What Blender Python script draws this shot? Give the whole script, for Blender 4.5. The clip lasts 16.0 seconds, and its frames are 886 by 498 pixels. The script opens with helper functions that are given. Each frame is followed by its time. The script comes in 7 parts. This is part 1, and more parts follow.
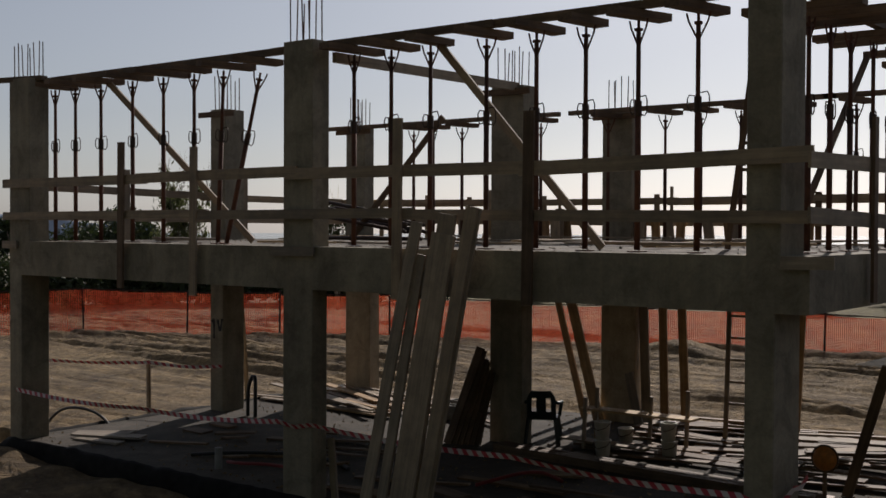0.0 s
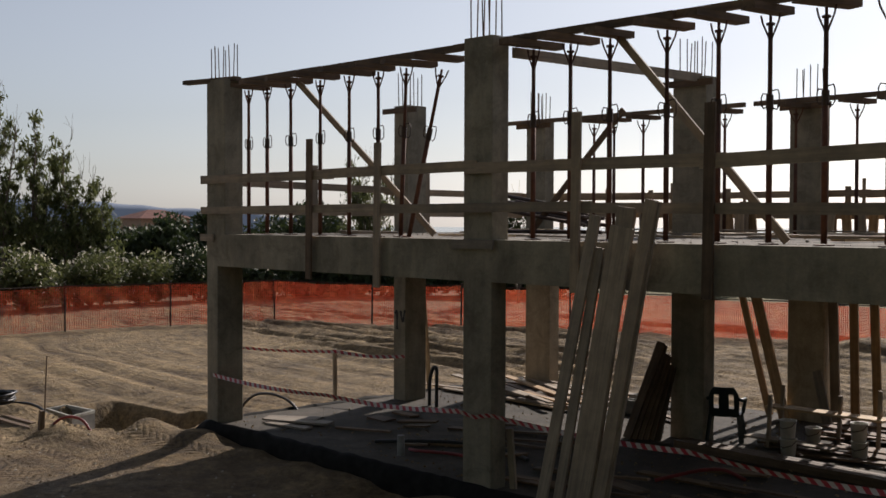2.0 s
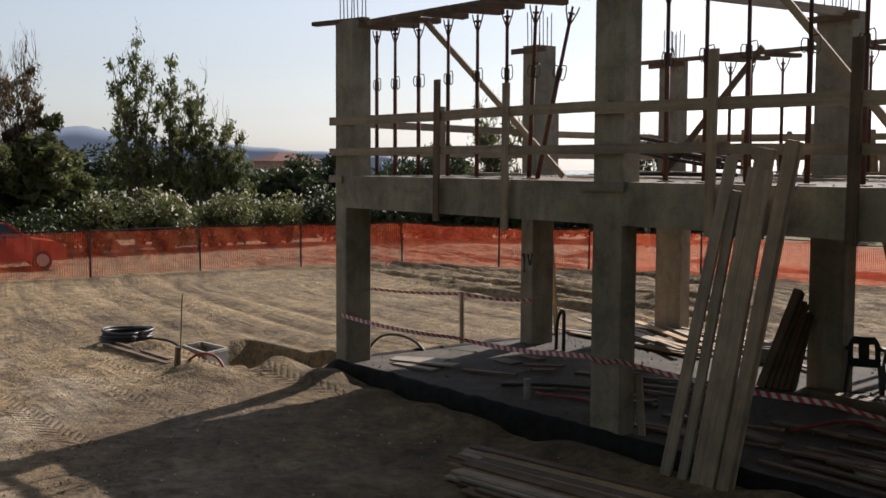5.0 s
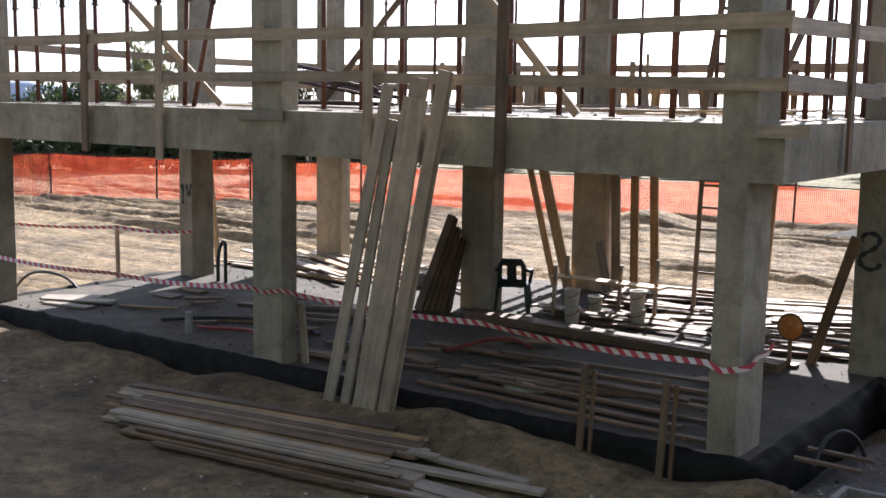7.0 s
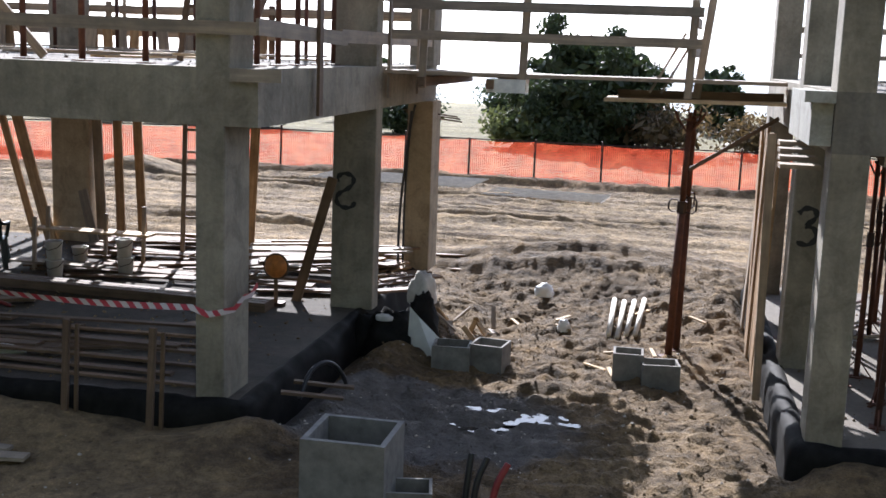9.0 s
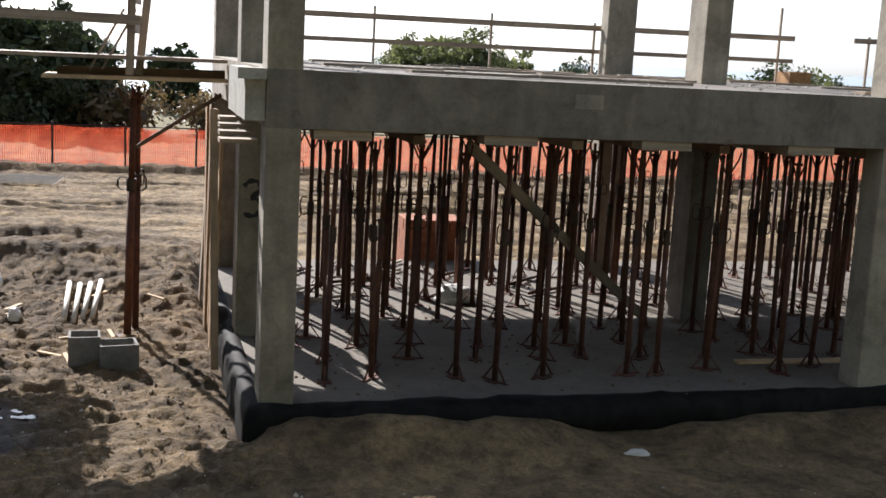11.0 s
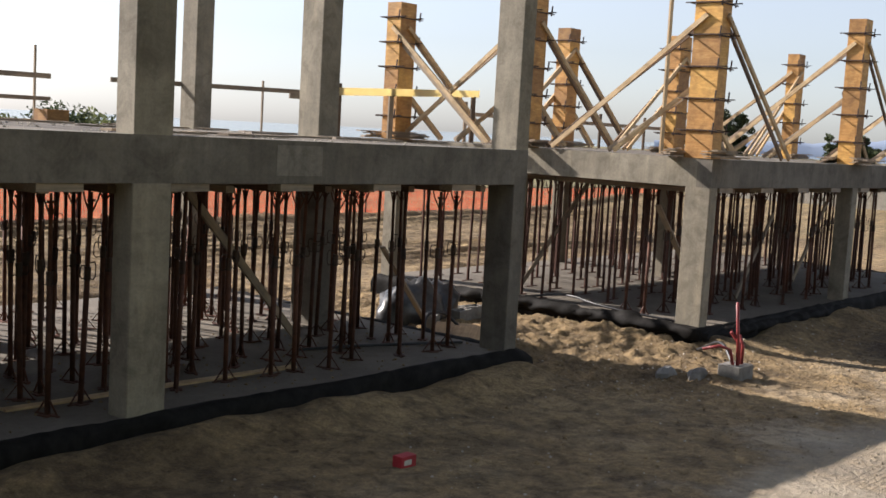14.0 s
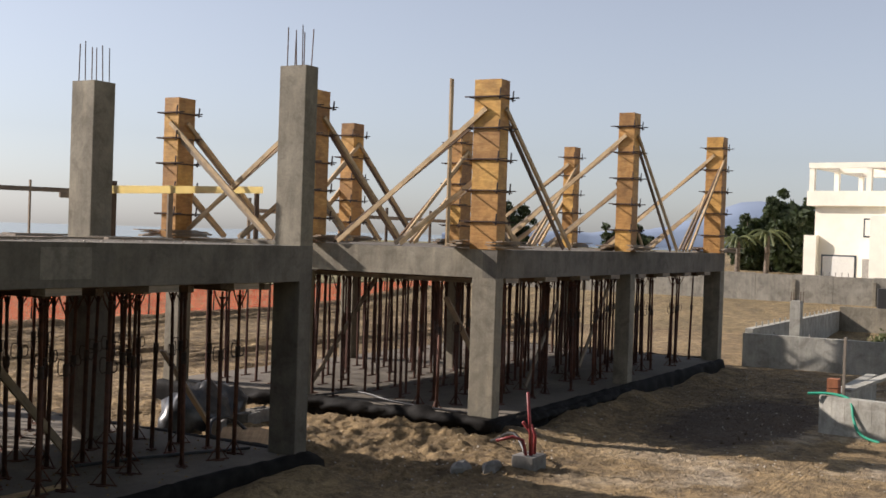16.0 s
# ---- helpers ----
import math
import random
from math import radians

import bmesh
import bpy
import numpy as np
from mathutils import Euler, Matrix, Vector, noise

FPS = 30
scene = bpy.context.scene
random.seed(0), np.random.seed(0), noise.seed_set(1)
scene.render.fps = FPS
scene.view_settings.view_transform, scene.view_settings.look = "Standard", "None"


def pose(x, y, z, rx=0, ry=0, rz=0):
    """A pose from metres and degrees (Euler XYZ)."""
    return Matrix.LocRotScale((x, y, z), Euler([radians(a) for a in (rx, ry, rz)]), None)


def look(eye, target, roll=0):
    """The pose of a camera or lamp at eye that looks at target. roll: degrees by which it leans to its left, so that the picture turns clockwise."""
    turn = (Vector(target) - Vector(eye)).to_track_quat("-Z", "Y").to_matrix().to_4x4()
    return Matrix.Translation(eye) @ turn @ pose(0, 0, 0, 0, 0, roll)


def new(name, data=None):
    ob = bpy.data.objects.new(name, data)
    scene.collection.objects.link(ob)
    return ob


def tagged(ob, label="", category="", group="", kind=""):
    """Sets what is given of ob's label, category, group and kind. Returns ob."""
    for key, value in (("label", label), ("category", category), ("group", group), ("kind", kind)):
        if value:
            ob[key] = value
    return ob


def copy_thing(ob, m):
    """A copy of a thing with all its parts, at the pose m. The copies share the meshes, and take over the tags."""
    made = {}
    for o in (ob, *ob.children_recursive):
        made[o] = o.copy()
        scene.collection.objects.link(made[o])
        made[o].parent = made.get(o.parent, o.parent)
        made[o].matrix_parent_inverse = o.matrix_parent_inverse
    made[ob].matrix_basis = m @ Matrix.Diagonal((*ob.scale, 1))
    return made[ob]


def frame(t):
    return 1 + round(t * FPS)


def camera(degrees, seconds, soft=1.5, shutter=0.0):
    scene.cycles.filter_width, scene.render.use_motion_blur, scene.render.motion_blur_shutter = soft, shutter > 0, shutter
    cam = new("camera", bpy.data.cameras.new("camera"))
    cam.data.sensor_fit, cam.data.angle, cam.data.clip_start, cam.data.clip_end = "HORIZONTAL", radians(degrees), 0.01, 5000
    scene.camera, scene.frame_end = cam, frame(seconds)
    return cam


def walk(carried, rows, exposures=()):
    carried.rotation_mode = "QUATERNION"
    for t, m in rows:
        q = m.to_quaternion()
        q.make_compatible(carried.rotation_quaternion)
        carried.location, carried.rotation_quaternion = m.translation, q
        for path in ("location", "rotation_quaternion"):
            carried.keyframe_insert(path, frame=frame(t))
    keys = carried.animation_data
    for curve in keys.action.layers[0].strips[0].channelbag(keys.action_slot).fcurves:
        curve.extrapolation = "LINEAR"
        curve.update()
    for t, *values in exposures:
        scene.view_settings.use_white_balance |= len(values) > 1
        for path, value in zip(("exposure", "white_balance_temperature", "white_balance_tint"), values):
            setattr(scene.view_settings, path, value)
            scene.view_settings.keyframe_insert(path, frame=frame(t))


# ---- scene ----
cam = camera(42.43, 16.0, soft=1.6)
# seconds, eye x y z, yaw to the left of +y, pitch, lean to the left
ROWS = [
    (0.0, 0.000, 0.000, 3.459, 37.806, -1.121, 0.252),
    (0.5, 0.080, -0.043, 3.458, 41.709, -1.060, 0.146),
    (1.0, 0.097, -0.069, 3.457, 44.278, -0.973, 0.173),
    (1.5, 0.109, -0.071, 3.455, 45.714, -1.221, 0.201),
    (2.0, 0.109, -0.070, 3.454, 46.903, -1.467, 0.190),
    (2.5, 0.077, -0.086, 3.451, 50.407, -1.701, 0.263),
    (3.0, 0.118, -0.102, 3.448, 55.486, -1.953, 0.337),
    (3.2, 0.115, -0.095, 3.446, 56.740, -2.110, 0.345),
    (4.25, 0.030, -0.020, 3.437, 59.600, -3.400, 0.320),
    (5.3, -0.055, 0.055, 3.431, 50.140, -4.930, 0.280),
    (5.5, -0.061, 0.064, 3.429, 48.837, -5.272, 0.279),
    (6.0, -0.073, 0.087, 3.426, 45.226, -6.107, 0.354),
    (6.5, -0.078, 0.108, 3.423, 41.064, -6.919, 0.532),
    (7.0, -0.083, 0.122, 3.421, 36.335, -7.690, 0.901),
    (7.5, -0.100, 0.158, 3.420, 31.081, -8.424, 1.104),
    (8.0, -0.068, 0.218, 3.419, 25.161, -9.113, 1.444),
    (8.5, -0.033, 0.239, 3.418, 18.287, -9.558, 1.752),
    (9.0, 0.032, 0.239, 3.418, 11.176, -9.806, 2.069),
    (9.5, 0.096, 0.205, 3.418, 4.094, -9.916, 2.388),
    (10.0, 0.151, 0.175, 3.418, -2.765, -10.019, 2.642),
    (12.5, 0.316, -0.019, 3.415, -32.840, -8.078, 3.191),
    (13.0, 0.381, -0.064, 3.414, -38.509, -7.320, 3.126),
    (13.5, 0.487, -0.041, 3.413, -44.198, -6.596, 3.296),
    (14.0, 0.606, -0.027, 3.412, -49.876, -5.838, 3.276),
    (14.5, 0.677, 0.006, 3.412, -54.738, -5.120, 3.241),
    (15.0, 0.745, 0.024, 3.412, -57.974, -4.481, 2.897),
    (15.5, 0.818, 0.068, 3.412, -59.639, -3.588, 2.435),
    (16.0, 0.994, 0.152, 3.412, -60.079, -0.619, 1.934),
]
EXPOSURES = [(0.0, -0.72, 6600, 15), (1.0, -0.38, 6600, 15), (1.5, -0.17, 6600, 15), (3.2, -0.22, 6700, 15), (5.5, 0.62, 6450, 15), (6.5, 1.45, 6100, 15), (7.3, 1.66, 5900, 15), (8.5, 1.45, 5700, 15), (9.0, 1.38, 5700, 15), (10.0, 1.1, 5950, 14), (12.5, 1.27, 6200, 14), (14.0, 0.93, 6500, 15), (15.0, 0.74, 6600, 16), (16.0, 0.52, 6600, 16)]
walk(cam, [(t, pose(x, y, z, 90 + p, 0, a) @ pose(0, 0, 0, 0, 0, r)) for t, x, y, z, a, p, r in ROWS], EXPOSURES)

# ---- light: afternoon sun behind the buildings, hazy sky ----
SUN_EL, SUN_AZ = radians(31.0), radians(-18.0)      # azimuth clockwise from +y
world = bpy.data.worlds.new("sky")
scene.world = world
world.use_nodes = True
wn = world.node_tree.nodes
wl = world.node_tree.links
sky = wn.new("ShaderNodeTexSky")
sky.sky_type = "NISHITA"
sky.sun_disc = False
sky.sun_elevation, sky.sun_rotation = SUN_EL, SUN_AZ
sky.altitude = 600
sky.air_density, sky.dust_density, sky.ozone_density = 1.1, 1.6, 2.2
haze = wn.new("ShaderNodeHueSaturation")
haze.inputs["Saturation"].default_value = 0.43
wl.new(sky.outputs["Color"], haze.inputs["Color"])
cool = wn.new("ShaderNodeMix")
cool.data_type, cool.blend_type = "RGBA", "MULTIPLY"
cool.inputs[0].default_value = 1.0
cool.inputs[7].default_value = (0.945, 1.0, 1.065, 1.0)
wl.new(haze.outputs["Color"], cool.inputs[6])
wl.new(cool.outputs[2], wn["Background"].inputs["Color"])
wn["Background"].inputs["Strength"].default_value = 0.09
sun = new("sun", bpy.data.lights.new("sun", "SUN"))
sun.data.energy, sun.data.angle, sun.data.color = 5.0, radians(0.55), (1.0, 0.94, 0.85)
toward = Vector((math.sin(SUN_AZ) * math.cos(SUN_EL), math.cos(SUN_AZ) * math.cos(SUN_EL), math.sin(SUN_EL)))
sun.matrix_world = look(toward * 100, (0, 0, 0))


# ---- materials ----
class Mat:
    """A node material with a few shorthands."""

    def __init__(self, name, rough=0.8, metal=0.0):
        self.m = bpy.data.materials.new(name)
        self.m.use_nodes = True
        self.t = self.m.node_tree
        self.b = self.t.nodes["Principled BSDF"]
        self.b.inputs["Roughness"].default_value = rough
        self.b.inputs["Metallic"].default_value = metal
        self.coord = self.node("ShaderNodeTexCoord")
        self.geo = self.node("ShaderNodeNewGeometry")

    def node(self, kind, **kw):
        n = self.t.nodes.new(kind)
        for k, v in kw.items():
            if k in n.inputs:
                n.inputs[k].default_value = v
        return n

    def link(self, a, b):
        self.t.links.new(a, b)

    def place(self, scale=(1, 1, 1), own=False):
        m = self.node("ShaderNodeMapping")
        m.inputs["Scale"].default_value = scale
        self.link(self.coord.outputs["Object"] if own else self.geo.outputs["Position"], m.inputs["Vector"])
        return m.outputs["Vector"]

    def noise(self, scale, detail=5.0, rough=0.6, vec=None, dist=0.0):
        n = self.node("ShaderNodeTexNoise", Scale=scale, Detail=detail, Roughness=rough, Distortion=dist)
        self.link(vec or self.geo.outputs["Position"], n.inputs["Vector"])
        return n.outputs["Fac"]

    def ramp(self, fac, stops):
        r = self.node("ShaderNodeValToRGB")
        e = r.color_ramp.elements
        while len(e) < len(stops):
            e.new(0.5)
        for el, (p, c) in zip(e, stops):
            el.position = p
            el.color = (*c, 1) if len(c) == 3 else c
        self.link(fac, r.inputs["Fac"])
        return r.outputs["Color"]

    def mix(self, a, b, fac, kind="MIX"):
        n = self.t.nodes.new("ShaderNodeMix")
        n.data_type, n.blend_type = "RGBA", kind
        for sock, v in ((n.inputs[0], fac), (n.inputs[6], a), (n.inputs[7], b)):
            if isinstance(v, (int, float)):
                sock.default_value = v
            elif isinstance(v, tuple):
                sock.default_value = (*v, 1)
            else:
                self.link(v, sock)
        return n.outputs[2]

    def math(self, op, a, b=0.0):
        n = self.t.nodes.new("ShaderNodeMath")
        n.operation = op
        for sock, v in zip(n.inputs, (a, b)):
            if isinstance(v, (int, float)):
                sock.default_value = v
            else:
                self.link(v, sock)
        return n.outputs[0]

    def random(self):
        return self.node("ShaderNodeObjectInfo").outputs["Random"]

    def color(self, c):
        if isinstance(c, tuple):
            self.b.inputs["Base Color"].default_value = (*c, 1)
        else:
            self.link(c, self.b.inputs["Base Color"])
        return self

    def bump(self, h, strength=0.4, dist=0.02):
        n = self.node("ShaderNodeBump", Strength=strength, Distance=dist)
        self.link(h, n.inputs["Height"])
        self.link(n.outputs["Normal"], self.b.inputs["Normal"])
        return self


def concrete(name, lo, mid, hi, boards=True):
    k = Mat(name, 0.88)
    big = k.noise(0.9, 6, 0.65)
    fine = k.noise(28, 4, 0.6)
    c = k.ramp(big, [(0.25, lo), (0.5, mid), (0.75, hi)])
    c = k.mix(c, k.ramp(fine, [(0.3, (0.75, 0.75, 0.75)), (0.7, (1.1, 1.1, 1.1))]), 0.5, "MULTIPLY")
    streak = k.noise(3.0, 4, 0.6, k.place((2.5, 2.5, 0.25)))
    c = k.mix(c, k.ramp(streak, [(0.35, (0.8, 0.8, 0.79)), (0.6, (1.05, 1.04, 1.02))]), 0.6, "MULTIPLY")
    h = fine
    if boards:
        w = k.node("ShaderNodeTexWave", Scale=1.25, Distortion=0.6, Detail=2.0)
        w.bands_direction = "Z"
        k.link(k.place((1, 1, 1)), w.inputs["Vector"])
        line = k.ramp(w.outputs["Fac"], [(0.0, (0.72, 0.72, 0.72)), (0.06, (1, 1, 1))])
        c = k.mix(c, line, 0.12, "MULTIPLY")
        blot = k.noise(2.4, 6, 0.72, None, 0.6)
        c = k.mix(c, k.ramp(blot, [(0.36, (0.62, 0.6, 0.57)), (0.5, (1, 1, 1)), (0.66, (1.22, 1.21, 1.18))]), 0.7, "MULTIPLY")
        c = k.mix(c, k.ramp(k.noise(5.0, 4, 0.6, k.place((1.0, 1.0, 0.12))), [(0.55, (1, 1, 1)), (0.72, (1.35, 1.33, 1.28))]), 0.6, "MULTIPLY")
    pits = k.node("ShaderNodeTexVoronoi", Scale=22.0)
    k.link(k.geo.outputs["Position"], pits.inputs["Vector"])
    hole = k.ramp(pits.outputs["Distance"], [(0.04, (0.55, 0.55, 0.55)), (0.09, (1, 1, 1))])
    c = k.mix(c, hole, 0.35, "MULTIPLY")
    k.color(c).bump(h, 0.35, 0.01)
    return k.m


CONCRETE = concrete("concrete_cast", (0.15, 0.131, 0.098), (0.24, 0.212, 0.162), (0.34, 0.305, 0.238))
CONCRETE_PALE = concrete("concrete_pale", (0.28, 0.27, 0.24), (0.36, 0.35, 0.31), (0.45, 0.43, 0.38))
CONCRETE_PATCH = concrete("concrete_patch", (0.17, 0.155, 0.13), (0.23, 0.21, 0.178), (0.31, 0.285, 0.242))
SCREED = concrete("concrete_floor", (0.1, 0.084, 0.067), (0.145, 0.124, 0.098), (0.2, 0.172, 0.136), False)


def dirty_shaded_floor():
    """Slab under a drift of trodden sand, plaster dust and moist patches; tones lowered for the shade under the deck.
    """
    k = Mat("trodden_shaded_floor", 0.93)
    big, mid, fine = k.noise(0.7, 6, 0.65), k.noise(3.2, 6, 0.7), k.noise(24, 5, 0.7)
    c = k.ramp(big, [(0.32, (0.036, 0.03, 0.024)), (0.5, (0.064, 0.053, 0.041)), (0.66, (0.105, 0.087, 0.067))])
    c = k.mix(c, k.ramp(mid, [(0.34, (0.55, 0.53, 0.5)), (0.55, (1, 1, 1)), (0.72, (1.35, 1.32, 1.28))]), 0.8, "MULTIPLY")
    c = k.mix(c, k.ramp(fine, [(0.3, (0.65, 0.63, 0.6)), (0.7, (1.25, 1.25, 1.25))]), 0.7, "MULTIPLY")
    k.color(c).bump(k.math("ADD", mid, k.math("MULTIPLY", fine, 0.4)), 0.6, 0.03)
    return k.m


FLOOR_DIRTY_SHADED = dirty_shaded_floor()
# darker concrete copy: shade on front beams and lower columns put in the colour
CONCRETE_DARK = concrete("concrete_shade_side", (0.1, 0.088, 0.072), (0.15, 0.135, 0.113), (0.22, 0.2, 0.17))
CONCRETE_TAN = concrete("concrete_tan", (0.28, 0.225, 0.15), (0.37, 0.3, 0.205), (0.45, 0.375, 0.265))


def timber(name, lo, hi, grey=0.0, axis=0):
    """Sawn timber: the grain runs along the object's own axis (0 x, 2 z) by stretched noise."""
    k = Mat(name, 0.75)
    s = [26.0, 26.0, 26.0]
    s[axis] = 1.2
    grain = k.noise(1.0, 5, 0.6, k.place(tuple(s), True), 0.4)
    c = k.ramp(grain, [(0.3, lo), (0.7, hi)])
    tint = k.ramp(k.random(), [(0.0, (0.62, 0.6, 0.58)), (0.35, (0.95, 0.9, 0.85)), (0.7, (1.0, 1.0, 1.0)), (1.0, (1.22, 1.12, 0.98))])
    c = k.mix(c, tint, 0.85, "MULTIPLY")
    stain_shade = k.noise(2.2, 5, 0.7)
    c = k.mix(c, k.ramp(stain_shade, [(0.35, (0.5, 0.48, 0.46)), (0.62, (1.05, 1.05, 1.05))]), 0.8, "MULTIPLY")
    if grey:
        c = k.mix(c, k.ramp(stain_shade, [(0.3, (0.3, 0.29, 0.27)), (0.8, (0.4, 0.38, 0.34))]), grey)
    k.color(c).bump(grain, 0.3, 0.006)
    return k.m


WOOD = timber("weathered_plank", (0.22, 0.15, 0.09), (0.42, 0.31, 0.19), 0.25)
WOOD_GREY = timber("grey_plank", (0.17, 0.13, 0.092), (0.38, 0.305, 0.225), 0.22)
WOOD_NEW = timber("fresh_timber", (0.46, 0.32, 0.17), (0.66, 0.5, 0.3))
WOOD_TAN = timber("tan_form_board", (0.3, 0.18, 0.085), (0.52, 0.35, 0.18))
WOOD_BROWN = timber("brown_form_board", (0.12, 0.07, 0.036), (0.27, 0.17, 0.09))
WOOD_DARK = timber("dark_timber", (0.1, 0.065, 0.04), (0.2, 0.13, 0.08))


def plywood():
    k = Mat("plywood", 0.6)
    grain = k.noise(1.0, 5, 0.6, k.place((3.0, 3.0, 14.0), True), 1.2)
    c = k.ramp(grain, [(0.3, (0.42, 0.2, 0.05)), (0.55, (0.55, 0.29, 0.08)), (0.75, (0.66, 0.4, 0.14))])
    tint = k.ramp(k.random(), [(0.0, (0.52, 0.5, 0.52)), (0.3, (0.85, 0.82, 0.8)), (0.6, (1.0, 1.0, 1.0)), (1.0, (1.2, 1.28, 1.05))])
    c = k.mix(c, tint, 0.9, "MULTIPLY")
    c = k.mix(c, k.ramp(k.noise(3.0, 5, 0.7), [(0.35, (0.5, 0.46, 0.44)), (0.6, (1.05, 1.05, 1.05))]), 0.75, "MULTIPLY")
    k.color(c).bump(grain, 0.2, 0.004)
    return k.m


PLYWOOD = plywood()


def rusty(name, lo, hi, rough=0.65, metal=0.4):
    k = Mat(name, rough, metal)
    c = k.ramp(k.noise(9, 6, 0.7), [(0.3, lo), (0.7, hi)])
    c = k.mix(c, k.ramp(k.random(), [(0.0, (0.65, 0.65, 0.68)), (1.0, (1.3, 1.15, 1.0))]), 0.8, "MULTIPLY")
    k.color(c).bump(k.noise(60, 3, 0.6), 0.25, 0.004)
    return k.m


RUST = rusty("rusted_prop_steel", (0.055, 0.024, 0.017), (0.135, 0.058, 0.036), 0.75, 0.25)
STEEL_DARK = rusty("dark_steel", (0.035, 0.028, 0.026), (0.09, 0.06, 0.05), 0.6, 0.6)
REBAR = rusty("rebar_steel", (0.07, 0.045, 0.035), (0.16, 0.1, 0.07), 0.7, 0.5)


def plain(name, c, rough=0.6, metal=0.0, var=0.25, scale=6.0):
    k = Mat(name, rough, metal)
    lo = tuple(max(0.0, v * (1 - var)) for v in c)
    hi = tuple(min(1.0, v * (1 + var)) for v in c)
    n = k.noise(scale, 5, 0.65)
    k.color(k.ramp(n, [(0.3, lo), (0.7, hi)])).bump(k.noise(40, 3, 0.6), 0.15, 0.004)
    return k.m


def ground_material():
    k = Mat("sandy_soil", 0.95)
    pos = k.geo.outputs["Position"]
    big = k.noise(0.16, 7, 0.65)
    mid = k.noise(1.3, 7, 0.7)
    fine = k.noise(14.0, 6, 0.75)
    sand = k.ramp(big, [(0.3, (0.2, 0.142, 0.074)), (0.5, (0.31, 0.224, 0.117)), (0.7, (0.4, 0.3, 0.165))])
    sand = k.mix(sand, k.ramp(mid, [(0.3, (0.5, 0.48, 0.46)), (0.62, (1.12, 1.1, 1.06))]), 0.8, "MULTIPLY")
    sand = k.mix(sand, k.ramp(fine, [(0.3, (0.6, 0.58, 0.56)), (0.65, (1.15, 1.15, 1.15))]), 0.8, "MULTIPLY")
    sand = k.mix(sand, k.ramp(k.noise(42.0, 4, 0.7), [(0.3, (0.62, 0.6, 0.58)), (0.7, (1.25, 1.25, 1.25))]), 0.7, "MULTIPLY")
    # worn, paler track along the front of the plots
    xyz = k.node("ShaderNodeSeparateXYZ")
    k.link(pos, xyz.inputs[0])
    x, y = xyz.outputs[0], xyz.outputs[1]
    pale = k.ramp(k.noise(0.55, 5, 0.6), [(0.5, (0, 0, 0)), (0.62, (1, 1, 1))])
    near = k.ramp(k.math("MULTIPLY", y, 0.1), [(0.55, (1, 1, 1)), (0.85, (0, 0, 0))])
    sand = k.mix(sand, (0.5, 0.43, 0.33), k.math("MULTIPLY", k.math("MULTIPLY", pale, near), 0.55))
    # dry grass outside the fenced plot
    grass = k.ramp(k.noise(0.4, 8, 0.75), [(0.3, (0.1, 0.092, 0.036)), (0.5, (0.19, 0.165, 0.072)), (0.7, (0.27, 0.23, 0.115))])
    wob = k.math("MULTIPLY", k.noise(0.2, 4, 0.6), 3.0)
    out = k.math("GREATER_THAN", k.math("ADD", y, wob), 37.5)
    far = k.math("GREATER_THAN", k.math("MAXIMUM", k.math("MULTIPLY", k.math("ADD", x, 30.0), -1.0), y), 100.0)
    east = k.math("GREATER_THAN", k.math("ADD", x, wob), 50.0)
    west = k.math("LESS_THAN", k.math("ADD", x, wob), -41.0)
    mask = k.math("MAXIMUM", out, k.math("MULTIPLY", east, 0.2))
    c = k.mix(sand, grass, mask)
    c = k.mix(c, k.mix((0.4, 0.24, 0.14), (0.16, 0.12, 0.06), k.noise(0.5, 5, 0.6)), west)
    # open sea past the end of the field
    c = k.mix(c, (0.1, 0.14, 0.18), far)
    k.link(k.math("SUBTRACT", 0.95, k.math("MULTIPLY", far, 0.8)), k.b.inputs["Roughness"])
    # wheel tracks: streaks along the back of the plots, and curving round the west corner
    def distance(scale, at):
        d = k.node("ShaderNodeVectorMath")
        d.operation = "DISTANCE"
        k.link(k.place(scale), d.inputs[0])
        d.inputs[1].default_value = at
        return d.outputs["Value"]

    ring = distance((1, 1, 0), (-19.9, 74.5, 0.0))
    is_west = k.math("LESS_THAN", k.math("ADD", x, wob), -15.5)
    across = k.math("ADD", k.math("MULTIPLY", ring, is_west), k.math("MULTIPLY", k.math("ADD", y, k.math("MULTIPLY", x, 0.03)), k.math("SUBTRACT", 1.0, is_west)))
    across = k.math("ADD", across, k.math("MULTIPLY", k.noise(0.12, 2, 0.5), 3.0))
    comb = k.node("ShaderNodeCombineXYZ")
    k.link(k.math("MULTIPLY", across, 2.3), comb.inputs[0])
    k.link(k.math("MULTIPLY", x, 0.13), comb.inputs[1])
    streak = k.noise(1.0, 5, 0.62, comb.outputs[0], 0.25)
    tread = k.math("MULTIPLY", k.math("ABSOLUTE", k.math("SINE", k.math("ADD", k.math("MULTIPLY", x, 17.0), k.math("MULTIPLY", across, 9.0)))), k.math("GREATER_THAN", streak, 0.56))
    open_ground = k.math("MAXIMUM", k.math("GREATER_THAN", y, 19.0), is_west)
    worn = k.ramp(k.noise(0.35, 3, 0.6), [(0.42, (0.15, 0.15, 0.15)), (0.56, (1, 1, 1))])
    show = k.math("ADD", 0.15, k.math("MULTIPLY", k.math("MULTIPLY", open_ground, k.math("ADD", worn, k.math("MULTIPLY", is_west, 0.35))), 0.8))
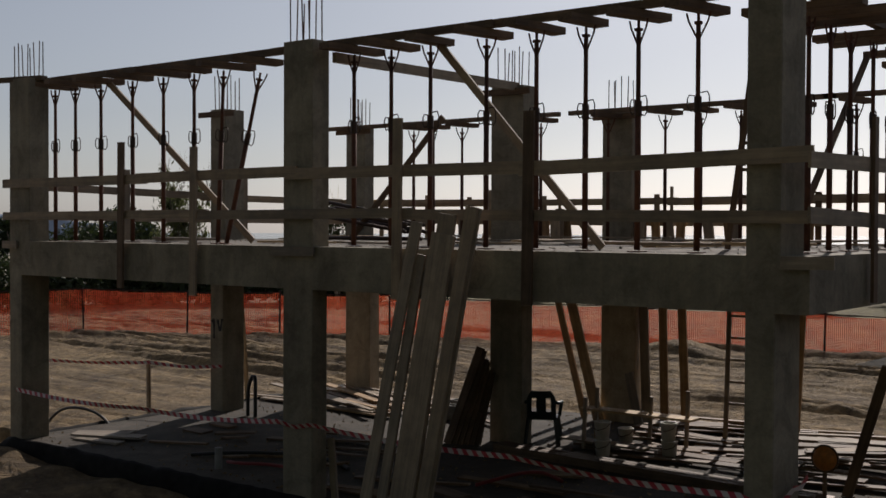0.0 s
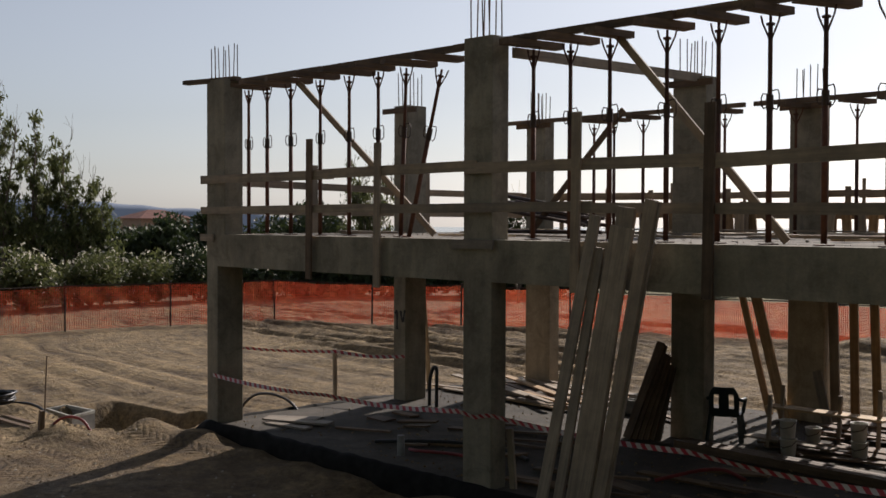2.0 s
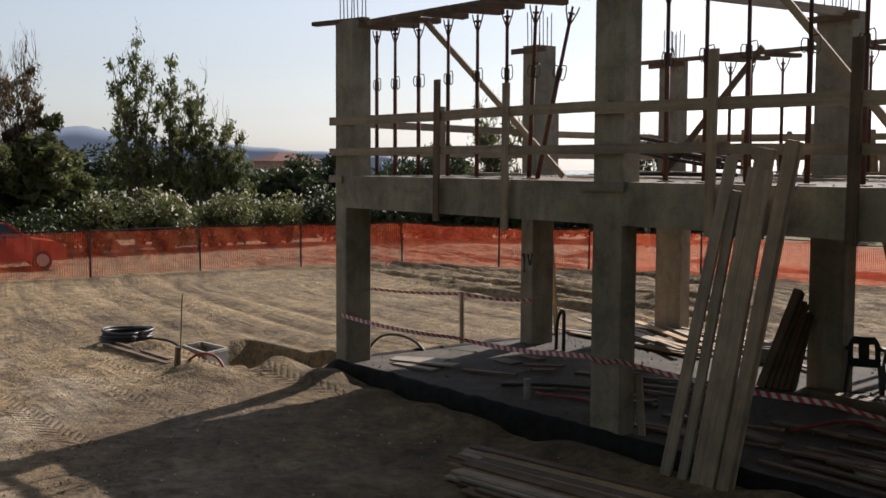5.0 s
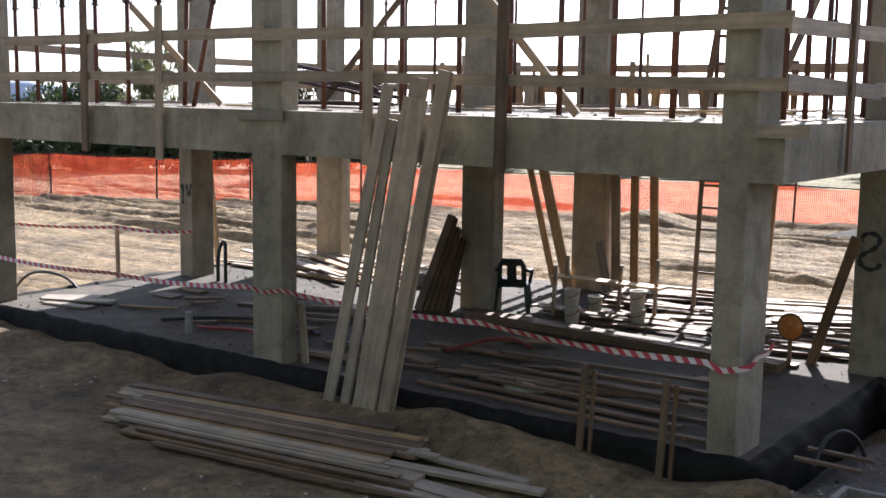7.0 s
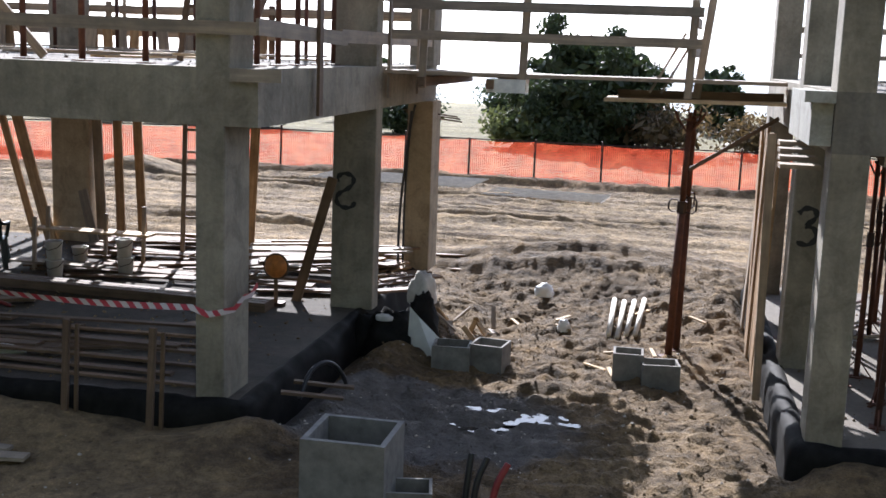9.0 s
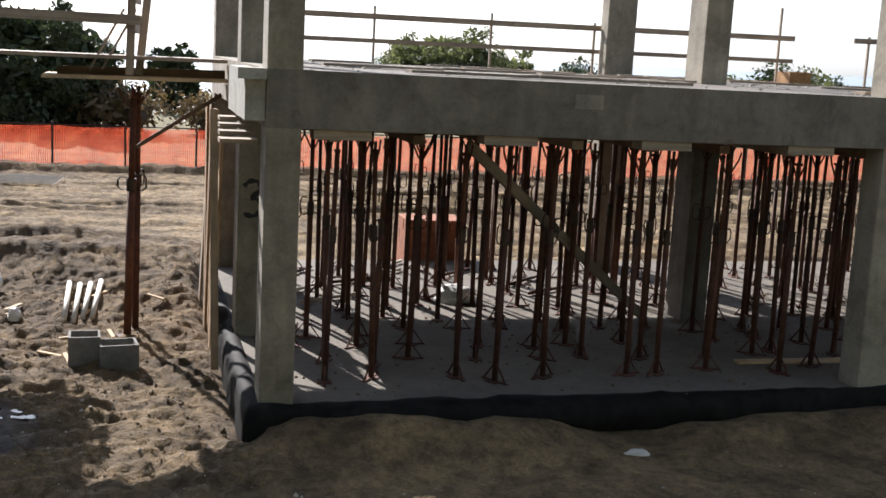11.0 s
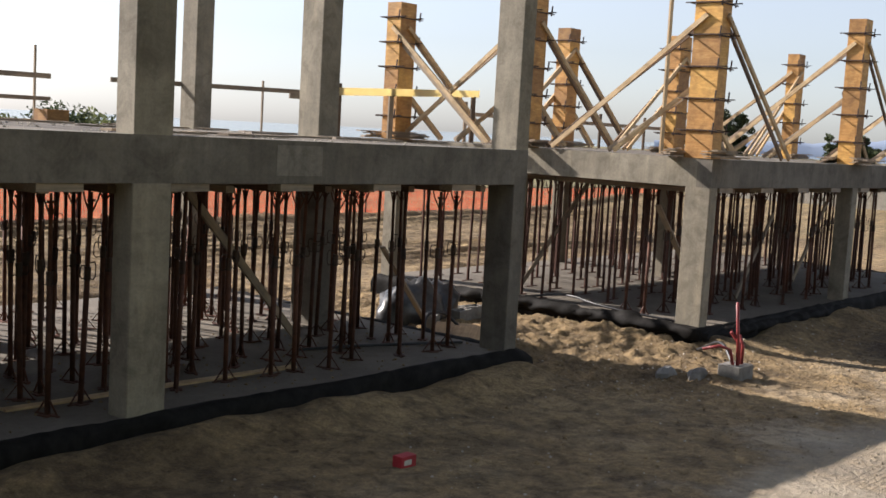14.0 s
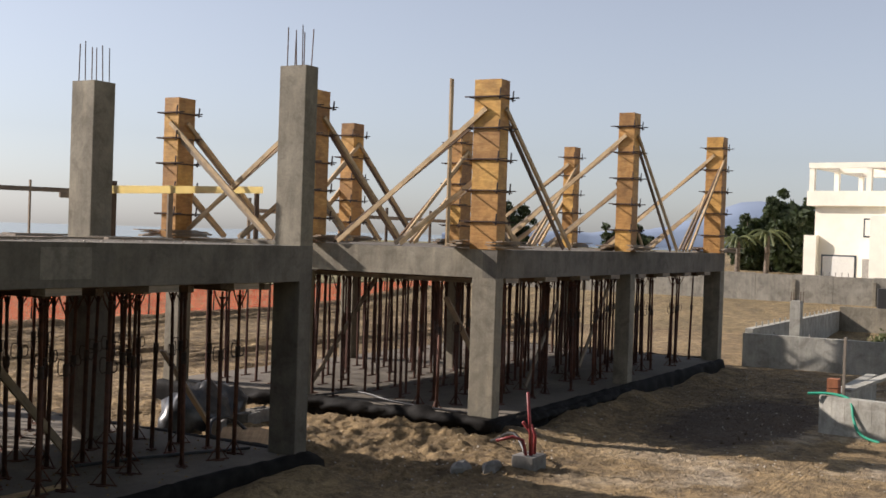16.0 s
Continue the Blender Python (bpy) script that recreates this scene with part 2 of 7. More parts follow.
    c = k.mix(c, k.ramp(streak, [(0.36, (0.5, 0.46, 0.43)), (0.5, (0.95, 0.95, 0.95)), (0.66, (1.2, 1.18, 1.14))]), k.math("MULTIPLY", show, 0.9), "MULTIPLY")
    # tyre tracks with lugs that sweep past the west corner
    lugs, bands = None, None
    for radius in (65.3, 66.9, 67.9, 69.5, 71.2):
        off = k.math("SUBTRACT", k.math("ADD", ring, k.math("MULTIPLY", k.noise(0.09, 2, 0.5), 1.6)), radius + 0.8)
        band = k.math("MULTIPLY", k.math("LESS_THAN", k.math("ABSOLUTE", off), 0.2), k.math("LESS_THAN", x, -15.0))
        rib = k.math("MULTIPLY", band, k.math("ABSOLUTE", k.math("SINE", k.math("ADD", k.math("MULTIPLY", x, 15.0), k.math("MULTIPLY", k.math("ABSOLUTE", off), 22.0)))))
        bands = band if bands is None else k.math("MAXIMUM", bands, band)
        lugs = rib if lugs is None else k.math("MAXIMUM", lugs, rib)
    faint = k.ramp(k.noise(0.3, 3, 0.6), [(0.4, (0.2, 0.2, 0.2)), (0.56, (1, 1, 1))])
    c = k.mix(c, k.ramp(lugs, [(0.15, (0.58, 0.54, 0.5)), (0.7, (1.12, 1.1, 1.08))]), k.math("MULTIPLY", k.math("MULTIPLY", bands, faint), 0.75), "MULTIPLY")
    # clods and footprints
    lumps = k.noise(6.0, 5, 0.7)
    c = k.mix(c, k.ramp(lumps, [(0.34, (0.45, 0.42, 0.39)), (0.5, (0.95, 0.95, 0.95)), (0.68, (1.25, 1.22, 1.18))]), 0.75, "MULTIPLY")
    c = k.mix(c, k.ramp(k.noise(2.6, 5, 0.7, None, 0.8), [(0.36, (0.45, 0.42, 0.4)), (0.52, (1, 1, 1)), (0.68, (1.25, 1.22, 1.18))]), 0.65, "MULTIPLY")
    # wet grey mud beside the puddles, dark earth by the east frame, pale cement dust on the front track
    ragged = k.math("MULTIPLY", k.noise(1.6, 5, 0.65), 1.4)

    def stain_shade(scale, at, reach):
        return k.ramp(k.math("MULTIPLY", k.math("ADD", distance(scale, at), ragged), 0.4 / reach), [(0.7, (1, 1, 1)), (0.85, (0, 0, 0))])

    c = k.mix(c, (0.52, 0.49, 0.46), k.math("MULTIPLY", stain_shade((0.5, 0.22, 0.0), (-0.45, 3.3, 0.0), 1.35), 0.85), "MULTIPLY")
    c = k.mix(c, (0.12, 0.108, 0.1), k.math("MULTIPLY", stain_shade((0.9, 1.25, 0.0), (-2.2, 14.3, 0.0), 1.2), 0.9))
    # ground before the west frame: the block's shade put into the sand colour
    c = k.mix(c, (0.6, 0.56, 0.53), k.math("MULTIPLY", stain_shade((0.5, 0.8, 0.0), (-6.2, 6.2, 0.0), 1.9), 0.8), "MULTIPLY")
    c = k.mix(c, (0.055, 0.038, 0.026), k.math("MULTIPLY", stain_shade((0.3, 0.8, 0.0), (7.75, 5.35, 0.0), 1.0), 0.85))
    c = k.mix(c, (0.36, 0.32, 0.26), k.math("MULTIPLY", stain_shade((0.45, 0.9, 0.0), (6.6, 3.6, 0.0), 1.2), 0.5))
    # one crisp tyre print on the front track
    near_print = k.math("LESS_THAN", k.math("ABSOLUTE", k.math("SUBTRACT", k.math("ADD", y, k.math("MULTIPLY", x, 0.012)), 4.58)), 0.24)
    near_print = k.math("MULTIPLY", near_print, k.math("MULTIPLY", k.math("GREATER_THAN", x, 13.5), k.math("LESS_THAN", x, 21.8)))
    ribs = k.math("ABSOLUTE", k.math("SINE", k.math("MULTIPLY", k.math("ADD", y, k.math("MULTIPLY", x, 0.012)), 40.0)))
    c = k.mix(c, k.ramp(ribs, [(0.2, (0.5, 0.47, 0.44)), (0.6, (1.08, 1.08, 1.08))]), k.math("MULTIPLY", near_print, 0.7), "MULTIPLY")
    # grit: fine dark and pale specks, and small dark crumbs
    c = k.mix(c, k.ramp(k.noise(85.0, 3, 0.7), [(0.32, (0.55, 0.53, 0.5)), (0.5, (1, 1, 1)), (0.7, (1.3, 1.28, 1.25))]), 0.7, "MULTIPLY")
    crumb = k.node("ShaderNodeTexVoronoi", Scale=9.0, Randomness=1.0)
    k.link(pos, crumb.inputs["Vector"])
    dots = k.math("MULTIPLY", k.math("LESS_THAN", crumb.outputs["Distance"], 0.16), k.math("GREATER_THAN", k.noise(0.9, 3, 0.6), 0.5))
    c = k.mix(c, (0.42, 0.4, 0.38), k.math("MULTIPLY", dots, 0.45), "MULTIPLY")
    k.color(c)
    h = k.math("ADD", k.math("MULTIPLY", mid, 0.5), k.math("MULTIPLY", fine, 0.3))
    h = k.math("ADD", h, k.math("MULTIPLY", lumps, 0.75))
    h = k.math("ADD", h, k.math("MULTIPLY", k.math("MULTIPLY", streak, show), 1.0))
    h = k.math("ADD", h, k.math("MULTIPLY", k.math("MULTIPLY", tread, open_ground), 0.12))
    h = k.math("ADD", h, k.math("MULTIPLY", k.math("MULTIPLY", lugs, faint), 0.35))
    k.bump(k.math("MULTIPLY", h, k.math("SUBTRACT", 1.0, far)), 1.0, 0.12)
    return k.m


SOIL = ground_material()
MEMBRANE = plain("black_bitumen_sheet", (0.011, 0.01, 0.009), 0.75, 0, 0.6, 5)
MEMBRANE.node_tree.nodes["Principled BSDF"].inputs["Specular IOR Level"].default_value = 0.12
PVC_RED = plain("red_conduit", (0.22, 0.025, 0.025), 0.5)
HOSE_BLACK = plain("black_hose", (0.02, 0.02, 0.022), 0.45)


# ---- geometry helpers ----
class Geo:
    def __init__(self):
        self.v, self.f = [], []

    def add(self, vs, fs):
        n = len(self.v)
        self.v += [tuple(p) for p in vs]
        self.f += [tuple(n + i for i in f) for f in fs]
        return self

    def box(self, x0, x1, y0, y1, z0, z1, c=0.0):
        """A box; c: a chamfer on the upright edges."""
        if c <= 0:
            vs = [(x, y, z) for z in (z0, z1) for x, y in ((x0, y0), (x1, y0), (x1, y1), (x0, y1))]
            return self.add(vs, [(3, 2, 1, 0), (4, 5, 6, 7), (0, 1, 5, 4), (1, 2, 6, 5), (2, 3, 7, 6), (3, 0, 4, 7)])
        ring = [(x0 + c, y0), (x1 - c, y0), (x1, y0 + c), (x1, y1 - c), (x1 - c, y1), (x0 + c, y1), (x0, y1 - c), (x0, y0 + c)]
        vs = [(x, y, z) for z in (z0, z1) for x, y in ring]
        return self.add(vs, [tuple(range(7, -1, -1)), tuple(range(8, 16))] + [(i, (i + 1) % 8, 8 + (i + 1) % 8, 8 + i) for i in range(8)])

    def bar(self, p, q, w, h, spin=0.0):
        """A board from p to q, w wide (level side), h high."""
        p, q = Vector(p), Vector(q)
        d = (q - p).normalized()
        s = d.cross(Vector((0, 0, 1)))
        s = Vector((1, 0, 0)) if s.length < 1e-4 else s.normalized()
        u = s.cross(d)
        if spin:
            r = Matrix.Rotation(radians(spin), 3, d)
            s, u = r @ s, r @ u
        vs = []
        for e in (p, q):
            vs += [e - s * w / 2 - u * h / 2, e + s * w / 2 - u * h / 2, e + s * w / 2 + u * h / 2, e - s * w / 2 + u * h / 2]
        return self.add(vs, [(3, 2, 1, 0), (4, 5, 6, 7), (0, 1, 5, 4), (1, 2, 6, 5), (2, 3, 7, 6), (3, 0, 4, 7)])

    def tube(self, p, q, r, r2=None, n=8):
        return self.path([p, q], r, n, r2)

    def path(self, pts, r, n=6, r2=None):
        pts = [Vector(p) for p in pts]
        r2 = r if r2 is None else r2
        k = len(pts)
        base = len(self.v)
        side = None
        for i, p in enumerate(pts):
            d = (pts[min(i + 1, k - 1)] - pts[max(i - 1, 0)]).normalized()
            if side is None:
                side = d.cross(Vector((0, 0, 1)))
                side = Vector((1, 0, 0)) if side.length < 1e-3 else side.normalized()
            side = (side - d * side.dot(d)).normalized()
            up = d.cross(side)
            rr = r + (r2 - r) * i / max(1, k - 1)
            self.v += [tuple(p + (side * math.cos(a) + up * math.sin(a)) * rr) for a in (2 * math.pi * j / n for j in range(n))]
        for i in range(k - 1):
            for j in range(n):
                a, b = base + i * n + j, base + i * n + (j + 1) % n
                self.f.append((a, b, b + n, a + n))
        self.f.append(tuple(base + j for j in range(n - 1, -1, -1)))
        self.f.append(tuple(base + (k - 1) * n + j for j in range(n)))
        return self

    def mesh(self, name, off=(0, 0, 0), smooth=False):
        me = bpy.data.meshes.new(name)
        o = Vector(off)
        me.from_pydata([tuple(Vector(p) - o) for p in self.v], [], self.f)
        me.update()
        if smooth:
            me.polygons.foreach_set("use_smooth", [True] * len(me.polygons))
        return me


def thing(name, at, label, category, group="", kind=""):
    """An empty at the base of a thing; its parts hang under it."""
    ob = new(name)
    ob.location = at
    ob.empty_display_size = 0.2
    return tagged(ob, label, category, group, kind)


def root_at(ob):
    p = Vector((0, 0, 0))
    while ob is not None:
        p = p + Vector(ob.location)
        ob = ob.parent
    return p


def part(name, geo, mat, parent, label="", smooth=False, spin=None):
    """One mesh object under a thing or a part. The geometry is given in the world's metres."""
    me = geo.mesh(name, root_at(parent), smooth)
    me.materials.append(mat)
    ob = new(name, me)
    ob.parent = parent
    return tagged(ob, label)


def piece(name, geo, mat, at, label, category, group="", kind="", smooth=False):
    """A thing that is one mesh."""
    me = geo.mesh(name, at, smooth)
    me.materials.append(mat)
    ob = new(name, me)
    ob.location = at
    return tagged(ob, label, category, group, kind)


def stick(name, p, q, w, h, mat, parent, label="", spin=0.0):
    """A board as an object of its own whose own x axis runs along it, so that the grain does too."""
    p, q = Vector(p), Vector(q)
    length = (q - p).length
    me = Geo().box(0, length, -w / 2, w / 2, -h / 2, h / 2, 0).mesh(name)
    me.materials.append(mat)
    ob = new(name, me)
    d = (q - p).normalized()
    # level boards: the width lies level; steep ones: the width runs along x
    s = Vector((0, 0, 1)).cross(d) if abs(d.z) < 0.75 else Vector((1, 0, 0)) - d * d.x
    s = s.normalized()
    u = d.cross(s)
    r = Matrix((d, s, u)).transposed() @ Matrix.Rotation(radians(spin), 3, "X")
    base = root_at(parent) if parent else Vector((0, 0, 0))
    ob.parent = parent
    ob.matrix_basis = Matrix.Translation(p - base) @ r.to_4x4()
    return tagged(ob, label)


# ---- ground: one sheet to the horizon ----
BLOCKS = {"west": (-16.86, -3.74, 10.29, 18.3), "middle": (1.39, 15.25, 10.67, 18.3), "east": (19.97, 34.9, 9.9, 18.3)}


def smooth01(a, b, v):
    t = np.clip((v - a) / (b - a), 0, 1)
    return t * t * (3 - 2 * t)


def bell(x, y, cx, cy, rx, ry, h):
    return h * np.exp(-(((x - cx) / rx) ** 2 + ((y - cy) / ry) ** 2))


def fbm(x, y, scale, octaves, seed):
    """Smooth value noise on a hashed lattice."""
    out = np.zeros_like(x)
    amp = 1.0
    for o in range(octaves):
        u, v = x * scale * 2**o + seed * 7.13, y * scale * 2**o - seed * 3.7
        i, j = np.floor(u), np.floor(v)
        fu, fv = u - i, v - j
        fu, fv = fu * fu * (3 - 2 * fu), fv * fv * (3 - 2 * fv)

        def lattice(a, b):
            s = np.sin(a * 127.1 + b * 311.7 + seed * 17.3 + o * 5.1) * 43758.5453
            return s - np.floor(s)

        out += amp * ((lattice(i, j) * (1 - fu) + lattice(i + 1, j) * fu) * (1 - fv) + (lattice(i, j + 1) * (1 - fu) + lattice(i + 1, j + 1) * fu) * fv - 0.5)
        amp *= 0.5
    return out


def footprints(x, y, cell, seed):
    """Scattered hollows with a raised rim, one for each cell of a jittered lattice."""
    u, v = x / cell, y / cell
    i, j = np.floor(u), np.floor(v)
    best = np.full_like(x, 9.0)
    for a in (-1, 0, 1):
        for b in (-1, 0, 1):
            h = np.sin((i + a) * 127.1 + (j + b) * 311.7 + seed * 17.3) * 43758.5453
            h = h - np.floor(h)
            g = np.sin((i + a) * 269.5 + (j + b) * 183.3 + seed * 5.9) * 43758.5453
            g = g - np.floor(g)
            du, dv = u - (i + a) - h, v - (j + b) - g
            turn = 6.28 * h * 7.0
            p, q = du * np.cos(turn) + dv * np.sin(turn), dv * np.cos(turn) - du * np.sin(turn)
            best = np.minimum(best, np.hypot(p * 1.9, q * 1.15) + 0.35 * g)
    return -np.exp(-((best / 0.36) ** 2)) + 0.55 * np.exp(-(((best - 0.62) / 0.2) ** 2))


def ground_z(x, y):
    x, y = np.asarray(x, float), np.asarray(y, float)
    site = smooth01(-45, -38, x) * (1 - smooth01(45, 60, x)) * (1 - smooth01(34.5, 38, y)) * smooth01(-25, -5, y)
    z = -0.38 + 0.06 * fbm(x, y, 0.35, 3, 1.0) * site
    # churned sand: strongest between the plots, weaker on the track in front and behind
    gap = smooth01(-4.2, -3.2, x) * (1 - smooth01(1.2, 2.0, x)) * smooth01(8.6, 10.0, y) * (1 - smooth01(19.0, 21.5, y))
    gap = gap + smooth01(15.0, 15.8, x) * (1 - smooth01(19.6, 20.4, x)) * smooth01(7.6, 9.6, y) * (1 - smooth01(19.0, 21.0, y))
    lump = np.abs(fbm(x, y, 1.4, 2, 2.0)) + 0.9 * np.abs(fbm(x, y, 3.8, 2, 6.0))
    z += site * gap * (0.13 * lump - 0.1 + 0.05 * fbm(x, y, 6.5, 2, 3.0))
    z += site * gap * (footprints(x, y, 0.55, 1.0) * 0.022 + footprints(x, y * 1.4, 0.3, 2.0) * 0.01 + 0.09 * np.abs(fbm(x * 0.6, y * 1.5, 3.2, 3, 26.0)) + 0.045 * np.abs(fbm(x, y * 1.6, 9.0, 3, 21.0)))
    trodden = smooth01(4.0, 6.0, y) * (1 - smooth01(9.0, 9.8, y)) * smooth01(-24, -20, x) * (1 - smooth01(34, 38, x)) * np.clip(0.5 + 2.0 * fbm(x, y, 0.25, 2, 22.0), 0.1, 1.2)
    z += site * trodden * (footprints(x, y, 0.6, 3.0) * 0.022 + 0.025 * np.abs(fbm(x, y, 5.0, 3, 23.0)))
    # loose sand dug over between the conduits and the east frame
    loose = smooth01(14.6, 16.2, x) * (1 - smooth01(23.0, 26.0, x)) * smooth01(5.0, 6.4, y) * (1 - smooth01(8.4, 9.4, y))
    z += site * loose * (0.07 * np.abs(fbm(x, y * 1.3, 3.4, 3, 27.0)) + 0.04 * np.abs(fbm(x, y, 8.0, 2, 28.0)) + 0.018 * footprints(x, y * 1.2, 0.45, 4.0) - 0.03)
    clod = np.clip(fbm(x, y, 2.3, 3, 12.0), 0, 1)
    z += site * (1 - gap) * (0.09 * clod + 0.03 * fbm(x, y, 4.5, 2, 3.0)) * (0.45 + 0.55 * smooth01(17.5, 20.0, y))
    # wheel tracks that run along behind the plots, with broken edges
    track = smooth01(18.8, 20.5, y) * (1 - smooth01(32.0, 33.4, y)) * site
    phase = (y + 0.035 * x + 1.3 * fbm(x, y, 0.055, 2, 4.0)) * 3.3
    rut = np.clip(1.4 * np.abs(np.sin(phase)) - 0.6, 0, 1) + 0.4 * np.abs(np.sin(phase * 2.3 + 1.0 + 0.8 * fbm(x, y, 0.1, 2, 9.0)))
    z += track * 0.2 * (rut - 0.4) * np.clip(0.75 + 1.5 * fbm(x, y * 2.0, 0.18, 2, 5.0), 0.15, 1.7)
    # tyre tracks that curve round the west corner
    ang = np.hypot(x + 19.9, y - 74.5)
    west_track = smooth01(-40, -34, x) * (1 - smooth01(-20, -16, x)) * site
    z += west_track * 0.09 * (np.abs(np.sin(ang * 2.6 + 0.7 * fbm(x, y, 0.3, 2, 24.0))) - 0.4) * np.clip(0.4 + 2 * fbm(x, y, 0.2, 2, 8.0), 0, 1.4)
    # mud heaped along the open side of the west slab
    wx1 = BLOCKS["west"][1]
    z += np.exp(-(((x - wx1 - 0.35) / 0.6) ** 2)) * smooth01(9.3, 10.4, y) * (1 - smooth01(13.5, 15.5, y)) * (0.2 + 0.12 * fbm(x, y, 0.8, 2, 19.0)) + bell(x, y, -4.4, 9.7, 1.8, 0.7, 0.1)
    # sand thrown up against the front of the slabs
    for x0, x1, y0, y1 in BLOCKS.values():
        band = np.exp(-(((y - y0 + 0.3) / 0.55) ** 2)) * smooth01(x0 - 0.6, x0 + 0.4, x) * (1 - smooth01(x1 - 0.4, x1 + 0.6, x))
        z += band * (0.19 + 0.28 * fbm(x, y, 0.6, 3, 7.0))
    # heaps and hollows
    z += bell(x, y, -21.4, 8.9, 0.8, 0.5, 0.22) + bell(x, y, -17.9, 9.7, 0.9, 0.5, 0.3) + bell(x, y, -18.4, 11.0, 0.7, 0.5, 0.25) - 0.55 * smooth01(-21.9, -21.5, x + 0.3 * fbm(x, y, 1.1, 2, 15.0)) * (1 - smooth01(-18.4, -17.9, x)) * smooth01(9.3, 9.6, y + 0.25 * fbm(x, y, 1.3, 2, 16.0)) * (1 - smooth01(11.05, 11.25, y + 0.3 * fbm(x, y, 0.8, 2, 18.0))) + bell(x, y, -16.2, 9.4, 2.2, 0.9, 0.08) + bell(x, y, -19.0, 8.6, 1.2, 0.35, 0.16)
    z += bell(x, y, -1.2, 20.2, 2.4, 1.4, 0.5) + bell(x, y, 1.0, 18.0, 1.2, 2.2, 0.35) + bell(x, y, -15.3, 31.2, 1.3, 1.0, 0.5)
    z += bell(x, y, -31, 19, 2.5, 2.0, 0.0) + bell(x, y, 17.3, 12.8, 1.6, 1.8, 0.25) + bell(x, y, 17.8, 9.2, 2.0, 1.2, 0.1)
    z += bell(x, y, -2.6, 16.6, 1.0, 1.4, -0.15)
    # low bank under the fence
    z += 0.2 * smooth01(33.5, 33.75, y + 0.25 * fbm(x, y, 1.2, 2, 13.0)) * (1 - smooth01(34.7, 36.0, y)) * (0.85 + 0.5 * fbm(x, y, 0.9, 2, 11.0)) * (x > -31) * (x < 60)
    # the land rises to the east
    z += np.maximum(0, x - 40) * 0.045 * smooth01(40, 60, x) * (1 - 0.8 * smooth01(90, 200, x))
    z -= 28.0 * smooth01(92, 118, y) * (y < 1e5) + 28.0 * smooth01(120, 150, -x) * (1 - smooth01(92, 118, y))
    ex0, _, ey0, ey1 = BLOCKS["east"]
    z += np.exp(-(((x - ex0 + 0.3) / 0.6) ** 2)) * smooth01(ey0 - 0.5, ey0 + 0.5, y) * (1 - smooth01(ey1 - 2, ey1, y)) * (0.2 + 0.15 * fbm(x, y, 0.8, 2, 17.0))
    for x0, x1, y0, y1 in BLOCKS.values():
        inside = smooth01(x0 - 0.5, x0 + 0.1, x) * (1 - smooth01(x1 - 0.1, x1 + 0.5, x)) * smooth01(y0 - 0.08, y0 + 0.12, y) * (1 - smooth01(y1 - 0.1, y1 + 0.5, y))
        z = z * (1 - inside) + (-0.4 - 0.12 * smooth01(0.0, 1.0, inside * 1.2)) * inside
    return z


def gz(x, y):
    return float(ground_z(np.array([x]), np.array([y]))[0])


def spaced(lo, hi, step, far):
    core = list(np.arange(lo, hi + step / 2, step))
    up, down, s = [], [], step
    a, b = core[-1], core[0]
    while a < far:
        s *= 1.35
        a, b = a + s, b - s
        up.append(a)
        down.append(b)
    return np.array(down[::-1] + core + up)


def refined(lines, lo, hi, step):
    """The same grid lines with a finer step between lo and hi."""
    return np.array(sorted([v for v in lines if v < lo - 1e-6 or v > hi + 1e-6] + list(np.arange(lo, hi + 1e-6, step))))


gx, gy = spaced(-40.0, 42.0, 0.14, 4200.0), spaced(3.5, 35.2, 0.11, 4200.0)
gx = refined(refined(gx, -4.2, 1.6, 0.045), 15.0, 21.0, 0.06)
gy = refined(gy, 7.6, 18.6, 0.055)
X, Y = np.meshgrid(gx, gy)
Z = ground_z(X, Y)
nx, ny = len(gx), len(gy)
verts = np.stack([X.ravel(), Y.ravel(), Z.ravel()], 1)
i, j = np.meshgrid(np.arange(nx - 1), np.arange(ny - 1))
a = (j * nx + i).ravel()
faces = np.stack([a, a + 1, a + nx + 1, a + nx], 1)
me = bpy.data.meshes.new("ground")
me.from_pydata(verts.tolist(), [], faces.tolist())
me.polygons.foreach_set("use_smooth", [True] * len(me.polygons))
me.materials.append(SOIL)
tagged(new("ground", me), "churned tan sandy soil with wheel tracks and heaps", "ground", kind="structure")


# ---- concrete frames ----
def column(parent, x0, x1, y0, y1, z0, z1, bars=0, mat=None, rng=random):
    ob = part("column", Geo().box(x0, x1, y0, y1, z0, z1, 0.012), mat or CONCRETE, parent)
    if bars:
        for k in range(bars):
            side = k % 2
            u = (k // 2 + 0.5) / ((bars + 1) // 2)
            x = x0 + 0.04 + (x1 - x0 - 0.08) * (u if x1 - x0 >= y1 - y0 else side)
            y = y0 + 0.04 + (y1 - y0 - 0.08) * (side if x1 - x0 >= y1 - y0 else u)
            h = 0.58 + rng.uniform(-0.06, 0.06)
            g = Geo().tube((x, y, z1 - 0.02), (x + rng.uniform(-0.02, 0.02), y + rng.uniform(-0.02, 0.02), z1 + h), 0.009, n=6)
            part("rebar", g, REBAR, ob, "rusty starter bar")
    return ob


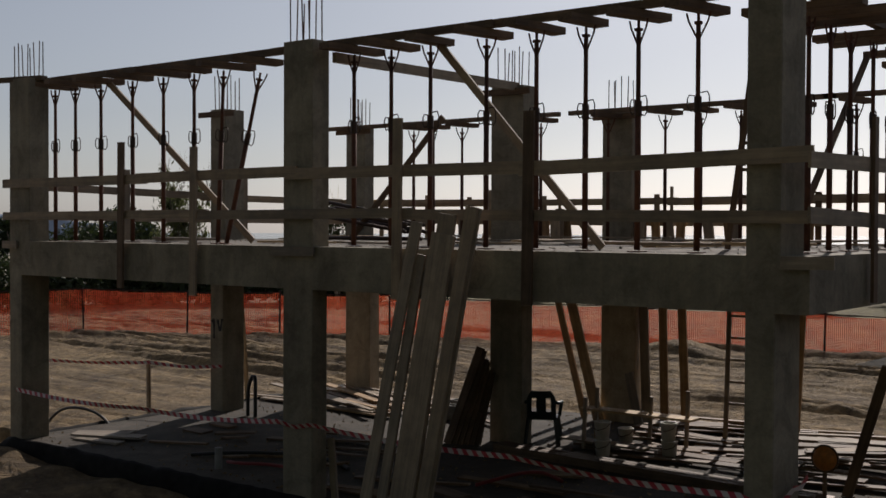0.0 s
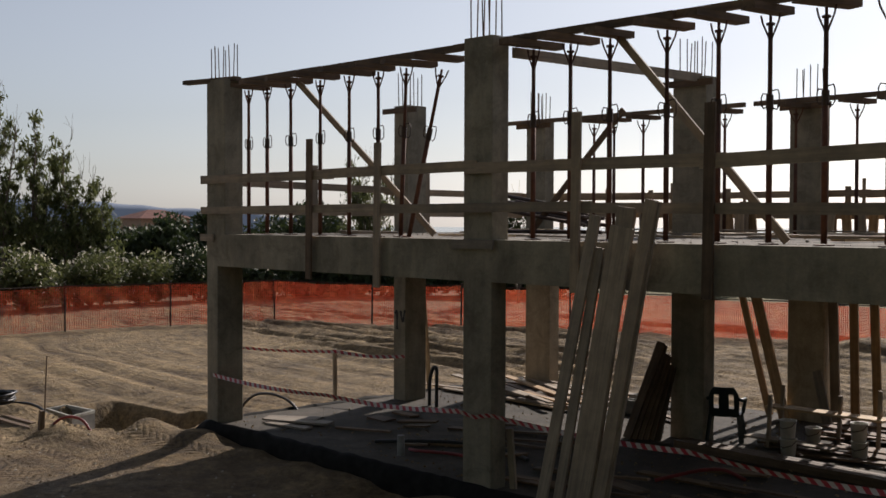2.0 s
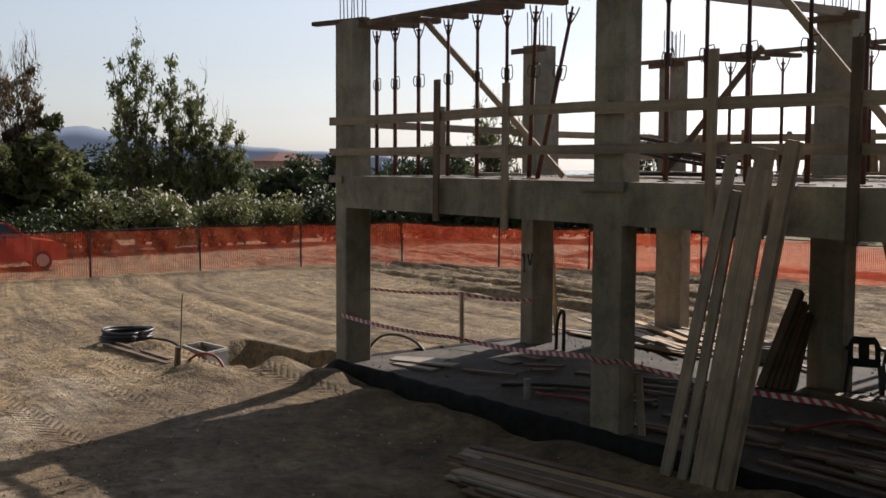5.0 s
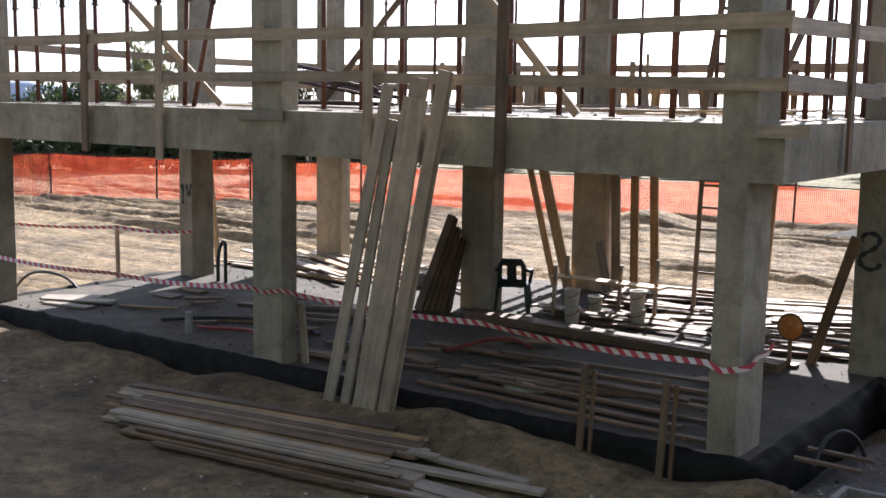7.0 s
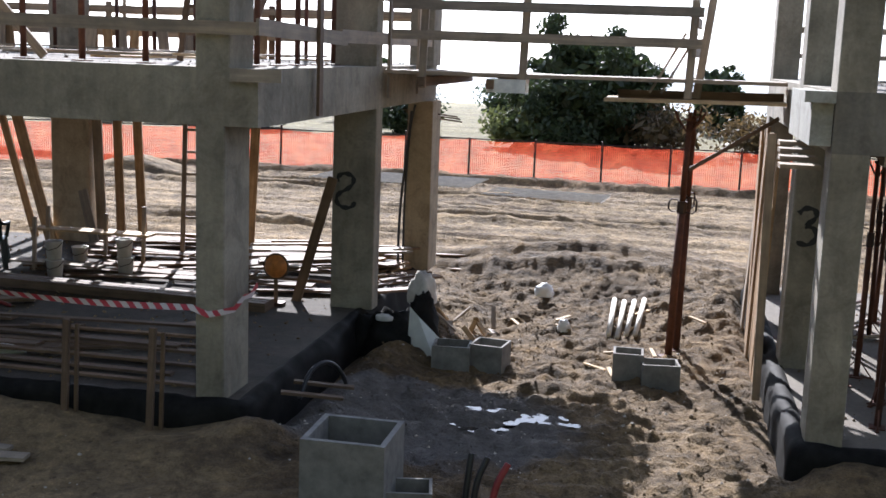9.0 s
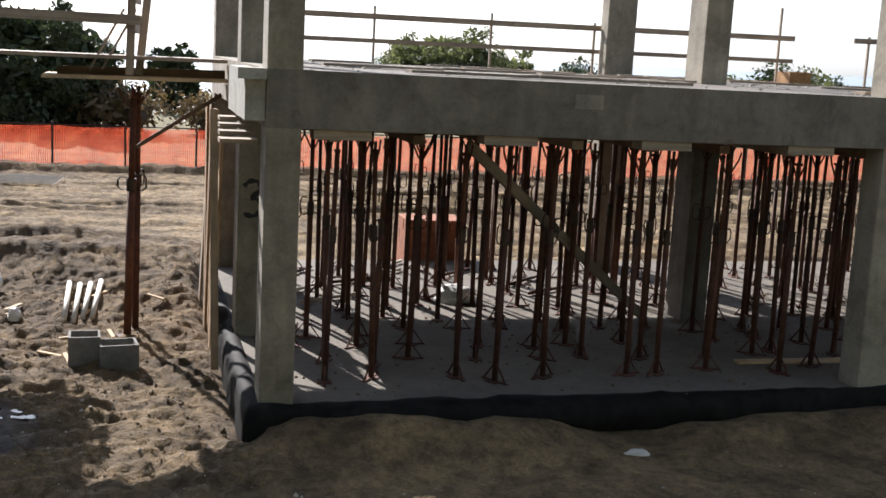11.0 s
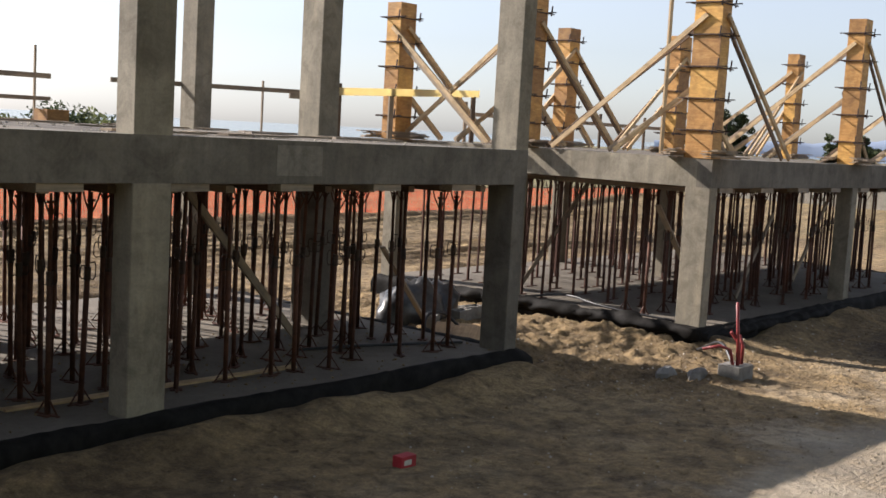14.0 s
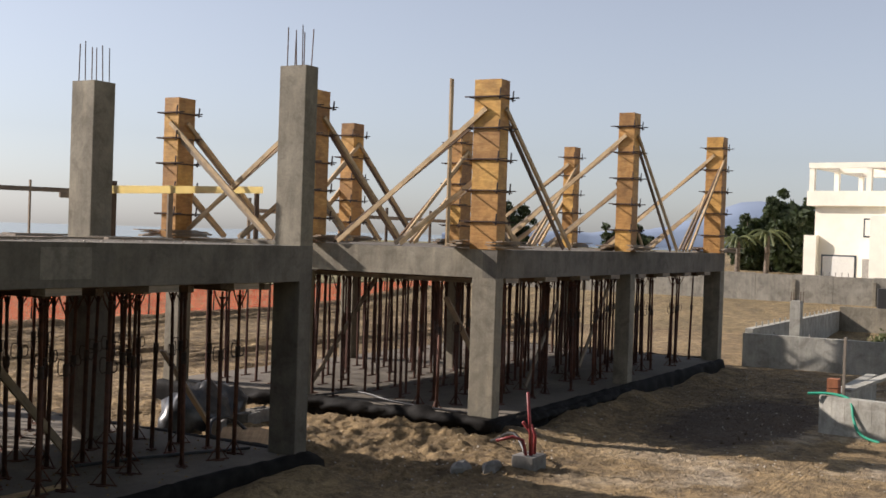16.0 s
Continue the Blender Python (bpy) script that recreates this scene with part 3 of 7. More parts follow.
def skirt(parent, x0, x1, y0, y1, rng):
    """Black bitumen sheet round the foot of the slab, wavy at its lower edge, with a rolled lip."""
    pts = []
    for (ax, ay), (bx, by) in (((x0, y1), (x0, y0)), ((x0, y0), (x1, y0)), ((x1, y0), (x1, y1))):
        n = int(max(abs(bx - ax), abs(by - ay)) / 0.16)
        pts += [(ax + (bx - ax) * k / n, ay + (by - ay) * k / n) for k in range(n)]
    pts.append((x1, y1))
    g = Geo()
    rows = []
    for k, (px, py) in enumerate(pts):
        ox = -1 if abs(px - x0) < 1e-6 else (1 if abs(px - x1) < 1e-6 else 0)
        oy = -1 if abs(py - y0) < 1e-6 else 0
        swell = noise.noise((px * 0.8, py * 0.8, 2.0)) * 0.07 + 0.16 * math.exp(-(((px - 4.0) / 1.8) ** 2))
        j1 = noise.noise((px * 4.0, py * 4.0, 5.0)) * 0.05
        j2 = noise.noise((px * 2.2, py * 2.2, 9.0)) * 0.07
        lip = 0.05 + max(0.0, noise.noise((px * 0.5, py * 0.5, 14.0))) * 0.16
        prof = [(-lip, 0.004), (-lip * 0.7, 0.018 + j1 * 0.4), (0.02, 0.035 + j1), (0.085 + swell + j1, -0.005 + j1), (0.12 + swell + j2, -0.1 + j1), (0.13 + swell + j2, -0.2), (0.15 + j2, -0.34), (0.16 + j2, -0.6)]
        rows.append([(px + ox * o, py + oy * o, z) for o, z in prof])
    m = len(rows[0])
    vs = [p for r in rows for p in r]
    fs = [(r * m + k, (r + 1) * m + k, (r + 1) * m + k + 1, r * m + k + 1) for r in range(len(rows) - 1) for k in range(m - 1)]
    g.add(vs, fs)
    part("waterproof_skirt", g, MEMBRANE, parent, "black bitumen sheet, creased and rolled over the edge", True)


PATCHES = {"middle": ((10.03, 0.77, 2.76, 0.38), (4.4, 0.3, 2.95, 0.14))}


def concrete_block(key, label, cols, upper_top, upper_cols, bars, top=3.2, under=2.66):
    x0, x1, y0, y1 = BLOCKS[key]
    rng = random.Random(len(key) * 7)
    inset = 0.16 if key == "west" else 0.0
    fr = thing("concrete_frame", (x0, y0, -0.45), label, "concrete frame", "concrete house frames")
    part("ground_slab", Geo().box(x0, x1 - inset, y0, y1, -0.45, 0.0), FLOOR_DIRTY_SHADED if key == "west" else SCREED, fr, "dusty concrete floor slab")
    skirt(fr, x0, x1 - inset, y0, y1, rng)
    for c in cols:
        tan = key == "west" and c[2] > 17 and c[0] < -3
        shaded = key == "middle" and c in SHADED_COLS
        column(fr, *c, 0.0, under, mat=CONCRETE_TAN if tan else CONCRETE_DARK if shaded else None)
    d = 0.3
    # front beams away from the sun: shade put into a darker concrete
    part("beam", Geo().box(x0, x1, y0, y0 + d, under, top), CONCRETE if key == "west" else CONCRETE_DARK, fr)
    part("beam", Geo().box(x0, x0 + d, y0 + d, y1 - d, under, top), CONCRETE, fr)
    part("beam", Geo().box(x1 - d, x1, y0 + d, y1 - d, under, top), CONCRETE, fr)
    part("beam", Geo().box(x0, x1, y1 - d, y1, under, top), CONCRETE, fr)
    part("floor_slab", Geo().box(x0 + d, x1 - d, y0 + d, y1 - d, top - 0.26, top - 0.004), SCREED, fr)
    for px, pw, pz, ph in PATCHES.get(key, ()):
        part("patch", Geo().box(px, px + pw, y0 - 0.003, y0 + 0.01, pz, pz + ph), CONCRETE_PATCH, fr, "paler repaired patch")
    for c in upper_cols:
        column(fr, *c[:4], top, c[4] if len(c) > 4 else upper_top, bars, rng=rng)
    return fr


COLS_W = [(-16.86, -16.53, 10.29, 10.8), (-10.58, -10.06, 10.29, 10.57), (-4.36, -4.07, 10.29, 10.95), (-16.55, -16.2, 14.22, 14.75), (-10.67, -10.05, 15.0, 15.3), (-4.32, -3.74, 14.6, 14.9), (-16.32, -15.64, 17.7, 18.0), (-10.29, -9.6, 17.9, 18.2), (-4.02, -3.62, 17.55, 18.15)]
COLS_WU = [(-16.86, -16.3, 10.29, 10.65), (-10.58, -10.06, 10.29, 10.6), (-4.36, -4.02, 10.29, 10.9), (-16.55, -16.15, 14.22, 14.7, 5.62), (-10.67, -10.05, 15.0, 15.35, 5.7), (-4.32, -3.76, 14.6, 14.9, 5.75), (-16.32, -15.8, 17.7, 18.0, 5.52), (-10.29, -9.7, 17.9, 18.2, 5.52), (-4.02, -3.64, 17.55, 18.1, 5.7)]
west = concrete_block("west", "grey cast concrete two storey frame without walls", COLS_W, 5.8, COLS_WU, 8)
COLS_M = [(1.39, 1.72, 10.67, 11.1), (7.96, 8.48, 10.67, 11.03), (14.94, 15.25, 10.67, 11.18), (1.39, 1.72, 13.4, 13.85), (7.43, 7.8, 13.9, 14.4), (13.95, 14.4, 14.1, 14.62), (1.39, 1.75, 17.7, 18.2), (7.7, 8.2, 17.8, 18.1), (14.15, 14.55, 17.75, 18.2)]
# lower columns whose shade under the deck is put into the concrete colour
SHADED_COLS = (COLS_M[2], COLS_M[4], COLS_M[5])
middle = concrete_block("middle", "grey cast concrete frame with bare upper columns", COLS_M, 5.95, [c + (5.72,) if c[0] == 13.95 else c for c in COLS_M], 6)
COLS_E = [(19.97, 20.26, 9.9, 10.42), (27.03, 27.35, 9.9, 10.28), (34.5, 34.9, 9.9, 10.4), (20.0, 20.4, 14.4, 14.7), (26.8, 27.3, 14.6, 14.9), (34.4, 34.8, 14.6, 14.9), (20.0, 20.4, 17.8, 18.2), (26.8, 27.2, 17.8, 18.2), (34.5, 34.9, 17.8, 18.2)]
east = concrete_block("east", "grey cast concrete ground storey frame", COLS_E, 5.95, [], 0)


# ---- orange site fence ----
def net_material(name, pitch, gap, dim):
    k = Mat(name, 0.55)
    c = k.ramp(k.noise(1.6, 5, 0.7), [(p, tuple(v * dim for v in col)) for p, col in ((0.3, (0.4, 0.045, 0.02)), (0.5, (0.62, 0.1, 0.045)), (0.7, (0.78, 0.19, 0.08)))])
    k.color(c)
    tr = k.node("ShaderNodeBsdfTranslucent")
    k.link(c, tr.inputs["Color"])
    add = k.node("ShaderNodeMixShader", Fac=0.5)
    k.link(k.b.outputs[0], add.inputs[1])
    k.link(tr.outputs[0], add.inputs[2])
    clear = k.node("ShaderNodeBsdfTransparent")
    # meshes: strands at a 6 cm pitch, soft holes
    uv = k.node("ShaderNodeSeparateXYZ")
    k.link(k.coord.outputs["Object"], uv.inputs[0])
    w1 = k.math("ABSOLUTE", k.math("SINE", k.math("MULTIPLY", uv.outputs[0], pitch)))
    w2 = k.math("ABSOLUTE", k.math("SINE", k.math("MULTIPLY", uv.outputs[2], pitch * 1.3)))
    hole = k.math("MULTIPLY", k.math("GREATER_THAN", w1, gap), k.math("GREATER_THAN", w2, gap * 0.85))
    hole = k.math("MULTIPLY", hole, 0.9)
    mix = k.node("ShaderNodeMixShader")
    k.link(hole, mix.inputs[0])
    k.link(add.outputs[0], mix.inputs[1])
    k.link(clear.outputs[0], mix.inputs[2])
    k.link(mix.outputs[0], k.t.nodes["Material Output"].inputs["Surface"])
    return k.m


NET = net_material("orange_plastic_net", 52.0, 0.44, 0.82)
NET_OPEN = net_material("worn_orange_net", 40.0, 0.27, 0.78)
CORNERS = [(-37.2, 4.0), (-36.8, 9.9), (-36.6, 13.0), (-36.7, 16.9), (-36.2, 20.6), (-34.85, 24.13), (-31.6, 26.1), (-28.84, 27.9), (-25.6, 30.0), (-14.0, 34.3), (62.0, 34.3)]
fence = thing("site_fence", (-14.0, 34.3, -0.3), "orange plastic mesh fence on dark posts round the site", "fence")
rng = random.Random(5)
walk_pts = []
for (ax, ay), (bx, by) in zip(CORNERS, CORNERS[1:]):
    n = max(1, round(math.hypot(bx - ax, by - ay) / (2.0 if ay > 34 else 3.7)))
    walk_pts += [(ax + (bx - ax) * k / n, ay + (by - ay) * k / n) for k in range(n)]
walk_pts.append(CORNERS[-1])
for (ax, ay), (bx, by) in zip(walk_pts, walk_pts[1:]):
    za, zb = min(-0.33, gz(ax, ay)), min(-0.33, gz(bx, by))
    tall = 1.52 - 0.34 * min(1.0, max(0.0, (ax + 33.0) / 14.0))
    post = Geo().tube((ax, ay, za - 0.1), (ax + rng.uniform(-0.04, 0.04), ay, za + tall + 0.08 + rng.uniform(-0.05, 0.08)), 0.034, n=6)
    part("fence_post", post, STEEL_DARK, fence)
    length, ang = math.hypot(bx - ax, by - ay), math.atan2(by - ay, bx - ax)
    g = Geo()
    nu, nv = max(8, int(length * 4)), 5
    vs = []
    for u in range(nu + 1):
        for v in range(nv + 1):
            sag = -0.05 * math.sin(math.pi * u / nu) * v / nv
            vs.append((length * u / nu, rng.uniform(-0.025, 0.025) + 0.03 * math.sin(u * 1.7 + v), 0.03 + v / nv * (tall - 0.03) + sag + (zb - za) * u / nu))
    g.add(vs, [(u * (nv + 1) + v, (u + 1) * (nv + 1) + v, (u + 1) * (nv + 1) + v + 1, u * (nv + 1) + v + 1) for u in range(nu) for v in range(nv)])
    me = g.mesh("net_panel")
    me.materials.append(NET if ax > -29.0 else NET_OPEN)
    ob = new("net_panel", me)
    ob.parent = fence
    ob.matrix_basis = Matrix.Translation(Vector((ax, ay, za)) - Vector(fence.location)) @ Matrix.Rotation(ang, 4, "Z")
    part("top_rail", Geo().tube((ax, ay, za + tall + 0.01), (bx, by, zb + tall + 0.01), 0.018, n=5), STEEL_DARK, fence)


# ---- steel props ----
def prop(height, label, tripod=True):
    """A telescopic steel prop: base plate on a spread foot, outer and inner tube, collar, pin and forked head."""
    p = thing("steel_prop", (0, 0, 0), label, "steel prop", "steel props")
    split = height * 0.62
    part("outer_tube", Geo().tube((0, 0, 0.02), (0, 0, split), 0.033, n=8), RUST, p, smooth=True)
    part("inner_tube", Geo().tube((0, 0, split - 0.05), (0, 0, height - 0.1), 0.025, n=8), RUST, p, smooth=True)
    part("collar", Geo().tube((0, 0, split - 0.09), (0, 0, split + 0.07), 0.04, n=8), STEEL_DARK, p)
    z = split + 0.03
    part("pin_handle", Geo().path([(0.03, 0.0, z + 0.08), (0.1, 0.0, z + 0.09), (0.12, 0.0, z + 0.04), (0.12, 0.0, z - 0.08), (0.09, 0, z - 0.12), (0.03, 0.0, z - 0.1)], 0.008, 5).path([(-0.03, 0.0, z + 0.05), (-0.09, 0.0, z + 0.06), (-0.11, 0.0, z + 0.02), (-0.11, 0.0, z - 0.06), (-0.08, 0, z - 0.1), (-0.03, 0.0, z - 0.08)], 0.008, 5), STEEL_DARK, p)
    b = Geo().box(-0.075, 0.075, -0.075, 0.075, 0.0, 0.012)
    if tripod:
        for s in (-1, 1):
            b.bar((s * 0.16, 0, 0.012), (0, 0, 0.22), 0.018, 0.012)
        b.bar((-0.18, 0, 0.012), (0.18, 0, 0.012), 0.035, 0.014)
    part("foot", b, RUST, p)
    h = Geo().box(-0.035, 0.035, -0.03, 0.03, height - 0.13, height - 0.1)
    h.tube((0, 0, height - 0.32), (0, 0, height - 0.02), 0.017, n=6)
    for s in (-1, 1):
        h.path([(0, 0, height - 0.3), (s * 0.05, 0, height - 0.2), (s * 0.1, 0, height - 0.1), (s * 0.125, 0, height - 0.01)], 0.011, 5)
    part("forked_head", h, RUST, p)
    return p


ZS = 3.2
proto = {"low": prop(2.52, "rusty red-brown telescopic steel prop under the slab"), "high": prop(2.46, "rusty telescopic steel prop with forked head on the deck", False), "back": prop(2.18, "rusty telescopic steel prop at the back of the deck", False)}
used = set()


def stand(kind, x, y, z, turn=0.0, lean=(0, 0)):
    m = pose(x, y, z, lean[1], lean[0], turn)
    if kind not in used:
        used.add(kind)
        proto[kind].matrix_basis = m
        return proto[kind]
    return copy_thing(proto[kind], m)


rng = random.Random(11)
# on the deck of the west frame: front row, back row and the row along the open side
for x in (-16.35, -15.8, -15.13, -14.34, -13.61, -12.92, -9.82, -9.2, -8.58, -7.75, -7.06, -6.42, -5.78, -5.1):
    stand("high", x, 10.8, ZS, rng.uniform(-15, 15))
stand("high", -12.41, 10.8, ZS, 5, (2.6, 0))
stand("high", -12.23, 10.8, ZS, 5, (15, 0))
for x in (-14.4, -13.9, -13.2, -11.4, -10.0, -8.9, -8.25, -7.55, -6.6, -5.7):
    stand("back", x, 17.6, ZS, rng.uniform(-20, 20))
for y in (11.6, 12.25, 12.9, 13.7, 14.3, 15.6, 16.4):
    stand("high", -4.25, y, ZS, 90 + rng.uniform(-15, 15))
# under the middle and east slabs
far_props = Geo()
for key, nxs, nys in (("middle", 20, 10), ("east", 20, 10)):
    x0, x1, y0, y1 = BLOCKS[key]
    for a in range(nxs):
        for b in range(nys):
            x = x0 + 0.7 + (x1 - x0 - 1.4) * a / (nxs - 1) + rng.uniform(-0.18, 0.18)
            y = y0 + 0.75 + (y1 - y0 - 1.5) * b / (nys - 1) + rng.uniform(-0.2, 0.2)
            cols = COLS_M if key == "middle" else COLS_E
            if any(c[0] - 0.15 < x < c[1] + 0.15 and c[2] - 0.15 < y < c[3] + 0.15 for c in cols) or rng.random() < 0.08:
                continue
            if key == "east" and b > 2:
                lx, ly = rng.uniform(-0.05, 0.05), rng.uniform(-0.05, 0.05)
                far_props.tube((x, y, 0.0), (x + lx * 0.6, y + ly * 0.6, 1.56), 0.033, n=6).tube((x + lx * 0.6, y + ly * 0.6, 1.5), (x + lx, y + ly, 2.5), 0.025, n=6)
                far_props.box(x - 0.17, x + 0.17, y - 0.03, y + 0.03, 0.0, 0.015).tube((x - 0.11, y, 2.5), (x, y, 2.25), 0.012, n=4).tube((x + 0.11, y, 2.5), (x, y, 2.25), 0.012, n=4)
                continue
            stand("low", x, y, 0.0, rng.uniform(0, 180), (rng.uniform(-1.2, 1.2), rng.uniform(-1.2, 1.2)))
piece("far_props", far_props, RUST, (27, 14, 0), "many rusty steel props standing deep under the east slab", "steel props", kind="stuff")


# ---- timber on the west deck ----
def timber_beam(p, q, w, h, label, mat=None, group=""):
    p = Vector(p)
    ob = stick("timber_beam", p, q, w, h, mat or WOOD_DARK, None)
    return tagged(ob, label, "timber beam", group or "timber bearers")


rng = random.Random(21)
front_props = (-16.35, -15.8, -15.13, -14.34, -13.61, -12.92, -12.25, -11.55, -9.82, -9.2, -8.58, -7.75, -7.06, -6.42, -5.78, -5.1)
for x0, x1, dz in ((-16.95, -14.2, 0.0), (-14.6, -10.9, 0.03), (-11.2, -7.6, 0.0), (-7.9, -3.6, 0.03)):
    timber_beam((x0, 10.72 + dz * 2, 5.79 + dz * 0.3), (x1, 10.72 + dz * 2, 5.79 + dz * 0.3), 0.08, 0.09, "long dark timber bearer over the props")
for x in front_props:
    dx = rng.uniform(0.02, 0.12)
    timber_beam((x - dx, 10.38 + rng.uniform(-0.08, 0.08), 5.703), (x + dx, 11.12 + rng.uniform(-0.1, 0.12), 5.703), 0.19, 0.08, "short dark board laid across a prop head")
timber_beam((-17.4, 10.2, 5.8), (-16.2, 10.5, 5.8), 0.14, 0.07, "short dark board laid over the corner column")
for x0, x1 in ((-16.85, -11.0), (-10.8, -6.0), (-6.2, -3.8)):
    timber_beam((x0, 17.6, 5.5), (x1, 17.6, 5.5), 0.08, 0.08, "long dark timber bearer over the back props")
for x in (-14.4, -13.9, -13.2, -11.4, -10.0, -8.9, -8.25, -7.55, -6.6, -5.7):
    timber_beam((x - 0.08, 17.25, 5.42), (x + 0.08, 17.95, 5.42), 0.18, 0.075, "short dark board laid across a prop head")
for k, y in enumerate((11.6, 12.25, 12.9, 13.7, 14.3, 15.6, 16.4)):
    timber_beam((-4.95, y, 5.74 + 0.02 * (k % 3)), (-3.7 + 0.2 * (k % 2), y + 0.05, 5.74 + 0.02 * (k % 3)), 0.2, 0.08, "short thick board laid across a prop head")
timber_beam((-4.2, 10.9, 5.85), (-4.2, 17.5, 5.85), 0.1, 0.1, "long dark timber bearer along the deck side")
timber_beam((-10.0, 10.62, 5.6), (-10.2, 15.05, 5.68), 0.06, 0.13, "board joining two column heads", WOOD)
for p, q, m in (((-15.1, 10.88, 5.72), (-12.45, 11.5, 3.24), WOOD), ((-8.63, 11.0, 5.71), (-6.4, 11.15, 3.23), WOOD), ((-11.1, 14.3, 5.2), (-12.9, 14.1, 3.23), WOOD_DARK), ((-4.35, 13.8, 5.5), (-4.35, 11.4, 3.3), WOOD_DARK)):
    tagged(stick("brace_board", p, q, 0.035, 0.095, m, None), "raking timber brace on the deck", "brace", "raking braces")
# caps nailed to the column heads
for x, y, z in ((-16.35, 14.4, 5.53), (-16.05, 17.85, 5.42), (-10.35, 15.15, 5.6), (-9.95, 18.05, 5.42)):
    tagged(stick("cap_board", (x - 0.5, y - 0.2, z), (x + 0.45, y - 0.2, z), 0.04, 0.1, WOOD_DARK, None), "board nailed across a column head", "board", "column head boards")

# ---- guard rails ----
def guard_rail(name_label, posts, boards, at):
    g = thing("guard_rail", at, name_label, "guard rail", "guard rails")
    for p, q, w, h in posts:
        stick("post", p, q, w, h, WOOD_DARK if rng.random() < 0.3 else WOOD, g)
    for p, q, w, h in boards:
        stick("rail_board", p, q, w, h, WOOD, g)
    return g


Yf = 10.255
guard_rail("weathered plank guard rail along the deck edge", [((x, Yf - 0.05, lo), (x + 0.02, Yf - 0.05, hi), 0.13, 0.035) for x, lo, hi in ((-13.84, 2.55, 4.66), (-12.24, 2.5, 4.53), (-8.61, 2.6, 4.72), (-6.78, 2.62, 4.7))],
    [((-16.98, Yf, 4.12), (-13.3, Yf, 4.12), 0.03, 0.14), ((-13.5, Yf - 0.032, 4.13), (-10.3, Yf, 4.15), 0.03, 0.14), ((-10.5, Yf, 4.12), (-6.6, Yf, 4.1), 0.03, 0.14), ((-6.9, Yf - 0.032, 4.08), (-3.7, Yf, 4.14), 0.03, 0.15),
     ((-16.98, Yf, 3.6), (-12.0, Yf, 3.62), 0.03, 0.12), ((-12.2, Yf - 0.032, 3.6), (-8.4, Yf, 3.62), 0.03, 0.12), ((-8.6, Yf, 3.6), (-3.75, Yf, 3.56), 0.03, 0.12)], (-10.3, Yf, 3.2))
guard_rail("weathered plank guard rail along the far deck side", [((-16.9, y, 2.9), (-16.9, y, 4.45), 0.035, 0.12) for y in (12.6, 15.4, 17.6)],
    [((-16.9, 10.4, 4.1), (-16.9, 14.6, 4.02), 0.03, 0.13), ((-16.93, 14.3, 4.0), (-16.9, 18.2, 3.98), 0.03, 0.13), ((-16.9, 10.4, 3.6), (-16.9, 18.2, 3.56), 0.03, 0.12)], (-16.9, 14.2, 3.2))
guard_rail("thin plank guard rail along the back of the deck", [((x, 18.26, 3.0), (x, 18.26, 4.1 + 0.08 * (k % 2)), 0.05, 0.035) for k, x in enumerate((-14.6, -13.0, -11.4, -9.1, -7.2, -5.4))],
    [((-16.9, 18.22, 3.98), (-12.2, 18.22, 3.94), 0.03, 0.1), ((-12.4, 18.19, 3.93), (-8.4, 18.22, 3.93), 0.03, 0.1), ((-8.6, 18.22, 3.94), (-3.8, 18.22, 3.97), 0.03, 0.1), ((-16.9, 18.22, 3.56), (-9.0, 18.22, 3.52), 0.03, 0.07), ((-9.2, 18.19, 3.52), (-3.8, 18.22, 3.53), 0.03, 0.07)], (-10.3, 18.22, 3.2))
for x, h, w, lean in ((-13.9, 0.45, 0.22, 0.08), (-13.5, 0.58, 0.3, 0.12), (-12.95, 0.55, 0.24, 0.15), (-11.58, 0.46, 0.16, -0.05), (-11.15, 0.5, 0.26, -0.06), (-9.55, 0.52, 0.1, 0.0), (-9.3, 0.5, 0.16, -0.04), (-8.85, 0.5, 0.16, 0.02), (-7.95, 0.42, 0.12, -0.06), (-7.4, 0.44, 0.14, 0.05), (-6.6, 0.4, 0.16, 0.0)):
    tagged(stick("upright_board", (x, 18.08, 3.2), (x + lean, 18.1, 3.2 + h), w, 0.03, WOOD_TAN, None), "short tan formwork board standing at the back of the deck", "board", "upright boards on the deck")
Xs = -3.7
guard_rail("plank guard rail along the open deck side", [((Xs + 0.04, y, lo), (Xs + 0.04, y, 4.6), 0.035, 0.12) for y, lo in ((11.9, 2.7), (14.9, 2.8), (16.6, 2.8))],
    [((Xs, 10.15, 4.08), (Xs, 13.3, 4.14), 0.03, 0.15), ((Xs, 13.1, 4.1), (Xs + 0.02, 17.9, 4.12), 0.03, 0.15), ((Xs, 10.15, 3.58), (Xs, 13.0, 3.52), 0.03, 0.15), ((Xs, 12.8, 3.55), (Xs + 0.02, 17.9, 3.56), 0.03, 0.15)], (Xs, 13.5, 3.2))
guard_rail("plank guard rail along the back of the deck", [((x, 18.25, 3.0), (x, 18.25, 4.05), 0.1, 0.03) for x in (-15.8, -13.5, -11.74, -9.38, -6.5)],
    [((-16.8, 18.3, 3.93), (-12.4, 18.3, 3.92), 0.03, 0.12), ((-12.6, 18.27, 3.92), (-9.0, 18.3, 3.93), 0.03, 0.12), ((-9.2, 18.3, 3.9), (-3.8, 18.3, 3.92), 0.03, 0.1), ((-16.8, 18.3, 3.58), (-9.0, 18.3, 3.56), 0.03, 0.1), ((-9.2, 18.27, 3.56), (-3.8, 18.3, 3.58), 0.03, 0.1)], (-10, 18.25, 3.2))
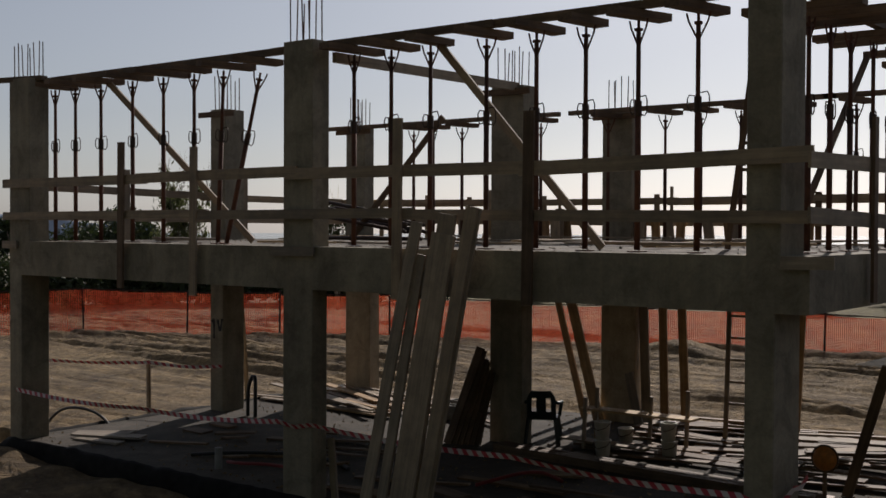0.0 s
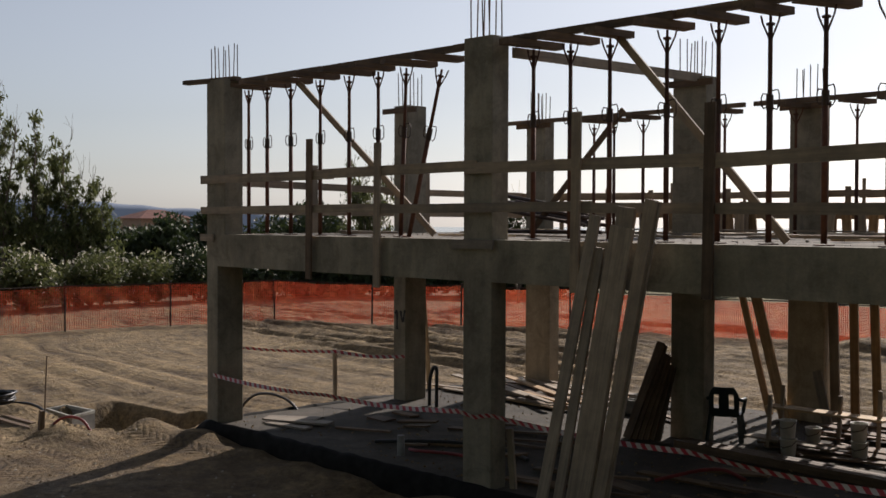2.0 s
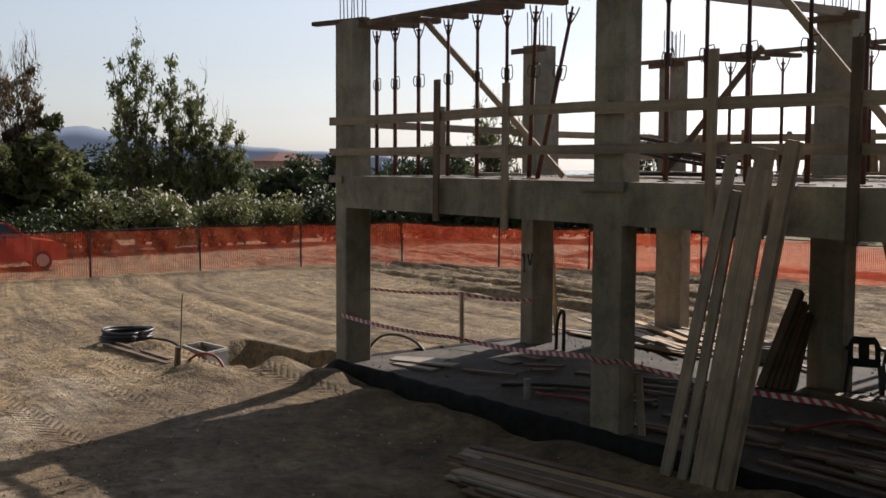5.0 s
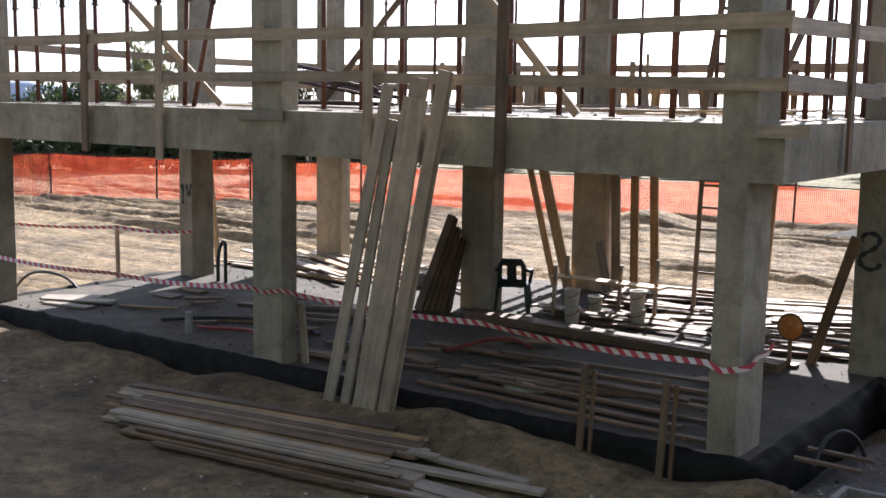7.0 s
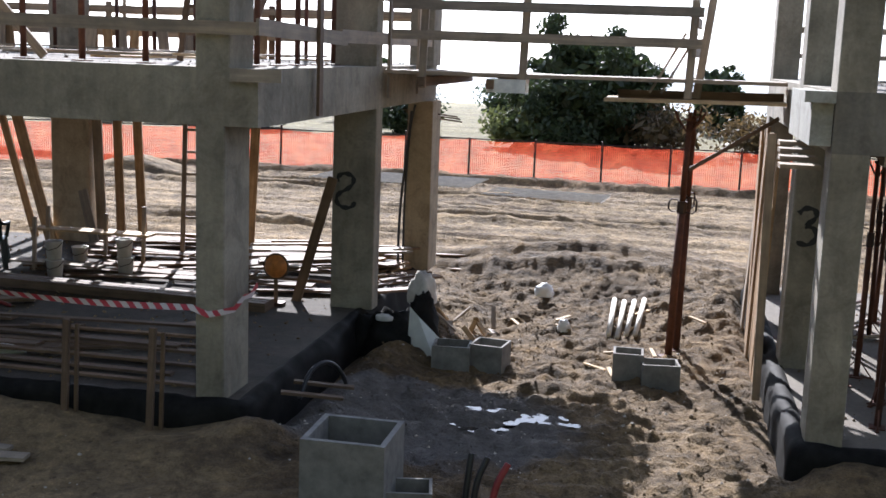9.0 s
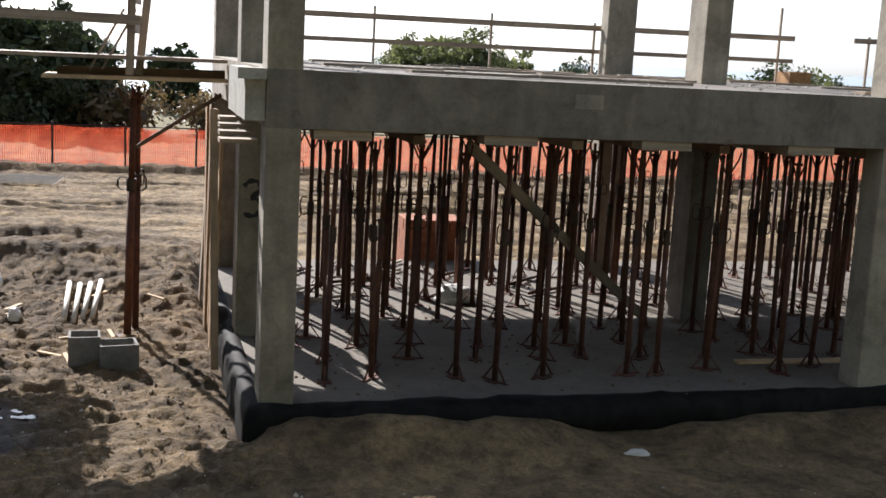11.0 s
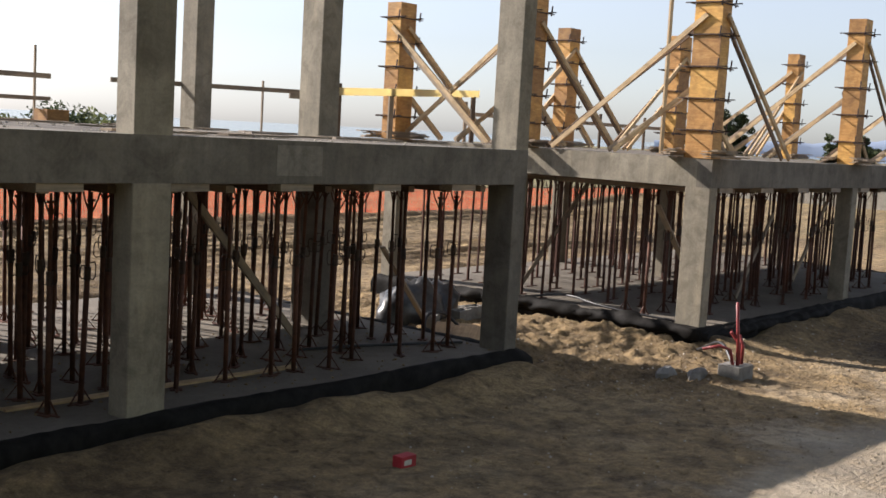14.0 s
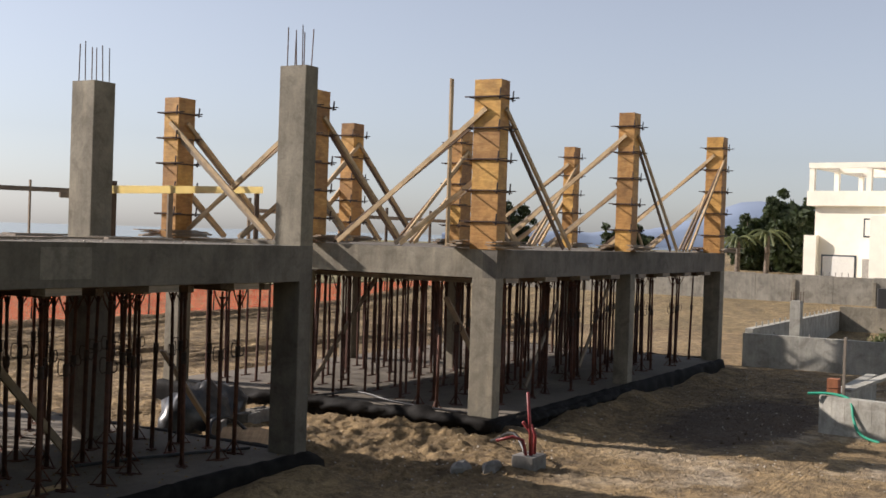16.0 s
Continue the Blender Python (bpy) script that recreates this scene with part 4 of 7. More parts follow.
for k, (x, y, h) in enumerate(((-11.25, 18.0, 0.6), (-10.9, 17.3, 0.55), (-9.75, 18.0, 0.55), (-9.0, 18.0, 0.52), (-8.26, 18.0, 0.48), (-7.81, 18.0, 0.45), (-9.4, 17.6, 0.5), (-13.4, 17.9, 0.5), (-11.6, 17.7, 0.5))):
    tagged(stick("upright_board", (x, y, 3.2), (x + rng.uniform(-0.08, 0.08), y, 3.2 + h), 0.18, 0.03, WOOD, None), "short upright formwork board on the deck", "board", "upright boards on the deck")
for k in range(26):
    x, y = rng.uniform(-16.0, -5.0), rng.uniform(11.2, 17.4)
    L = rng.uniform(1.2, 3.2)
    a = rng.choice((0.0, 0.1, -0.15, 1.57, 1.4))
    tagged(stick("plank", (x, y, 3.225 + 0.03 * (k % 3)), (min(-4.4, x + L * math.cos(a)), min(17.9, y + L * math.sin(a)), 3.225 + 0.03 * (k % 3)), 0.2, 0.028, rng.choice((WOOD, WOOD_NEW, WOOD_GREY)), None), "loose plank lying on the deck", "plank", "loose planks")
# little formwork plates nailed where the columns start
for x0, x1, y in ((-10.75, -10.0, 10.255), (-4.0, -3.5, 10.255), (-17.0, -16.6, 10.255)):
    tagged(stick("kicker_board", (x0, y, 3.14), (x1, y, 3.14), 0.03, 0.12, WOOD_GREY, None), "grey board nailed at the foot of a column", "board", "kicker boards")
stack = thing("prop_stack", (-12.9, 14.4, 3.2), "heap of rusty steel props stacked on the deck", "prop stack")
for k in range(20):
    r, c = divmod(k, 6)
    y = 14.0 + c * 0.13 + rng.uniform(-0.02, 0.02)
    z = 3.26 + r * 0.11
    part("tube", Geo().tube((-13.7 + rng.uniform(-0.2, 0.2), y, z + 0.3 * (r > 0)), (-11.7 + rng.uniform(-0.25, 0.2), y + rng.uniform(-0.1, 0.1), z), 0.03), STEEL_DARK, stack, smooth=True)
crate = thing("wire_crate", (-13.6, 13.7, 3.2), "small wire crate on the deck", "crate")
for k in range(8):
    part("bar", Geo().tube((-13.9 + k * 0.08, 13.6, 3.2), (-13.9 + k * 0.08, 13.6, 3.62), 0.008, n=5), STEEL_DARK, crate)
for z in (3.22, 3.42, 3.6):
    part("bar", Geo().tube((-13.92, 13.6, z), (-13.32, 13.6, z), 0.008, n=5), STEEL_DARK, crate)


def ladder(p, q, width, side, label, mat):
    l = thing("ladder", p, label, "ladder", "site ladders")
    p, q, s = Vector(p), Vector(q), Vector(side).normalized() * width / 2
    for m in (-1, 1):
        stick("rail", p + s * m, q + s * m, 0.07, 0.035, mat, l)
    n = int((q - p).length / 0.32)
    for k in range(1, n):
        c = p.lerp(q, k / n)
        part("rung", Geo().bar(c - s, c + s, 0.03, 0.04), mat, l)
    return l


ladder((-5.6, 13.2, 3.2), (-5.12, 13.1, 6.4), 0.42, (0.8, 0.6, 0), "dark timber ladder leaning above the deck", WOOD_DARK)
ladder((-7.25, 16.9, 0.0), (-7.3, 17.2, 3.1), 0.42, (1, 0.1, 0), "timber ladder rising through the slab", WOOD)

# ---- walkway between the plots ----
wk = thing("walkway", (-1.2, 15.2, 2.95), "timber walkway with rails joining two decks", "walkway")
for k in range(3):
    stick("plank", (-3.7, 14.9 + k * 0.27, 3.14), (1.35, 14.9 + k * 0.27, 3.17), 0.25, 0.045, WOOD, wk)
for k in range(4):
    stick("form_board", (-0.85, 14.8 + k * 0.27, 2.9), (1.35, 14.8 + k * 0.27, 2.93), 0.26, 0.04, WOOD_NEW, wk)
stick("joist", (-0.7, 15.2, 2.97), (1.35, 15.2, 3.0), 0.1, 0.1, WOOD_DARK, wk)
for k in range(7):
    stick("deck_board", (-3.72, 15.75 + k * 0.36, 3.12), (-2.0 + 0.2 * (k % 2), 15.75 + k * 0.36, 3.12), 0.34, 0.05, WOOD, wk)
stick("deck_joist", (-3.2, 14.7, 3.03), (-3.2, 18.3, 3.03), 0.1, 0.12, WOOD_DARK, wk)
stick("deck_joist", (-2.3, 14.7, 3.03), (-2.3, 18.3, 3.03), 0.1, 0.12, WOOD_DARK, wk)
for z in (4.0, 3.62):
    stick("rail_board", (-3.6, 14.72, z), (0.3, 14.72, z), 0.03, 0.12, WOOD_GREY, wk)
    stick("rail_board", (0.2, 14.72, z - 0.1), (0.3, 16.4, z - 0.1), 0.03, 0.12, WOOD_GREY, wk)
for x in (-3.2, -1.9, 0.17):
    stick("post", (x, 14.78, 2.95), (x + 0.03, 14.78, 4.15), 0.1, 0.035, WOOD, wk)
stick("post", (0.28, 15.1, 2.95), (0.42, 15.2, 4.3), 0.1, 0.05, WOOD, wk)
for dx in (0.0, 0.14):
    stick("strut", (-0.3 + dx, 14.95, 3.0), (0.1 + dx, 14.95, 3.75), 0.03, 0.08, WOOD_GREY, wk)
part("white_box", Geo().box(-2.35, -1.85, 14.75, 15.1, 2.93, 3.1), plain("white_paint", (0.75, 0.74, 0.7), 0.5), wk, "white painted form box")
tall = prop(3.2, "tall rusty steel prop on the sand under the walkway", False)
tall.matrix_basis = pose(0.16, 15.0, gz(0.16, 15.0), 0, 1.2, 20) @ Matrix.Diagonal((1.6, 1.6, 1.0, 1.0))
tall2 = prop(3.2, "rusty steel prop on the sand under the walkway", False)
tall2.matrix_basis = pose(0.26, 15.3, gz(0.26, 15.3), 0, 0.8, 60) @ Matrix.Diagonal((1.4, 1.4, 1.0, 1.0))
tagged(stick("brace_board", (0.25, 15.0, 2.05), (1.3, 15.0, 2.75), 0.04, 0.05, WOOD_DARK, None), "thin dark strut from prop to slab", "brace", "raking braces")
for k in range(4):
    tagged(stick("plank", (1.0 + k * 0.02, 11.15 + k * 0.3, 2.5 + 0.05 * k), (1.36, 11.15 + k * 0.3, 2.5 + 0.05 * k), 0.26, 0.04, WOOD, None), "short form board end beside the beam", "plank", "form board ends")
form = thing("beam_form", (1.2, 10.8, 2.5), "pale concrete kicker and form boards at the slab corner", "formwork")
part("form_panel", Geo().box(1.2, 1.385, 10.72, 12.6, 2.72, 3.18), CONCRETE_PALE, form)
part("form_lip", Geo().box(1.12, 1.38, 10.6, 10.9, 3.1, 3.2), CONCRETE_PALE, form)
# form boards stood up along the open side of the middle slab
rgb = random.Random(44)
for k in range(9):
    y = 14.1 + 0.3 * k
    tagged(stick("upright_board", (1.2 + rgb.uniform(-0.05, 0.03), y, -0.4), (1.24 + rgb.uniform(-0.04, 0.06), y + rgb.uniform(-0.04, 0.04), 2.62 + rgb.uniform(-0.15, 0.02)), 0.035, 0.27, rgb.choice((WOOD_TAN, WOOD, WOOD_TAN)), None), "tan form board standing at the open slab side", "board", "upright boards at the slab side")
# painted marks
MARK = plain("black_paint_mark", (0.02, 0.02, 0.022), 0.7)


def painted(x, y, z, strokes, label):
    """A number brushed on with a wide brush: flat strokes a hair proud of the concrete."""
    g = Geo()
    for pts in strokes:
        pts = [Vector((px, 0, pz)) for px, pz in pts]
        for _ in range(2):
            out = [pts[0]]
            for a, b in zip(pts, pts[1:]):
                out += [a.lerp(b, 0.25), a.lerp(b, 0.75)]
            pts = out + [pts[-1]]
        base = len(g.v)
        for k, p in enumerate(pts):
            d = (pts[min(k + 1, len(pts) - 1)] - pts[max(k - 1, 0)]).normalized()
            n = Vector((d.z, 0, -d.x)) * (0.026 + 0.008 * math.sin(k * 1.3))
            for e in (0.0, -0.003):
                g.v += [(x + p.x - n.x, y + e, z + p.z - n.z), (x + p.x + n.x, y + e, z + p.z + n.z)]
        for k in range(len(pts) - 1):
            a = base + 4 * k
            g.f += [(a + 2, a + 3, a + 7, a + 6), (a, a + 2, a + 6, a + 4), (a + 3, a + 1, a + 5, a + 7)]
    return piece("painted_mark", g, MARK, (x, y, z), label, "painted mark", "painted marks")


painted(-4.14, 14.598, 1.35, [[(-0.11, 0.34), (-0.1, 0.42), (0.0, 0.46), (0.11, 0.42), (0.11, 0.32), (0.02, 0.24), (-0.1, 0.18), (-0.13, 0.08), (-0.05, 0.0), (0.08, 0.0), (0.14, 0.08)]], "hand painted black number 2 on a column")
painted(1.56, 13.398, 1.42, [[(-0.1, 0.36), (-0.04, 0.43), (0.08, 0.42), (0.1, 0.32), (-0.02, 0.23)], [(-0.02, 0.23), (0.1, 0.2), (0.11, 0.08), (0.02, 0.0), (-0.1, 0.04)]], "hand painted black number 3 on a column")
painted(-16.42, 14.218, 1.35, [[(-0.08, 0.3), (-0.02, 0.4), (-0.02, 0.0)], [(0.08, 0.36), (0.14, 0.1), (0.2, 0.38)]], "hand painted black mark 1V on a column")

# ---- timber and braces under the propped slabs ----
for key in ("middle", "east"):
    x0, x1, y0, y1 = BLOCKS[key]
    for k in range(16):
        x = x0 + 0.7 + (x1 - x0 - 1.4) * k / 15
        for a, b in ((y0 + 0.31, y0 + 3.9), (y0 + 4.0, y1 - 0.35)):
            tagged(stick("slab_bearer", (x, a, 2.57), (x, b, 2.57), 0.12, 0.09, WOOD_DARK if k % 3 else WOOD, None), "dark timber bearer on prop heads under the slab", "timber beam", "slab bearers")
        if k % 2 == 0:
            tagged(stick("bearer_end", (x - 0.25, y0 + 0.16, 2.61), (x + 0.3, y0 + 0.16, 2.61), 0.25, 0.09, WOOD_GREY, None), "grey board end under the edge beam", "board", "board ends under the beams")
    part("soffit", Geo().box(x0 + 0.32, x1 - 0.32, y0 + 0.32, y1 - 0.32, 2.625, 2.655), WOOD_DARK, thing("slab_formwork", (x0, y0, 2.62), "dark boards shuttering the slab from below", "formwork"))
for p, q in (((3.6, 11.6, 2.5), (6.9, 14.0, 0.05)), ((10.0, 12.4, 2.45), (12.6, 12.9, 0.05)), ((15.55, 14.0, 1.3), (16.95, 14.0, -0.3)), ((21.2, 15.0, 0.1), (24.0, 15.2, 2.4)), ((20.9, 11.5, 2.2), (22.6, 11.2, 0.05)), ((24.5, 11.4, 0.05), (26.6, 11.6, 1.9)), ((29, 12, 0.1), (31, 12, 2.3))):
    tagged(stick("brace_board", p, q, 0.04, 0.12, WOOD, None), "raking timber brace between the props", "brace", "raking braces")

# ---- rails and stools on the middle deck ----
guard_rail("thin plank rail along the back of the bare deck", [((x, 18.2, 3.2), (x, 18.2, h), 0.035, 0.035) for x, h in ((1.9, 4.1), (3.89, 4.1), (5.83, 4.1), (7.63, 4.05), (11.1, 4.5), (12.9, 4.1), (16.2, 4.25))],
    [((1.4, 18.2, 3.92), (6.4, 18.2, 3.95), 0.03, 0.09), ((6.2, 18.17, 3.95), (11.4, 18.2, 3.99), 0.03, 0.09), ((1.4, 18.2, 3.54), (11.4, 18.2, 3.6), 0.03, 0.07), ((12.6, 18.2, 4.02), (17.9, 18.2, 4.1), 0.03, 0.09)], (8, 18.2, 3.2))
guard_rail("fresh yellow plank rail beside the column forms", [((x, 17.2, 3.2), (x, 17.2, 4.3), 0.14, 0.04) for x in (17.4, 19.0, 21.85)],
    [((16.4, 17.6, 3.97), (17.5, 17.6, 3.97), 0.04, 0.1)], (19, 17.2, 3.2))
part_stool = thing("form_stool", (10.9, 17.3, 3.2), "small plywood block on the deck", "block")
part("top", Geo().box(10.7, 11.1, 17.1, 17.5, 3.2, 3.42), PLYWOOD, part_stool)
for k in range(30):
    x, y = rng.uniform(2.2, 14.0), rng.uniform(11.2, 17.6)
    tagged(stick("plank", (x, y, 3.225), (x + rng.uniform(0.6, 2.0), y + rng.uniform(-0.3, 0.3), 3.225), 0.2, 0.03, rng.choice((WOOD, WOOD_GREY)), None), "loose plank lying on the bare deck", "plank", "loose planks")

# ---- plywood column forms on the east deck ----
def column_form(x0, x1, y0, y1, z1, braces, clean=False):
    c = thing("column_form", ((x0 + x1) / 2, (y0 + y1) / 2, 3.2), "orange plywood column form with steel clamps and raking props", "column form", "plywood column forms")
    e = 0.03
    z0 = 3.2
    n = 5
    cuts = [z0] + [z0 + 0.5 + (z1 - z0 - 0.85) * k / (n - 1) for k in range(n)] + [z1]
    for za, zb in zip(cuts, cuts[1:]):
        for p in (((x0 - e, x0, y0 - e, y1 + e)), ((x1, x1 + e, y0 - e, y1 + e)), ((x0, x1, y0 - e, y0)), ((x0, x1, y1, y1 + e))):
            part("panel", Geo().box(*p, za, zb - 0.004), PLYWOOD, c)
    for k in range(n):
        z = z0 + 0.5 + (z1 - z0 - 0.85) * k / (n - 1)
        cl = Geo()
        for y in (y0 - e - 0.02, y1 + e + 0.02):
            cl.box(x0 - 0.22, x1 + 0.22, y - 0.012, y + 0.012, z - 0.011, z + 0.011)
        for x in (x0 - e - 0.02, x1 + e + 0.02):
            cl.box(x - 0.015, x + 0.015, y0 - 0.22, y1 + 0.22, z + 0.013, z + 0.034)
        clamp = part("clamp", cl, STEEL_DARK, c, "dark steel clamp")
        for x, y in ((x0 - 0.12, y0 - 0.05), (x1 + 0.12, y0 - 0.05)):
            part("wedge", Geo().bar((x, y, z - 0.04), (x + 0.03, y, z + 0.17), 0.015, 0.035), STEEL_DARK, clamp)
    rg = random.Random(int(x0 * 10 + y0))
    for k in range(14):
        cx, cy = (x0 + x1) / 2 + rg.uniform(-0.3, 0.3), (y0 - 0.28 if k % 2 else y1 + 0.2) + rg.uniform(-0.12, 0.2)
        part("packing_board", Geo().bar((cx - 0.55, cy, 3.215 + k * 0.011), (cx + 0.55, cy + rg.uniform(-0.12, 0.12), 3.215 + k * 0.011), 0.14, 0.02), WOOD, c)
    for p, q in braces:
        stick("raking_brace", p, q, 0.045, 0.09, WOOD_NEW, c, "fresh timber brace")
        o = Vector((0.13, 0.1, -0.12))
        stick("raking_brace", Vector(p) + o, Vector(q) + Vector((0.2, 0.25, 0.0)), 0.04, 0.09, WOOD_DARK if rg.random() < 0.5 else WOOD, c, "weathered timber brace")
    return c


def std_braces(x0, x1, y0, y1, z1, sides):
    out = []
    cx, cy, t = (x0 + x1) / 2, (y0 + y1) / 2, z1 - 0.55
    for s in sides:
        if s == "y":
            out += [((x0 - 0.06, cy, t), (x0 - 0.06, cy + 3.3, 3.25)), ((x1 + 0.06, cy, t - 1.0), (x1 + 0.1, cy + 2.1, 3.25))]
        if s == "-y":
            out += [((x0 - 0.06, cy, t), (x0 - 0.06, cy - 2.9, 3.25))]
        if s == "x":
            out += [((cx, y0 - 0.06, t), (cx + 3.2, y0 - 0.06, 3.25)), ((cx, y1 + 0.06, t - 1.0), (cx + 1.9, y1 + 0.06, 3.25))]
        if s == "-x":
            out += [((cx, y0 - 0.06, t), (cx - 3.2, y0 - 0.06, 3.25)), ((cx, y1 + 0.06, t - 1.1), (cx - 1.8, y1 + 0.06, 3.25))]
    return out


for x0, x1, y0, y1, z1, sides in ((19.99, 20.29, 9.96, 10.46, 6.4, ("y", "x")), (27.03, 27.37, 9.96, 10.3, 6.55, ("y", "x")), (34.45, 34.85, 9.96, 10.4, 6.65, ("y", "-x")),
                           (20.0, 20.4, 14.2, 14.6, 6.35, ("x", "y")), (26.9, 27.4, 14.6, 14.95, 6.2, ("-x", "x")), (34.4, 34.8, 14.7, 15.0, 6.4, ("y", "-x")),
                           (19.6, 20.06, 17.6, 17.95, 6.25, ("x", "-y")), (26.3, 26.72, 17.6, 17.95, 6.38, ("-x", "x")), (34.5, 34.85, 17.6, 17.95, 6.2, ("-x",))):
    column_form(x0, x1, y0, y1, z1, std_braces(x0, x1, y0, y1, z1, sides))
tagged(stick("upright_board", (23.85, 13.2, 3.2), (23.82, 13.2, 7.05), 0.13, 0.04, WOOD_NEW, None), "tall fresh upright board on the deck", "board", "upright boards on the deck")
guard_rail("fresh plank rail at the back of the forms", [((x, 18.2, 3.2), (x, 18.2, 4.2), 0.1, 0.04) for x in (22.8, 25.0, 29.0, 31.5, 33.5)], [((22.6, 18.2, 3.9), (28.5, 18.2, 3.9), 0.03, 0.1), ((28.3, 18.17, 3.9), (34.8, 18.2, 3.9), 0.03, 0.1)], (28, 18.2, 3.2))

# ---- planks in front of the west frame ----
for p, q, w, m in (((-8.94, 9.86, -0.42), (-8.18, 10.06, 3.51), 0.15, WOOD_GREY), ((-8.69, 9.88, -0.42), (-8.13, 10.08, 3.14), 0.13, WOOD_GREY), ((-8.37, 9.84, -0.42), (-7.78, 10.04, 3.38), 0.32, WOOD_GREY),
                   ((-8.3, 9.89, -0.42), (-7.76, 10.09, 3.6), 0.24, WOOD), ((-8.1, 9.86, -0.42), (-7.4, 10.06, 3.68), 0.16, WOOD), ((-8.02, 9.9, -0.42), (-7.34, 10.1, 3.66), 0.06, WOOD_GREY)):
    tagged(stick("leaning_plank", p, q, w, 0.035, m, None, spin=0), "long grey plank leaning against the deck edge", "plank", "leaning planks")
rg = random.Random(8)
for k in range(30):
    lay, f = divmod(k, 10)
    f = min(1.0, max(0.0, (f + rg.uniform(-0.25, 0.25)) / 9)) * (1.0, 0.85, 0.4)[lay]
    x0, y0 = -11.25 + 1.35 * f + rg.uniform(-0.2, 0.35) - 0.45 * math.sin(math.pi * f), 8.98 - 1.1 * f
    x1, y1 = -7.1 + 0.95 * f + rg.uniform(-0.7, 0.05), 9.5 - 1.2 * f + rg.uniform(-0.06, 0.06)
    z = (gz(x0, y0) + gz(x1, y1) + gz((x0 + x1) / 2, (y0 + y1) / 2)) / 3 + 0.05 + 0.04 * lay
    tagged(stick("plank", (x0, y0, z), (x1, y1, z + rg.uniform(0, 0.03)), rg.choice((0.07, 0.1, 0.14, 0.2)), 0.032, rg.choice((WOOD_GREY, WOOD_BROWN, WOOD_DARK, WOOD_TAN, WOOD)), None, spin=rg.uniform(-12, 12)), "long weathered plank lying in a pile on the sand", "plank", "plank pile on the sand")
for p, q, w in (((-8.0, 9.25), (-5.7, 9.22), 0.12), ((-7.2, 8.85), (-5.46, 9.1), 0.16), ((-7.4, 8.65), (-5.7, 8.6), 0.24), ((-7.8, 8.45), (-5.95, 8.35), 0.2)):
    z = max(gz(*p), gz(*q)) + 0.04
    tagged(stick("plank", (*p, z), (*q, z), w, 0.035, WOOD_GREY, None), "short weathered plank beside the pile", "plank", "plank pile on the sand")
for x, y in ((-5.6, 10.05), (-4.68, 10.0)):
    tagged(stick("stake", (x - 0.04, y, -0.5), (x + 0.02, y, 0.75), 0.065, 0.04, WOOD_DARK, None), "timber stake driven in at the slab edge", "stake", "timber stakes")
    tagged(stick("stake", (x + 0.06, y + 0.05, -0.5), (x + 0.1, y + 0.05, 0.7), 0.035, 0.03, WOOD_DARK, None), "thin timber stake at the slab edge", "stake", "timber stakes")
for k in range(9):
    z, y = 0.02 + 0.03 * (k % 3), 10.7 + 0.22 * k
    tagged(stick("plank", (-8.2 + 0.3 * (k % 4), y, z), (-4.5 - 0.35 * (k % 3), y + rg.uniform(-0.1, 0.3), z), rg.choice((0.07, 0.1, 0.14)), 0.03, rg.choice((WOOD_DARK, WOOD_BROWN, WOOD_DARK)), None), "dusty plank lying on the slab", "plank", "planks on the ground slab")


# ---- plants ----
def leaf_material(name, dark, light, translucent=0.35):
    k = Mat(name, 0.6)
    n = k.noise(1.3, 5, 0.7)
    fine = k.noise(9.0, 3, 0.6)
    c = k.ramp(k.math("ADD", k.math("MULTIPLY", n, 0.7), k.math("MULTIPLY", fine, 0.3)), [(0.35, dark), (0.65, light)])
    rnd = k.geo.outputs["Random Per Island"]
    c = k.mix(c, k.ramp(rnd, [(0.0, (0.6, 0.6, 0.55)), (1.0, (1.35, 1.3, 1.1))]), 0.8, "MULTIPLY")
    k.color(c)
    tr = k.node("ShaderNodeBsdfTranslucent")
    k.link(c, tr.inputs["Color"])
    mx = k.node("ShaderNodeMixShader", Fac=translucent)
    k.link(k.b.outputs[0], mx.inputs[1])
    k.link(tr.outputs[0], mx.inputs[2])
    k.link(mx.outputs[0], k.t.nodes["Material Output"].inputs["Surface"])
    return k.m


LEAF = leaf_material("green_leaves", (0.06, 0.078, 0.03), (0.18, 0.2, 0.085), 0.45)
LEAF_DARK = leaf_material("dark_green_leaves", (0.018, 0.03, 0.012), (0.06, 0.085, 0.03), 0.25)
LEAF_DRY = leaf_material("brown_tinged_leaves", (0.07, 0.05, 0.025), (0.17, 0.12, 0.06))
BLOSSOM = leaf_material("white_blossom", (0.55, 0.52, 0.47), (0.8, 0.78, 0.72), 0.4)
BARK = plain("grey_brown_bark", (0.16, 0.125, 0.095), 0.9, 0, 0.5, 7)


